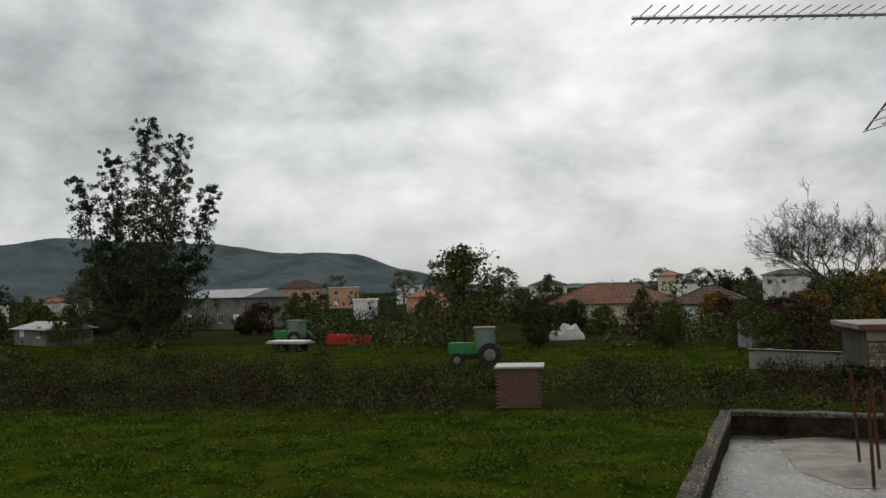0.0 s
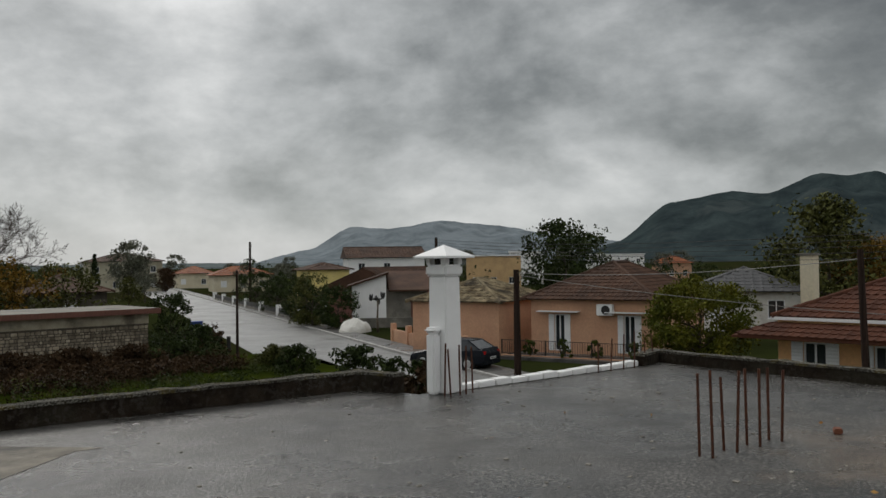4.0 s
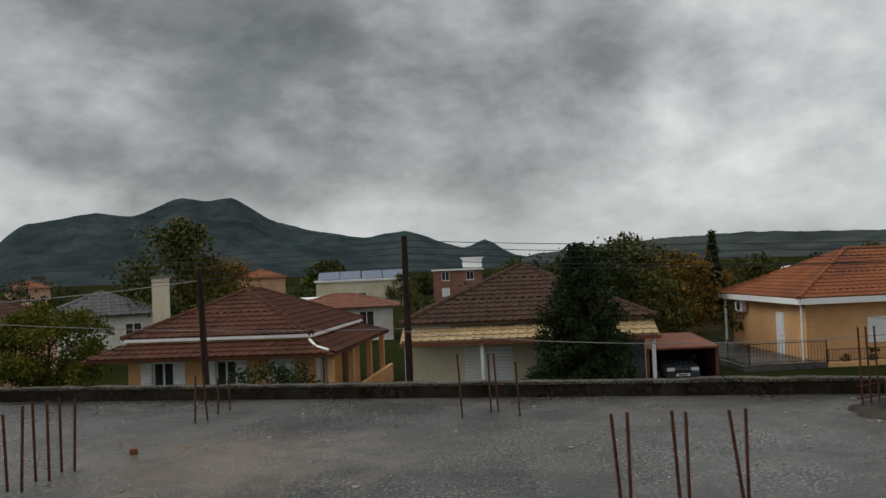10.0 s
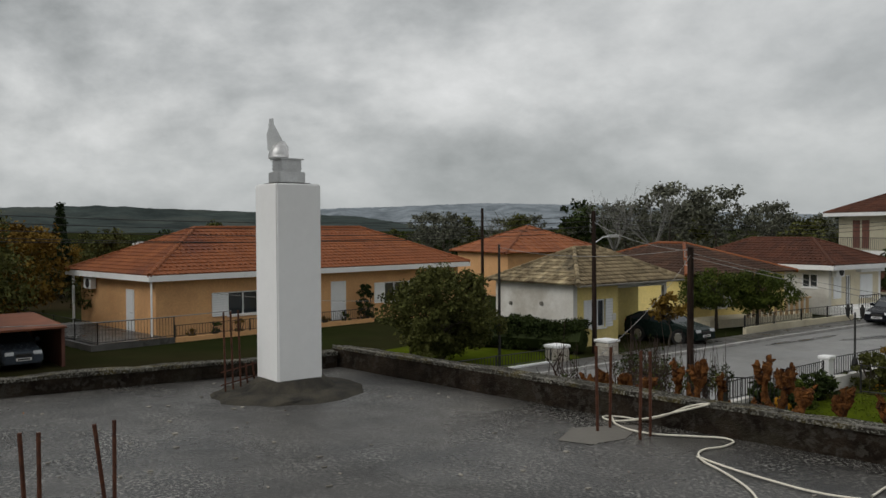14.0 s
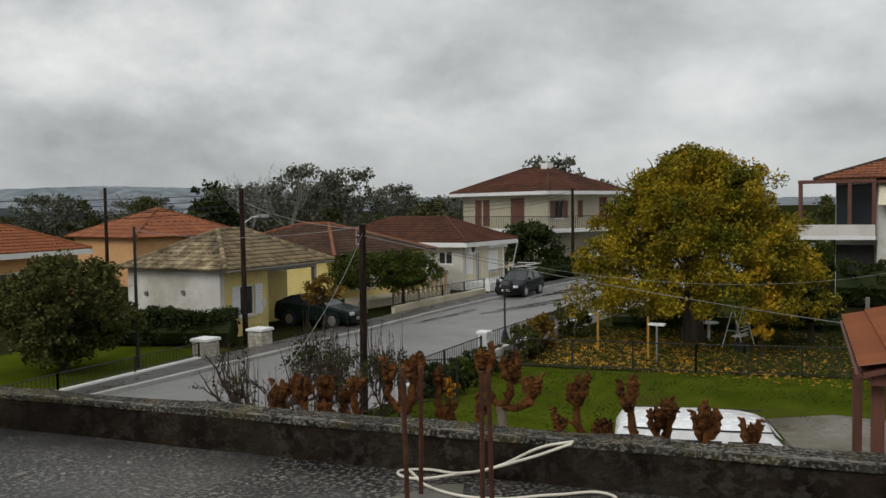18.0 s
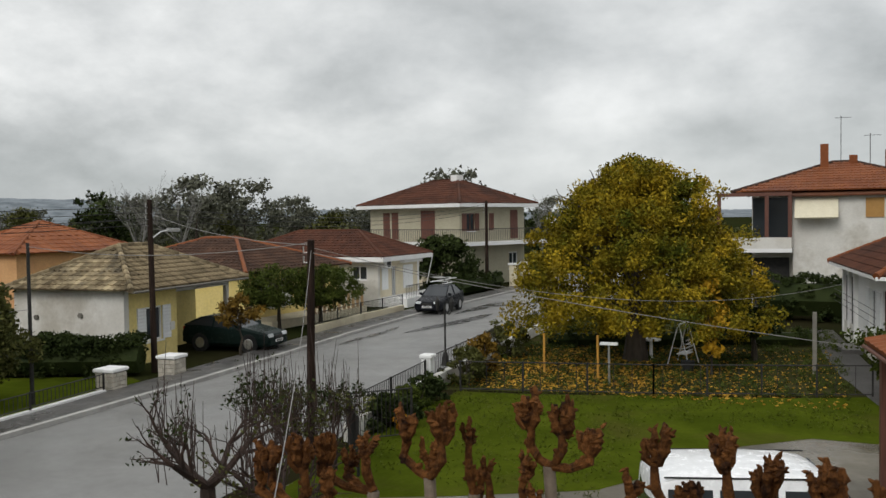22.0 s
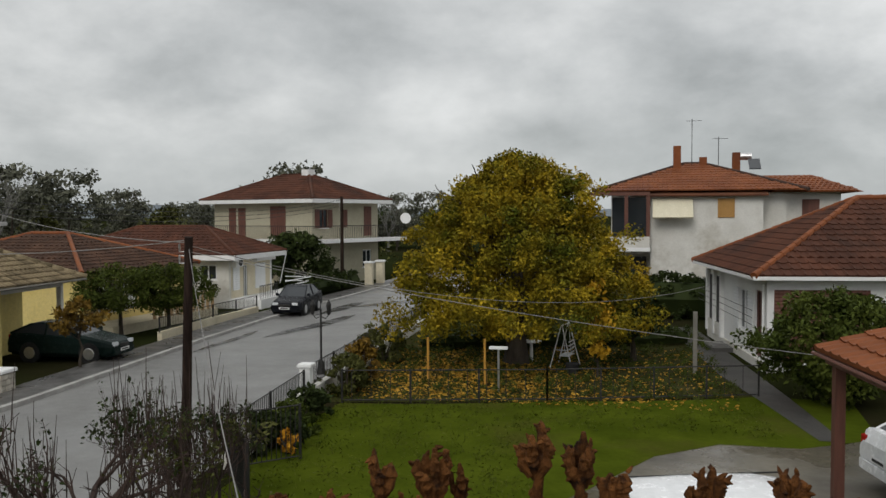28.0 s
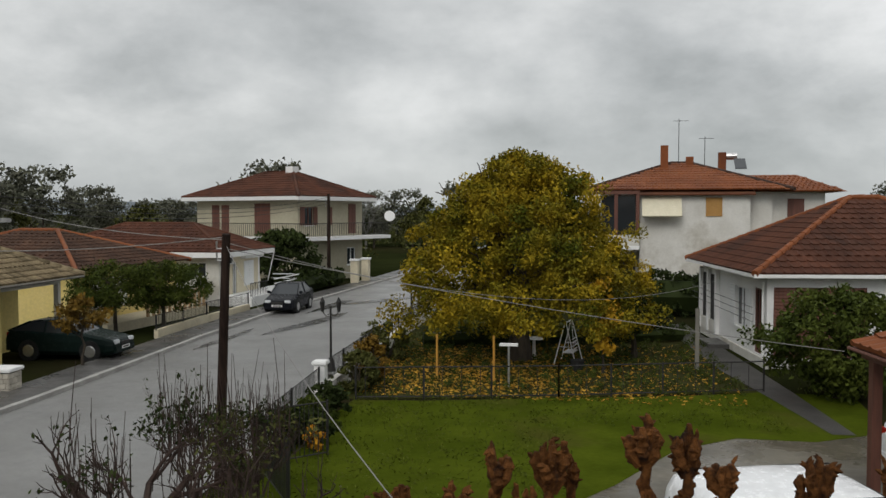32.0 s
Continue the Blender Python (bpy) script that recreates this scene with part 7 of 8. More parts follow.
def oh_at(u, v):
    return (44.4 + u * c7 - v * s7, -19.1 + u * s7 + v * c7)


fence("porch_railing", "dark railing round the orange house porch", [oh_at(4.0, 12.9), oh_at(-5.5, 12.9), oh_at(-5.5, 9.5)], 1.15, 0.25, PAVE, 0.14)
fence("porch_railing", "low dark railing along the orange house", [oh_at(-5.4, 9.4), oh_at(-5.4, -2.0)], 0.75, 0.2, ORANGE, 0.14)
fence("porch_railing", "low dark railing along the orange house", [oh_at(-5.4, -3.4), oh_at(-5.4, -9.0)], 0.75, 0.2, ORANGE, 0.14)
for k in range(9):
    shrub("flowering plant along the orange house", *oh_at(-5.0, 8.4 - 1.25 * k), 0.3, 0.55 + 0.12 * (k % 3), G_MID if k % 2 else G_RUSSET, 320 + k, 10, 30, 0.06, "potted_plant")
shrub("clipped round cypress bush by the door", *oh_at(-5.0, -1.9), 0.55, 2.0, G_DARK, 340, 40, 50, 0.07)
garage = thing("garage", "low shed with a rusty sheet roof", "garage", 35.3, -3.75, 0, 5)
for x0, x1, y0, y1 in ((-2, 2, 1.6, 1.75), (-2, 2, -1.75, -1.6), (1.85, 2, -1.6, 1.6)):
    part("wall", boxed((x0, y0 * 0.8, 0, x1, y1 * 0.8, 1.42)), BROWNWOOD, garage)
part("roof", prism([(-2.2, 1.5), (-2.2, 1.43), (2.2, 1.63), (2.2, 1.7)], "y", -1.42, 1.42), RUSTROOF, garage)
car("blue-grey parked car in the rusty shed", 34.9, -3.75, 5, paint("blue_grey_paint", (0.05, 0.06, 0.075)), 3.4, 1.5, 1.28, "hatch")


def railing(parent, pts, h, label=""):
    for a, b in zip(pts, pts[1:]):
        a, b = Vector(a), Vector(b)
        part("rail", tubed([a + Vector((0, 0, h)), b + Vector((0, 0, h))], 0.025, 5), IRON, parent)
        bars = bmesh.new()
        n = max(2, int((b - a).length / 0.2))
        for k in range(n + 1):
            p = a.lerp(b, k / n)
            box(bars, p.x - 0.012, p.y - 0.012, p.z, p.x + 0.012, p.y + 0.012, p.z + h)
        tagged(part("railing_infill", bars, IRON, parent), kind="stuff")


# villa balconies
part("balcony", boxed((-6.3, 3.66, 2.95, 5.6, 5.1, 3.2)), WHITE, villa)
part("balcony", boxed((-6.3, -5.6, 2.95, -5.01, 3.655, 3.2)), WHITE, villa)
railing(villa, [(5.5, 5.0, 3.2), (-6.2, 5.0, 3.2), (-6.2, -5.5, 3.2)], 0.95)
part("chimney", boxed((-1.6, -0.35, 7.6, -0.9, 0.35, 8.35)), WHITE, villa)
part("satellite_dish", tubed([(-6.3, -5.4, 4.6), (-6.5, -5.2, 4.65)], [0.1, 0.42], 16), WHITE, villa)
part("dish_arm", tubed([(-6.2, -5.5, 4.1), (-6.3, -5.4, 4.6)], 0.03, 5), IRON, villa)
for u in (-5.6, -2.2, 2.2):
    part("ground_floor_pier", boxed((u - 0.25, 4.5, 0, u + 0.25, 4.95, 2.95)), CREAM, villa)
for px, py in ((23.1, -58.6), (22.8, -60.4)):
    gp = thing("gate_pillar", "cream gate pillar before the villa", "pillar", px, py, 0, 0, "villa gate pillars")
    part("shaft", boxed((-0.25, -0.25, 0, 0.25, 0.25, 1.6)), CREAM, gp)
    part("cap", boxed((-0.32, -0.32, 1.6, 0.32, 0.32, 1.72)), WHITE, gp)
hedge("tall dark hedge before the villa", 24.4, -50.2, 23.9, -57.6, 1.3, 1.2, G_DARK, 350, 10, 45, 0.09)
tree("dark green rounded tree before the villa", 26.3, -53.6, 3.6, 2.2, 0.3, G_DARK, 351, 0.15, 150, 55, 0.14, "round")

# white house 2: terrace, awning bar, steps
part("terrace", boxed((-6.6, -4.6, 0, -4.81, 2.7, 0.5)), WHITE, wh2)
railing(wh2, [(-6.5, 2.6, 0.5), (-6.5, 0.4, 0.5)], 0.7)
for z in (0.95, 1.2):
    part("terrace_rail", tubed([(-6.55, -0.6, z), (-6.55, -4.5, z), (-4.9, -4.5, z)], 0.035, 6), WHITE, wh2)
part("awning_box", boxed((-5.15, -2.5, 2.35, -4.82, 0.0, 2.58)), WHITE, wh2)
part("awning_strut", tubed([(-5.45, -3.3, 2.55), (-5.1, -3.2, 0.9)], 0.03, 6), WHITE, wh2)
ac_unit(wh2, "W", 2.1, 2.15, 9.6, 5.4)
part("terrace", boxed((-6.4, -3.9, 0, -4.76, 3.9, 0.4)), CREAM, brown_house)
for k in range(12):
    part("baluster", boxed((-6.4, -3.6 + 0.42 * k, 0.4, -6.3, -3.48 + 0.42 * k, 1.2)), WOODPALE, brown_house)
part("terrace_rail", boxed((-6.42, -3.8, 1.2, -6.28, 1.5, 1.27)), WOODPALE, brown_house)
part("firewall", boxed((-4.9, 3.55, 2.5, 0.2, 3.95, 2.7)), PEACH, brown_house)
part("gutter", tubed([(-2.78, 3.5, 2.6), (-2.78, -3.5, 2.6)], 0.045, 6), GREYWALL, tile_house)
part("vent_block", tubed([(-0.3, 3.14, 1.75), (-0.3, 3.22, 1.75)], 0.09, 10), GREYWALL, tile_house)
part("vent_block", tubed([(1.6, 3.14, 1.65), (1.6, 3.22, 1.65)], 0.09, 10), GREYWALL, tile_house)

# white house: corner posts, veranda openings, plinth
part("plinth", boxed((-4.66, -4.16, 0, 4.66, 4.16, 0.28)), DIRTYWHITE, white_house)
# thin dark sheet on the wall imitates the shade inside the veranda
part("veranda_shade_sheet", boxed((4.55, -3.9, 0.3, 4.63, -1.6, 2.5)), IRON, white_house)
for v in (-4.0, -2.8, -1.6):
    part("veranda_post", boxed((4.5, v - 0.12, 0.28, 4.74, v + 0.12, 2.7)), WHITE, white_house)
part("veranda_rail", boxed((4.6, -3.88, 0.28, 4.7, -1.72, 0.75)), DIRTYWHITE, white_house)
part("step", boxed((4.67, -1.4, 0, 5.4, 0.2, 0.16)), PAVE, white_house)
part("down_pipe", tubed([(4.68, 3.95, 0.3), (4.68, 3.95, 2.7)], 0.04, 8), WHITE, white_house)
for z in (1.5, 1.72, 1.94):
    part("clothes_line", tubed([(5.0, -4.2, z), (5.1, 4.3, z)], 0.01, 4), IRON, white_house)
# house with the red roofs beyond the garden
part("front_block", boxed((-3.1, 4.01, 0, 2.3, 4.75, 5.75)), DIRTYWHITE, house3)
part("front_roof", prism([(4.0, 6.02), (4.0, 6.08), (5.1, 5.84), (5.1, 5.76)], "x", -3.3, 2.6), TILE_DARK, house3)
part("wing_wall", boxed((-6.9, -3.2, 0, -4.31, 3.4, 5.95)), DIRTYWHITE, house3)
wing = bmesh.new()
wv = [wing.verts.new(p) for p in ((-7.8, 4.1, 5.95), (-3.4, 4.1, 5.95), (-3.4, 0.3, 6.95), (-6.1, 0.3, 6.95), (-7.8, -3.9, 5.95), (-3.4, -3.9, 5.95))]
for q in ((0, 1, 2, 3), (4, 0, 3), (5, 4, 3, 2), (0, 4, 5, 1)):
    wing.faces.new([wv[i] for i in q])
wing_roof = part("wing_roof", wing, TILE_RED, house3)
lay_tiles(wing_roof, [((-3.4, 4.1, 5.96), (-1, 0, 0), (0, -3.8, 1.0), 4.4, 3.9, 0, 0.45)], TILE_RED, 0.5, 0.45, 2, 0, 43)
part("balcony", boxed((2.32, 4.02, 3.0, 5.9, 5.3, 3.2)), WHITE, house3)
part("balcony_wall", boxed((2.34, 5.2, 3.2, 5.9, 5.3, 3.75)), DIRTYWHITE, house3)
railing(house3, [(5.8, 5.2, 3.2), (5.8, 4.1, 3.2)], 0.95)
part("awning", prism([(4.78, 5.62), (4.78, 5.68), (5.55, 4.72), (5.5, 4.66)], "x", 0.25, 2.2), mat("cream_awning", (0.62, 0.57, 0.42), (0.68, 0.63, 0.48), 2, 0.8), house3)
part("shutter", boxed((-1.75, 4.75, 4.7, -0.95, 4.8, 5.65)), mat("ochre_shutter", (0.36, 0.19, 0.05), (0.42, 0.23, 0.07), 2, 0.7), house3, "closed ochre window shutter")
part("shutter", boxed((-5.9, 3.4, 4.3, -5.1, 3.46, 5.6)), BROWNWOOD, house3, "closed brown window shutter")
# dark glass on the flat wall stands in for the recess's shade
part("loggia_shade_glass", boxed((2.5, 3.99, 3.25, 4.25, 4.03, 5.75)), glass_mat(), house3, "dark glass sheet for the shaded loggia recess")
for u in (2.42, 3.5, 5.78):
    part("loggia_post", boxed((u - 0.09, 4.98, 3.2, u + 0.09, 5.16, 5.98)), BROWNWOOD, house3, "dark timber post")
part("loggia_beam", boxed((2.33, 4.96, 5.82, 5.9, 5.18, 6.0)), BROWNWOOD, house3)
# flat dark sheet under the balcony, painted shade of an opening
part("ground_shade_sheet", boxed((2.5, 4.0, 0.2, 4.25, 4.03, 2.7)), IRON, house3)
for u, v, top in ((0.9, 0.8, 8.6), (-0.5, 0.2, 8.0), (-2.2, 0.5, 8.2)):
    part("chimney", boxed((u - 0.2, v - 0.2, 6.6, u + 0.2, v + 0.2, top)), TILE_RED, house3)
part("solar_tank", tubed([(-3.0, 0.3, 8.0), (-2.4, 0.3, 8.0)], 0.2, 12), GALV, house3)
part("solar_panel", prism([(0.5, 7.8), (0.5, 7.86), (1.3, 7.3), (1.3, 7.24)], "x", -3.4, -2.8), glass_mat(), house3)
for u, h in ((0.1, 10.1), (-1.3, 9.1)):
    part("aerial", tubed([(u, 0.3, 7.4), (u, 0.3, h)], 0.02, 5), IRON, house3)
    part("aerial_boom", tubed([(u - 0.5, 0.3, h - 0.1), (u + 0.3, 0.3, h - 0.1)], 0.012, 4), IRON, house3)


# ---- village, field and greenery ----
def far(az, d, origin=(-1.4, 1.7)):
    return origin[0] + d * math.sin(radians(az)), origin[1] + d * math.cos(radians(az))


def far_house(label, az, d, w, depth, h, wallmat, roofmat=None, rise=1.8, rz=None, origin=(-1.4, 1.7), storeys=1, name="house", shut=None, gable=False):
    """A house farther off, turned to face the way it is seen from unless told."""
    x, y = far(az, d + depth / 2, origin)
    rz = -az if rz is None else rz
    wins = []
    n = max(1, int(w / 3.2))
    for st in range(storeys):
        z = 0.9 + st * (h / storeys)
        wins += [("S", -w / 2 + w * (k + 0.5) / n, z, 1.1, 1.25, "win" if (k + st) % 3 else "closed", shut) for k in range(n)]
    if roofmat:
        return house(label, x, y, rz, w, depth, h, wallmat, roofmat, rise, 0.5, wins, name=name, tw=0.6, tl=0.6, rolls=1, gable=gable, seed=int(az * 7))
    return flat_block(label, x, y, rz, w, depth, h, wallmat, wins, name=name)


far_house("long grey sheet-metal farm shed", -25.7, 128, 13.5, 9, 4.5, GREYWALL, TINGREY, 1.2, -22, name="barn", gable=True)
far_house("low shed with a pale metal roof", -36.6, 102, 8.5, 5, 1.7, GREYWALL, TINGREY, 0.7, -30, name="shed", gable=True)
far_house("two-storey pinkish house with a brown roof", -21.4, 255, 13, 10, 6.3, PEACH, TILE_BROWN, 2.5, storeys=2)
far_house("pinkish house with a flat roof", -18.6, 258, 9, 8, 6.2, PEACH, storeys=2)
far_house("small white house with a blue panel", -17.2, 150, 4.2, 5, 3.4, WHITE)
far_house("white house with a red roof", -35.5, 250, 14, 9, 4.2, DIRTYWHITE, TILE_RED, 1.6)
far_house("pale low house among trees", -40.5, 220, 12, 8, 3.6, DIRTYWHITE)
far_house("white flat house on the edge of the village", -14.2, 300, 9, 8, 6.4, WHITE, storeys=2)
far_house("peach cottage with an orange roof", -13.0, 180, 9, 8, 3.4, PEACH, TILE_RED, 1.5)
far_house("long cottage with a weathered red roof", -0.8, 108, 15.5, 9, 2.6, CREAM, TILE_DARK, 2.4, 4)
far_house("cottage with a grey-brown roof", 5.4, 98, 8.2, 7, 2.6, DIRTYWHITE, TILE_BROWN, 1.9, -10)
far_house("yellow two-storey house in the village", 3.0, 262, 7, 7, 7.2, CREAM, TILE_RED, 1.6, storeys=2)
far_house("white flat-roofed house in the village", 4.6, 230, 10, 8, 4.4, WHITE)
far_house("white house on the skyline", -4.9, 300, 13, 8, 5.4, DIRTYWHITE, TILE_BROWN, 1.5)
far_house("white house on the skyline", -8.2, 310, 11, 8, 4.8, DIRTYWHITE)
far_house("low white hip-roofed house on the skyline", 10.3, 240, 14, 9, 6.4, DIRTYWHITE, TILE_BROWN, 1.4, storeys=2)
far_house("stone cottage behind the outbuilding", 18.6, 74, 5.6, 6, 3.0, mat("rubble_stone", (0.1, 0.1, 0.1)), TILE_BROWN, 1.4, -5)
far_house("two-storey grey concrete house", 22.0, 185, 14.5, 11, 6.2, GREIGE, TILE_BROWN, 1.6, -16, storeys=2)
far_house("low house with a red roof down the street", 26.3, 205, 9, 8, 3.4, CREAM, TILE_RED, 1.6)
far_house("low house with a red roof down the street", 29.2, 170, 11, 8, 3.2, CREAM, TILE_RED, 1.7, -20)
far_house("yellow house behind the dusty pink one", 34.6, 112, 5.4, 7, 4.3, YELLOW, TILE_BROWN, 0.9, -20)
far_house("two-storey white house with a brown gable roof", 38.6, 140, 12.5, 9, 6.0, WHITE, TILE_BROWN, 1.8, -30, storeys=2, gable=True)
far_house("ochre rendered block of a house", 46.0, 165, 10.5, 9, 6.2, mat("ochre_render", (0.45, 0.3, 0.15), None, 0.8, 0.8))
far_house("small white house with a flat roof", 48.2, 190, 7.5, 7, 7.2, WHITE, storeys=2)
far_house("long white building with a flat roof", 54.0, 250, 16.5, 9, 6.8, WHITE, storeys=2)
far_house("peach house with a red roof among trees", 57.6, 230, 10, 8, 4.2, PEACH, TILE_RED, 1.8)
far_house("white house with a grey roof", 62.0, 62, 7.5, 8, 2.7, DIRTYWHITE, mat("slate_grey_tile", (0.06, 0.06, 0.062), None, 0.8, 0.7, vary=0.2), 1.6, -60)
far_house("house with a red roof beyond the big tree", 71.6, 150, 8, 8, 4.6, PEACH, TILE_RED, 1.6)
solar = far_house("pale house with rows of solar panels", 78.2, 118, 12.5, 9, 3.7, CREAM)
for k in range(4):
    for q in range(2):
        part("solar_panel", prism([(-4.2 + 4 * q, 4.0), (-4.2 + 4 * q, 4.05), (-0.8 + 4 * q, 5.1), (-0.8 + 4 * q, 5.05)], "x", -6.0 + 3.0 * k, -3.2 + 3.0 * k), mat("solar_glass", (0.10, 0.13, 0.19), (0.14, 0.17, 0.23), 0.8, 0.3), solar)
far_house("unfinished reddish block with a white tank room", 84.6, 122, 7, 8, 4.6, mat("raw_brick_block", (0.2, 0.09, 0.06), (0.26, 0.13, 0.09), 0.8, 0.9), storeys=2)
far_house("small white tank room on a flat roof", 85.6, 124, 2.8, 3, 6.2, WHITE)
far_house("low whitish shed among the houses", 74.5, 78, 6, 5, 2.5, DIRTYWHITE)
far_house("low house with a rusty roof", 77.0, 62, 7.5, 6, 2.4, DIRTYWHITE, RUSTROOF, 0.9, -80)
far_house("orange house with a red roof by the trees", 131.3, 62, 8.2, 8, 3.2, ORANGE, TILE_RED, 1.9, -100, origin=(0.4, 1.4))
far_house("white house with solar heaters", 108.6, 66, 7, 7, 3.8, WHITE, origin=(0.4, 1.4))

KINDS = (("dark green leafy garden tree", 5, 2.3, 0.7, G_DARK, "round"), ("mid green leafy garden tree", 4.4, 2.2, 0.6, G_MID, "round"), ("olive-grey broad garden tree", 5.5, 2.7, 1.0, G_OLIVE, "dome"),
         ("russet autumn-leaved garden tree", 4.8, 2.2, 0.9, G_RUSSET, "round"), ("dark slender pointed cypress", 7, 1.1, 0.4, G_CONIFER, "cone"), ("distant tree with leaves greyed for haze", 7.5, 3.0, 1.5, G_HAZED, "round"), ("brown nearly leafless thicket tree", 4.5, 2.2, 0.5, G_BROWN, "round"))
TREES, FAR_TREES = [], []
for store, clumps, per, size in ((TREES, 170, 36, 0.12), (FAR_TREES, 80, 24, 0.22)):
    for k, (lab, h, r, z0, mt, sh) in enumerate(KINDS):
        t = tree(lab, 0, 0, h, r, z0, mt, 200 + k, 0.14, clumps, per, size, sh, clump_r=0.3 * r, depth=0, tri=True)
        store.append(t)
        tagged(t, group="scattered village trees")
tr = random.Random(8)


def grow(k, x, y, f_, squash=1.0):
    store = TREES if math.hypot(x, y) < 95 else FAR_TREES
    c = copy_thing(store[k], pose(x, y, 0, 0, 0, tr.uniform(0, 360)))
    c.scale = (f_, f_, f_ * squash)


def spread(n, az0, az1, d0, d1, kinds, s0=0.7, s1=1.3, origin=(-1.4, 1.7)):
    """Copies of the trees over a sector of the plan, clear of the street."""
    k = tries = 0
    while k < n and tries < 12 * n:
        tries += 1
        x, y = far(tr.uniform(az0, az1), d0 + (d1 - d0) * math.sqrt(tr.random()), origin)
        if any(abs((x - a) * (d - b) - (y - b) * (c - a)) / math.hypot(c - a, d - b) < 8.5 and min(b, d) - 5 < y < max(b, d) + 5 for (a, b), (c, d) in zip(KERBLINE, KERBLINE[1:])):
            continue
        grow(tr.choice(kinds), x, y, tr.uniform(s0, s1), tr.uniform(0.85, 1.15))
        k += 1


spread(26, -44, -6, 84, 140, (0, 1, 2, 6), 0.5, 0.85)
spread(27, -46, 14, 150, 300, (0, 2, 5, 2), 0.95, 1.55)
spread(20, -14, 12, 64, 100, (0, 1, 2, 3, 6), 0.5, 0.8)
spread(8, 8, 16, 62, 88, (2, 3, 6, 0), 0.7, 1.0)
spread(12, 22, 33, 80, 190, (0, 1, 2, 5), 0.5, 0.8)
spread(10, 31, 42, 75, 130, (0, 1, 6), 0.5, 0.75)
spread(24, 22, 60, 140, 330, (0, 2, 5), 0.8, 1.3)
spread(26, 55, 92, 90, 300, (0, 2, 5, 1), 0.5, 0.85)
spread(14, 88, 104, 46, 80, (0, 2, 3, 0), 0.75, 0.98)
spread(22, 98, 128, 80, 190, (0, 1, 2, 0), 0.7, 0.95, (0.4, 1.4))
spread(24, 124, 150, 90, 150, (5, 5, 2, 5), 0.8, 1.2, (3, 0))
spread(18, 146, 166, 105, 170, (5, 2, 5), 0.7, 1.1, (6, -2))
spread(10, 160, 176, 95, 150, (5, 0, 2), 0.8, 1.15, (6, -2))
spread(9, 170, 186, 44, 62, (0, 0, 1), 0.5, 0.7, (6, -2))
spread(8, 180, 205, 75, 120, (5, 0), 0.8, 1.2, (6, -2))
NORTH, MIDDLE, SOUTH = (-1.4, 1.7), (3, 0), (6, -2)
for az, d, k, f_, org in ((50.8, 88, 0, 1.75, NORTH), (66.8, 66, 2, 1.6, NORTH), (69.0, 70, 3, 1.3, NORTH), (75.9, 130, 1, 1.5, NORTH), (93.5, 42, 0, 1.1, NORTH), (96.0, 46, 2, 1.08, NORTH), (99.0, 50, 3, 1.05, NORTH), (101.2, 70, 4, 0.95, NORTH),
                          (135, 95, 0, 1.5, MIDDLE), (141, 110, 5, 1.4, MIDDLE), (144, 105, 5, 1.3, MIDDLE), (131, 90, 2, 1.1, MIDDLE), (158.5, 110, 5, 1.5, SOUTH), (171, 100, 5, 1.1, SOUTH), (6, 150, 0, 1.3, NORTH), (-10.7, 76, 2, 1.5, NORTH)):
    grow(k, *far(az, d, org), f_)
for store in (TREES, FAR_TREES):
    for k, t in enumerate(store):
        t.matrix_basis = pose(*far(12 + 2.1 * k, 125 + 9 * k + (60 if store is FAR_TREES else 0)), 0)

bare_tree("large leafless tree with fine branches", 16.4, 78.7, 11.8, 401, 0.21, 3, up=0.12, spread=1.45, forks=9, ratio=0.34, bark=mat("grey_twig", (0.04, 0.032, 0.026), (0.075, 0.06, 0.05), 2, 0.9), depth=5)
for k, (px, py, r, h, mt) in enumerate(((12.5, 62, 2.6, 5.2, G_OLIVE), (16, 64, 3.0, 6.0, G_RUSSET), (9.5, 59, 2.0, 4.2, G_BROWN), (20.5, 66, 3.0, 5.5, G_OLIVE), (7.0, 57, 1.5, 3.0, G_MID), (24, 56, 1.6, 3.2, G_DARK), (19.4, 43.0, 1.2, 2.0, G_DARK), (20.8, 45, 1.1, 1.7, G_BROWN), (10, 41.6, 1.0, 1.2, G_BROWN), (13, 41.8, 1.1, 1.2, G_BROWN), (15.6, 41.8, 1.0, 1.2, G_BROWN), (17.8, 41.6, 1.2, 1.3, G_DARK), (7.7, 41.5, 1.0, 1.2, G_DARK),
                                               (19.5, 29.5, 1.1, 1.6, G_DARK), (17.5, 24.6, 1.0, 1.7, G_DARK), (20.4, 35.4, 1.0, 1.2, G_DARK), (16.2, 21.5, 0.9, 1.9, G_DARK), (21.2, 38.5, 0.9, 1.0, G_OLIVE), (14.2, 19.2, 0.8, 2.2, G_BROWN))):
    shrub("dense wild shrub on the verge", px, py, r, h, mt, 410 + k, 60, 45, 0.05 + 0.03 * r)
shrub("dark clipped bush before the red-roofed house", 24.9, 9.9, 1.6, 2.1, G_DARK, 440, 90, 55, 0.07)

wing = thing("house_wing", "white gabled wing and dark porch of the pink house", "house", *far(37.0, 68, (-1.0, 1.9)), 0, -37)
part("gable_wall", prism([(-0.7, 0), (2.0, 0), (2.0, 4.05), (-0.7, 3.2)], "y", 0, 4), WHITE, wing)
part("gable_roof", prism([(-1.1, 3.1), (-1.1, 3.24), (2.2, 4.3), (2.2, 4.14)], "y", -0.4, 5), TILE_BROWN, wing)
part("porch_wall", boxed((2.01, 0.6, 0, 5.3, 0.8, 2.8)), GREYWALL, wing)
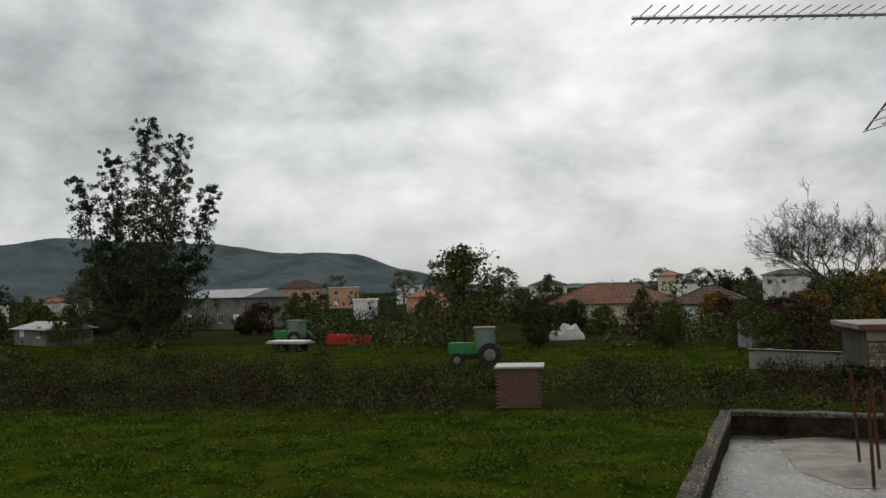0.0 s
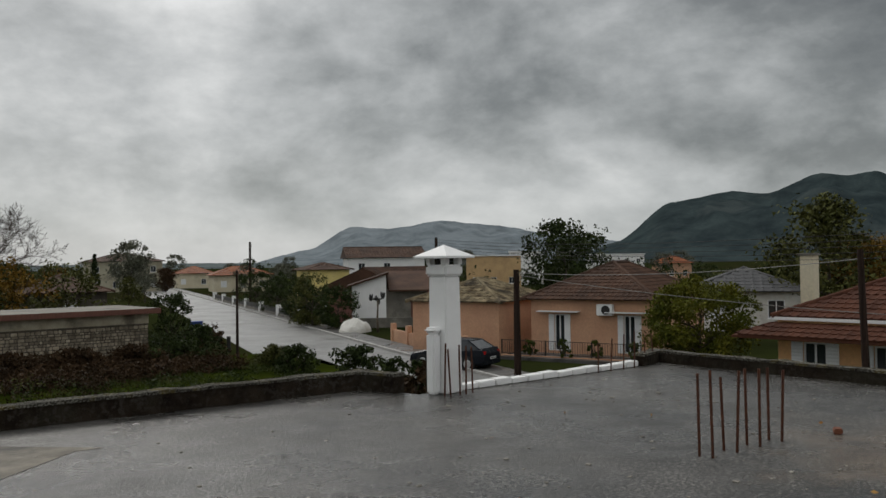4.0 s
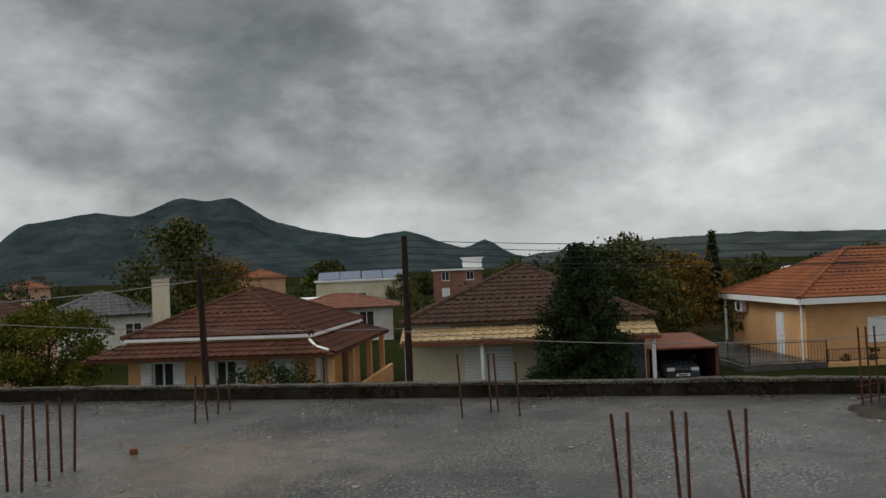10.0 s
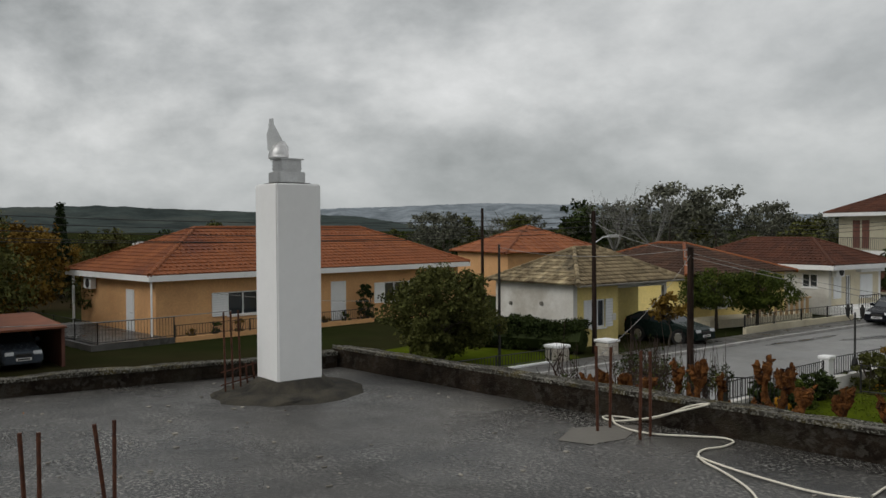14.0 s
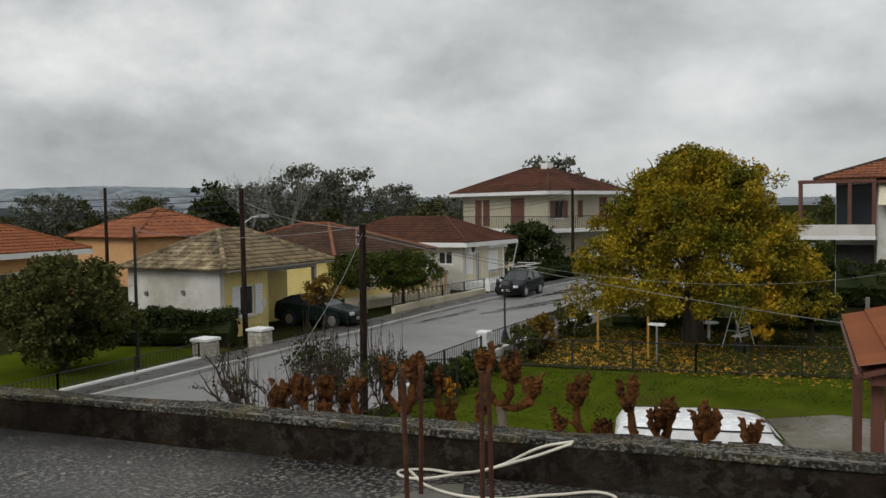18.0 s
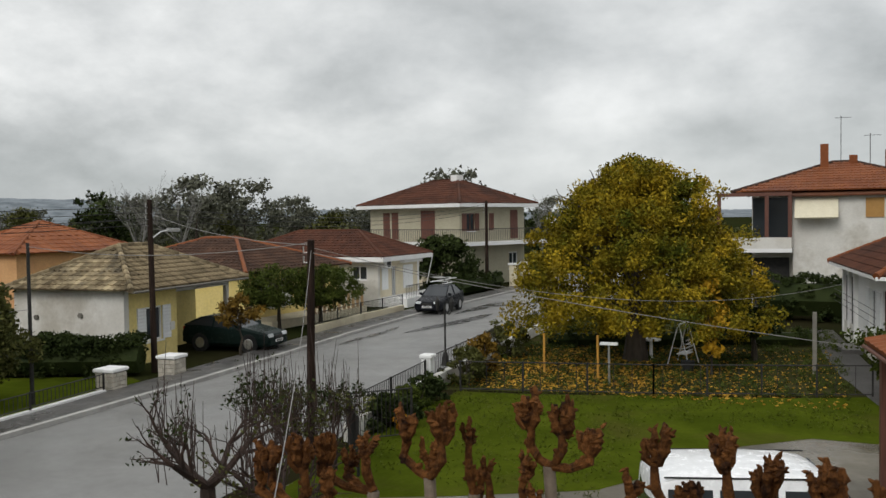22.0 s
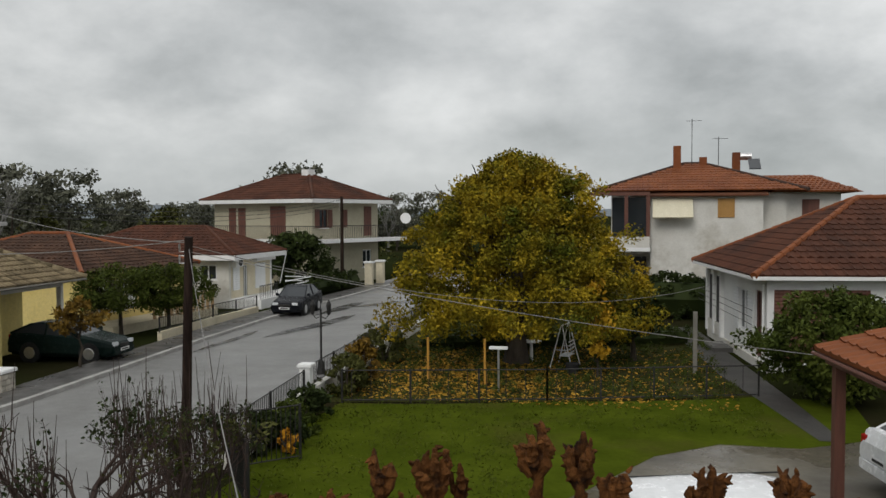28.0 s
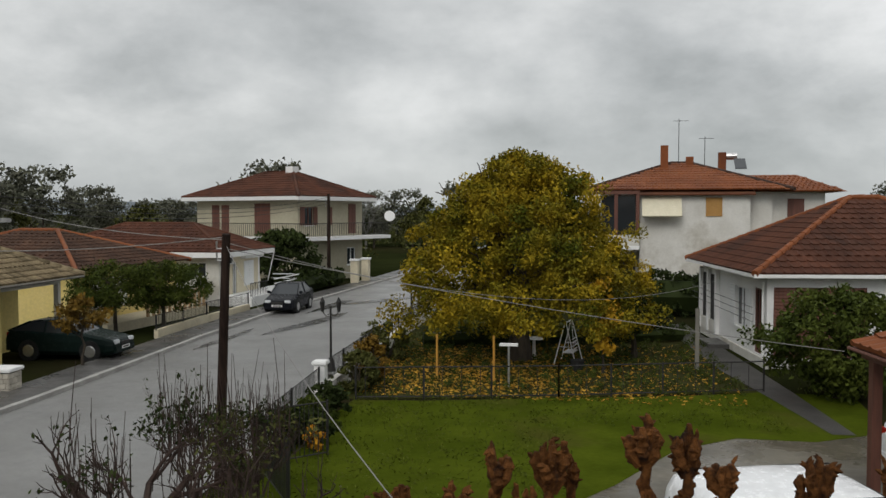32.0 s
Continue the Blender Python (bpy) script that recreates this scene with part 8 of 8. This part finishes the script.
part("porch_door", boxed((4.0, 0.55, 0.1, 4.9, 0.59, 2.2)), BROWNWOOD, wing)
part("porch_roof", prism([(-0.4, 2.75), (-0.4, 2.87), (4.2, 4.35), (4.2, 4.2)], "x", 2.21, 5.8), TILE_BROWN, wing)
part("low_wall", boxed((-0.9, -1.6, 0, 5.6, -1.45, 0.75)), GREYWALL, wing)
pollard(*far(38.1, 62, (-1.0, 1.9)), 2.9, 66, ((0.4, 0, 0, 1.3), (-0.1, 0, 0.2, 1.2), (-0.45, 0, 0.1, 1.3), (0.2, 0.2, 0.5, 1.0)), bark=IRON, fork=0.5)
# low woods and scrub that fill the gardens and the plain
wd = random.Random(77)


def scrub(name, label, n, az0, az1, d0, d1, h, per, size, material, origin=(-1.4, 1.7), keep=0.0):
    cen = []
    while len(cen) < n:
        az, d = wd.uniform(az0, az1), d0 + (d1 - d0) * math.sqrt(wd.random())
        x, y = far(az, d, origin)
        if any(abs((x - a) * (q - b) - (y - b) * (c - a)) / math.hypot(c - a, q - b) < 8.6 and min(b, q) - 5 < y < max(b, q) + 5 for (a, b), (c, q) in zip(KERBLINE, KERBLINE[1:])):
            continue
        if name.startswith("garden") and -28.6 < az < -22.4 and d < 127:
            continue
        g = noise.noise(Vector((x / 11, y / 11, 2.7 + keep)))
        if g < keep:
            continue
        top = h * (0.55 + 0.9 * max(0, g)) * wd.uniform(0.6, 1.1)
        for z in ((0.3, 0.75) if h > 1.6 else (0.5,)):
            cen.append((x + wd.uniform(-0.6, 0.6), y, top * z, 0.3 * h + 0.3))
    tagged(leaves(name, cen, per, 1.0, size, material, 78 + n, None, aspect=0.6, tri=True), label, "greenery", kind="stuff")


scrub("garden_scrub", "dark bushes and hedges among the village gardens", 2200, -46, 13, 66, 150, 2.9, 24, 0.16, G_DARK)
scrub("garden_thicket", "brown and olive thickets among the gardens", 1500, -46, 13, 62, 140, 2.4, 22, 0.15, G_OLIVE, keep=0.05)
scrub("far_hazed_woods", "low dark woods round the village", 2000, -48, 60, 140, 340, 6.2, 12, 0.42, G_DARK)
scrub("far_grove", "low dark groves beyond the eastern houses", 1500, 52, 130, 78, 330, 2.8, 12, 0.34, G_DARK, keep=-0.1)
scrub("far_orchard", "olive and russet orchards in the plain", 700, 52, 130, 78, 300, 2.6, 12, 0.3, G_OLIVE, keep=0.05)
scrub("south_hazed_woods", "hazy woods beyond the southern houses", 1300, 120, 200, 85, 210, 3.4, 14, 0.3, G_OLIVE, (4, -1), keep=-0.1)
# brambles and weeds between the fields
bw = random.Random(50)
for nm, lab, mt, n, hh in (("brambles", "tangled brown brambles between the fields", leaf_mat("dark_bramble", (0.012, 0.008, 0.004), (0.038, 0.023, 0.011)), 1500, 1.0), ("weeds", "dark green weeds among the brambles", G_DARK, 800, 0.8), ("nettles", "olive weeds along the field edge", G_OLIVE, 420, 0.7)):
    cen = []
    while len(cen) < n:
        px, py = bw.uniform(-75, 12), bw.uniform(33.5, 63)
        d = noise.noise(Vector((px / 9, py / 4, 0.3 + len(nm))))
        if abs(px + 5.6) < 2.6 and py < 39:
            continue
        if d > (-0.12 if py < 46 else 0.12) and not (py > 50 and px > -22):
            cen.append((px, py, hh * bw.uniform(0.15, 0.9), 0.6))
    tagged(leaves(nm, cen, 60, 0.5, 0.065, mt, 51 + n, None, aspect=0.45, tri=True), lab, "weeds", kind="stuff")
cen = [(bw.uniform(-45, 14), bw.uniform(13.5, 35), 0.05, 0.45) for _ in range(3600)]
cen = [c for c in cen if not (-2 < c[0] < 12.5 and c[1] < 14)]
tagged(leaves("field_grass", cen, 30, 0.45, 0.06, leaf_mat("field_blade", (0.026, 0.044, 0.004), (0.066, 0.09, 0.008)), 55, None, aspect=0.4, tri=True), "tufts of lush green grass and weeds", "grass", kind="stuff")
cen = [(bw.uniform(-60, 6), bw.uniform(44, 74), 0.1, 0.4) for _ in range(1500)]
tagged(leaves("yard_grass", cen, 22, 0.4, 0.08, MATS["field_blade"], 56, None, aspect=0.4, tri=True), "tufts of grass in the far yard", "grass", kind="stuff")
cen = [(bw.uniform(11, 21), bw.uniform(14.5, 46), 0.1, 0.3) for _ in range(900)]
tagged(leaves("verge_grass", cen, 18, 0.3, 0.1, G_DARK, 57, None, aspect=0.22), "tufts of grass on the verge", "grass", kind="stuff")


def brick_hut():
    h = thing("brick_pillar", "squat brick structure with a pale slab top", "brick structure", -6.0, 37.6, 0, 4)
    bmat = mat("weathered_brick", (0.10, 0.05, 0.033), (0.17, 0.09, 0.06), 5, 0.9, vary=0.35, bump=0.4)
    core = part("core", boxed((-0.88, -0.78, 0, 0.88, 0.78, 1.62)), MORTAR, h)
    bmesh_ = mesh_of("brick", boxed((-0.112, -0.05, -0.033, 0.112, 0.05, 0.033)), bmat)
    for row in range(21):
        for k in range(8):
            off = 0.12 if row % 2 else 0.0
            x = -0.8 + 0.235 * k + off - 0.06
            if abs(x) < 0.88:
                part("brick", bmesh_, bmat, core, at=pose(x, -0.765, 0.04 + 0.077 * row))
    part("slab", boxed((-1.02, -0.92, 1.62, 1.02, 0.92, 1.71), bev=0.02), KERB, h)


brick_hut()
GREENPAINT = mat("green_machine_paint", (0.02, 0.16, 0.035), (0.03, 0.2, 0.05), 1.5, 0.45)
REDPAINT = mat("red_machine_paint", (0.4, 0.03, 0.02), (0.5, 0.05, 0.03), 1.5, 0.5)


def tractor(x, y, rz):
    t = thing("tractor", "green farm tractor with a glazed cab", "tractor", x, y, 0, rz)
    part("bonnet", boxed((-1.9, -0.35, 0.75, -0.2, 0.35, 1.5), bev=0.08), GREENPAINT, t)
    part("grille", boxed((-1.94, -0.28, 0.8, -1.9, 0.28, 1.4)), IRON, t)
    part("chassis", boxed((-1.7, -0.25, 0.45, 1.0, 0.25, 0.76)), IRON, t)
    cab = part("cab_floor", boxed((-0.2, -0.7, 0.8, 1.1, 0.7, 1.15), bev=0.03), GREENPAINT, t)
    # pale grey colour stands in for light seen through the cab
    part("cab_glass", boxed((-0.15, -0.65, 1.15, 1.05, 0.65, 2.35)), mat("pale_lit_cab_glass", (0.12, 0.14, 0.13), (0.2, 0.22, 0.21), 1.5, 0.3), t)
    for px in (-0.16, 1.06):
        for py in (-0.66, 0.66):
            part("cab_post", boxed((px - 0.05, py - 0.05, 1.15, px + 0.05, py + 0.05, 2.36)), GREENPAINT, cab)
    part("cab_roof", boxed((-0.3, -0.72, 2.36, 1.15, 0.72, 2.48), bev=0.05), GREYWALL, t)
    part("exhaust", tubed([(-0.9, 0.2, 1.5), (-0.9, 0.2, 2.4)], 0.04, 8), IRON, t)
    for px, r, w in ((0.75, 0.75, 0.42), (-1.35, 0.45, 0.28)):
        for s in (-1, 1):
            wh = part("wheel", tubed([(px, s * 0.62, r), (px, s * (0.62 + w), r)], r, 20), RUBBER, t)
            part("rim", tubed([(px, s * (0.625 + w), r), (px, s * (0.64 + w), r)], [r * 0.5, r * 0.4], 14), GREYWALL, wh)


tractor(*far(-9.9, 55), 8)
tractor(*far(-22.1, 80), -10)
rake = thing("hay_rake", "red farm implement on the grass", "farm implement", *far(-18.4, 80), 0, -12)
part("frame", boxed((-2.2, -0.12, 0.7, 2.2, 0.12, 0.95)), REDPAINT, rake)
for k in range(7):
    part("tine_wheel", tubed([(-2 + 0.65 * k, -0.1, 0.55), (-2 + 0.65 * k, 0.0, 0.55)], 0.5, 12), REDPAINT, rake)
trl = thing("trailer", "flat farm trailer with pale load", "trailer", *far(-22.3, 74), 0, -15)
part("bed", boxed((-1.9, -0.9, 0.7, 1.9, 0.9, 0.85)), TINGREY, trl)
part("load", boxed((-1.8, -0.8, 0.85, 1.7, 0.8, 0.95), bev=0.04), DIRTYWHITE, trl)
for px in (-0.9, 0.9):
    for s in (-1, 1):
        part("wheel", tubed([(px, s * 0.72, 0.35), (px, s * 0.9, 0.35)], 0.35, 14), RUBBER, trl)
msh = thing("shed", "small tin shed with a rusty orange roof", "shed", *far(8.6, 69), 0, -15)
part("body", boxed((-1.9, -1.5, 0, 1.9, 1.5, 2.0)), TINGREY, msh)
part("door", boxed((-0.9, -1.55, 0, 0.1, -1.503, 1.8)), GREYWALL, msh)
part("roof", prism([(-2.2, 1.95), (-2.2, 2.03), (2.2, 3.0), (2.2, 2.92)], "y", -1.8, 1.8), RUSTROOF, msh)
blk = thing("block_wall", "low grey concrete block enclosure", "wall", 7.7, 51.2, 0, -34)
part("front", boxed((-2.9, -0.1, 0, 2.9, 0.1, 1.05)), GREYWALL, blk)
part("side", boxed((-2.9, 0.101, 0, -2.7, 2.6, 1.0)), GREYWALL, blk)
part("coping", boxed((-3.0, -0.16, 1.05, 3.0, 0.16, 1.13)), IRON, blk)
gh = thing("covered_heap", "heap under a pale plastic sheet in the garden", "heap", *far(-3.9, 80), 0, 15)
pb = bmesh.new()
bmesh.ops.create_icosphere(pb, subdivisions=3, radius=1.0)
for v in pb.verts:
    v.co = Vector((v.co.x * 1.7, v.co.y * 0.9, max(0, v.co.z) * (1.3 + 0.8 * noise.noise(v.co * 1.9))))
part("sheet", pb, mat("milky_plastic", (0.36, 0.37, 0.33), (0.5, 0.52, 0.48), 1, 0.6), gh)
bn = thing("wheelie_bin", "blue wheeled rubbish bin by the road", "bin", 26.0, 56.5, 0, -10)
part("body", tubed([(0, 0, 0.05), (0, 0, 1.1)], [0.4, 0.52], 4), mat("bin_blue", (0.02, 0.05, 0.2), None, 3, 0.5), bn)
part("lid", boxed((-0.42, -0.42, 1.1, 0.42, 0.45, 1.2), bev=0.04), MATS["bin_blue"], bn)
tp = thing("covered_heap", "heap under a crumpled white sheet", "heap", 36.2, 52.0, 0, 20)
hb = bmesh.new()
bmesh.ops.create_icosphere(hb, subdivisions=3, radius=1.0)
for v in hb.verts:
    v.co = Vector((v.co.x * 1.7, v.co.y * 0.9, max(0, v.co.z) * (0.95 + 0.35 * noise.noise(v.co * 2.5))))
part("sheet", hb, DIRTYWHITE, tp)
# low wall with piers along the north street
for k in range(2, 9):
    q = thing("wall_pier", "white pier of the street-side wall", "pier", 33.0 + 3.3 * k, 46.6 + 8.9 * k, 0, 20, "street wall piers")
    part("shaft", boxed((-0.2, -0.2, 0, 0.2, 0.2, 1.15)), WHITE, q)
sw = thing("street_wall", "long low grey street wall between white piers", "wall", 33.0, 46.6, 0, 69.7)
part("panel", boxed((19.2, -0.1, 0, 75, 0.1, 0.35)), GREYWALL, sw)
part("railing", boxed((19.2, -0.03, 0.35, 75, 0.03, 0.85)), IRON, sw, "dark close railing")
for k, (px, py, h, r, mt) in enumerate(((37.0, 55.2, 3.3, 1.5, G_DARK), (37.2, 59.0, 4.2, 1.9, G_OLIVE), (39.3, 63.0, 3.6, 1.6, G_DARK), (41.5, 68.0, 3.8, 2.0, G_DARK), (45.0, 77.0, 3.8, 2.2, G_DARK), (49.0, 88.0, 4.2, 2.6, G_DARK))):
    tree("shaggy dark garden tree beside the street", px, py, h, r, 0.3, mt, 520 + k, 0.1, 80, 50, 0.1, "round", clump_r=0.45)
for px, py in ((23.0, 46.4), (24.5, 50.2)):
    q = thing("bollard", "dark stub post at the road edge", "post", px, py)
    part("shaft", tubed([(0, 0, 0), (0, 0, 0.9)], 0.12, 8), IRON, q)
def eucalyptus(x, y):
    """A tall eucalyptus: several stems, foliage in separate hanging clusters with gaps between."""
    rnd = random.Random(450)
    t = thing("eucalyptus_tree", "tall dark eucalyptus with several leafy stems", "tree", x, y)
    right = Vector((0.853, 0.522, 0))
    depth = Vector((-0.522, 0.853, 0))
    bm, cen = bmesh.new(), []
    for side, back, z0, top, r in ((0.8, 0.0, 2, 22.6, 1.25), (4.1, 0.6, 3, 21.0, 1.15), (-2.9, 0.5, 4, 19.2, 0.95), (-5.4, -0.5, 2.5, 16.2, 1.2), (6.9, -0.4, 3, 16.0, 1.1), (2.2, -1.5, 2, 15.5, 1.6), (-1.2, 1.6, 2, 14.5, 1.7), (0.6, -2.2, 1.5, 9.5, 2.0), (4.6, 1.4, 2, 9.0, 1.8), (-3.6, 1.6, 2, 9.5, 1.8)):
        tip = right * side + depth * back * 2 + Vector((0, 0, top))
        mid = right * side * 0.75 + depth * back * 1.4 + Vector((0, 0, top * 0.5))
        tube(bm, [right * side * 0.1, right * side * 0.4 + depth * back + Vector((0, 0, top * 0.25)), mid, tip], [0.26, 0.17, 0.12, 0.03], 6)
        z = z0
        while z < top + 0.3:
            q = z / top
            p = mid.lerp(tip, max(0.0, q * 2 - 1)) if q > 0.5 else (right * side * 0.1).lerp(mid, q * 2)
            w = r * (1.35 - 0.7 * q)
            for _ in range(7):
                cen.append((p.x + rnd.gauss(0, 0.8 * w), p.y + rnd.gauss(0, 0.8 * w), z + rnd.gauss(0, 0.3), w * rnd.uniform(0.3, 0.6)))
            z += rnd.uniform(0.35, 0.75)
    part("trunk", bm, PALEBARK, t)
    leaves("crown", cen, 36, 1.0, 0.16, G_EUC, 452, t, aspect=0.4)


G_EUC = leaf_mat("eucalyptus_leaf", (0.03, 0.04, 0.02), (0.055, 0.068, 0.03))
eucalyptus(-49.0, 79.2)

# rubble of the long outbuilding's south face, a plastered band and a thin slab with a dark edge
rub = bmesh.new()
rs = random.Random(61)
z = 0.05
while z < 2.02:
    u, sh = -3.93, rs.uniform(0.11, 0.19)
    while u < 3.85:
        sw_ = rs.uniform(0.12, 0.34)
        y0 = -2.2 - rs.uniform(0.02, 0.07)
        box(rub, u + 0.018, y0, z + rs.uniform(0.012, 0.03), min(3.94, u + sw_) - 0.018, -2.19, z + sh - rs.uniform(0.005, 0.02), bev=0.02)
        u += sw_
    z += sh
tagged(part("rubble_facing", rub, mat("rubble_piece", (0.15, 0.125, 0.09), (0.36, 0.31, 0.235), 3, 0.95, vary=0.8, bump=0.6, spec=0.1), stone_house), kind="stuff")
part("plaster_band", boxed((-3.96, -2.24, 2.12, 3.96, -2.205, 2.6)), mat("old_cream_plaster", (0.30, 0.26, 0.19), (0.40, 0.36, 0.27), 1.6, 0.9, bump=0.4, c3=(0.14, 0.12, 0.09)), stone_house, "stained cream plaster band under the slab")
# dark strip added over the front edge of the pale slab
part("slab_edge", boxed((-4.42, -2.68, 2.62, 4.42, -2.655, 2.885)), BROWNWOOD, stone_house, "dark strip along the slab edge")

hedge("tall dark shrubs before the whitewashed house", 6.2, -43.6, -4.5, -43.0, 2.3, 1.8, G_DARK, 360, 40, 45, 0.08)
# twigs and leaves get a paled grey colour in place of haze
for k, (az, d, h) in enumerate(((137.5, 92, 8.5), (140.0, 98, 9.0), (129.5, 100, 7.0), (163.5, 120, 7.5))):
    bare_tree("leafless tree among the woods, greyed for haze", *far(az, d, MIDDLE), h, 370 + k, 0.16, 3, bark=mat("haze_paled_twig", (0.13, 0.125, 0.115), (0.18, 0.175, 0.16), 2, 0.9), up=0.35, spread=0.8, forks=5, ratio=0.38, depth=3, leafy=G_HAZED)
# brambles at the foot of the stone outbuilding
cen = []
while len(cen) < 420:
    px, py = bw.uniform(6.5, 19.5), bw.uniform(38.0, 43.3)
    cen.append((px, py, bw.uniform(0.1, 1.0) * (0.45 + 0.55 * (py - 38) / 5.3), 0.4))
tagged(leaves("wall_brambles", cen, 60, 0.4, 0.09, G_BROWN, 58, None, aspect=0.35), "dark brown brambles at the foot of the outbuilding", "weeds", kind="stuff")
cen = []
while len(cen) < 300:
    px, py = bw.uniform(16, 26), bw.uniform(40, 51)
    if 22.5 + (py - 26) * 0.36 - 8.0 > px:
        cen.append((px, py, bw.uniform(0.1, 0.9), 0.35))
tagged(leaves("verge_weeds", cen, 60, 0.4, 0.08, G_DARK, 59, None, aspect=0.35), "dark weeds on the verge", "weeds", kind="stuff")
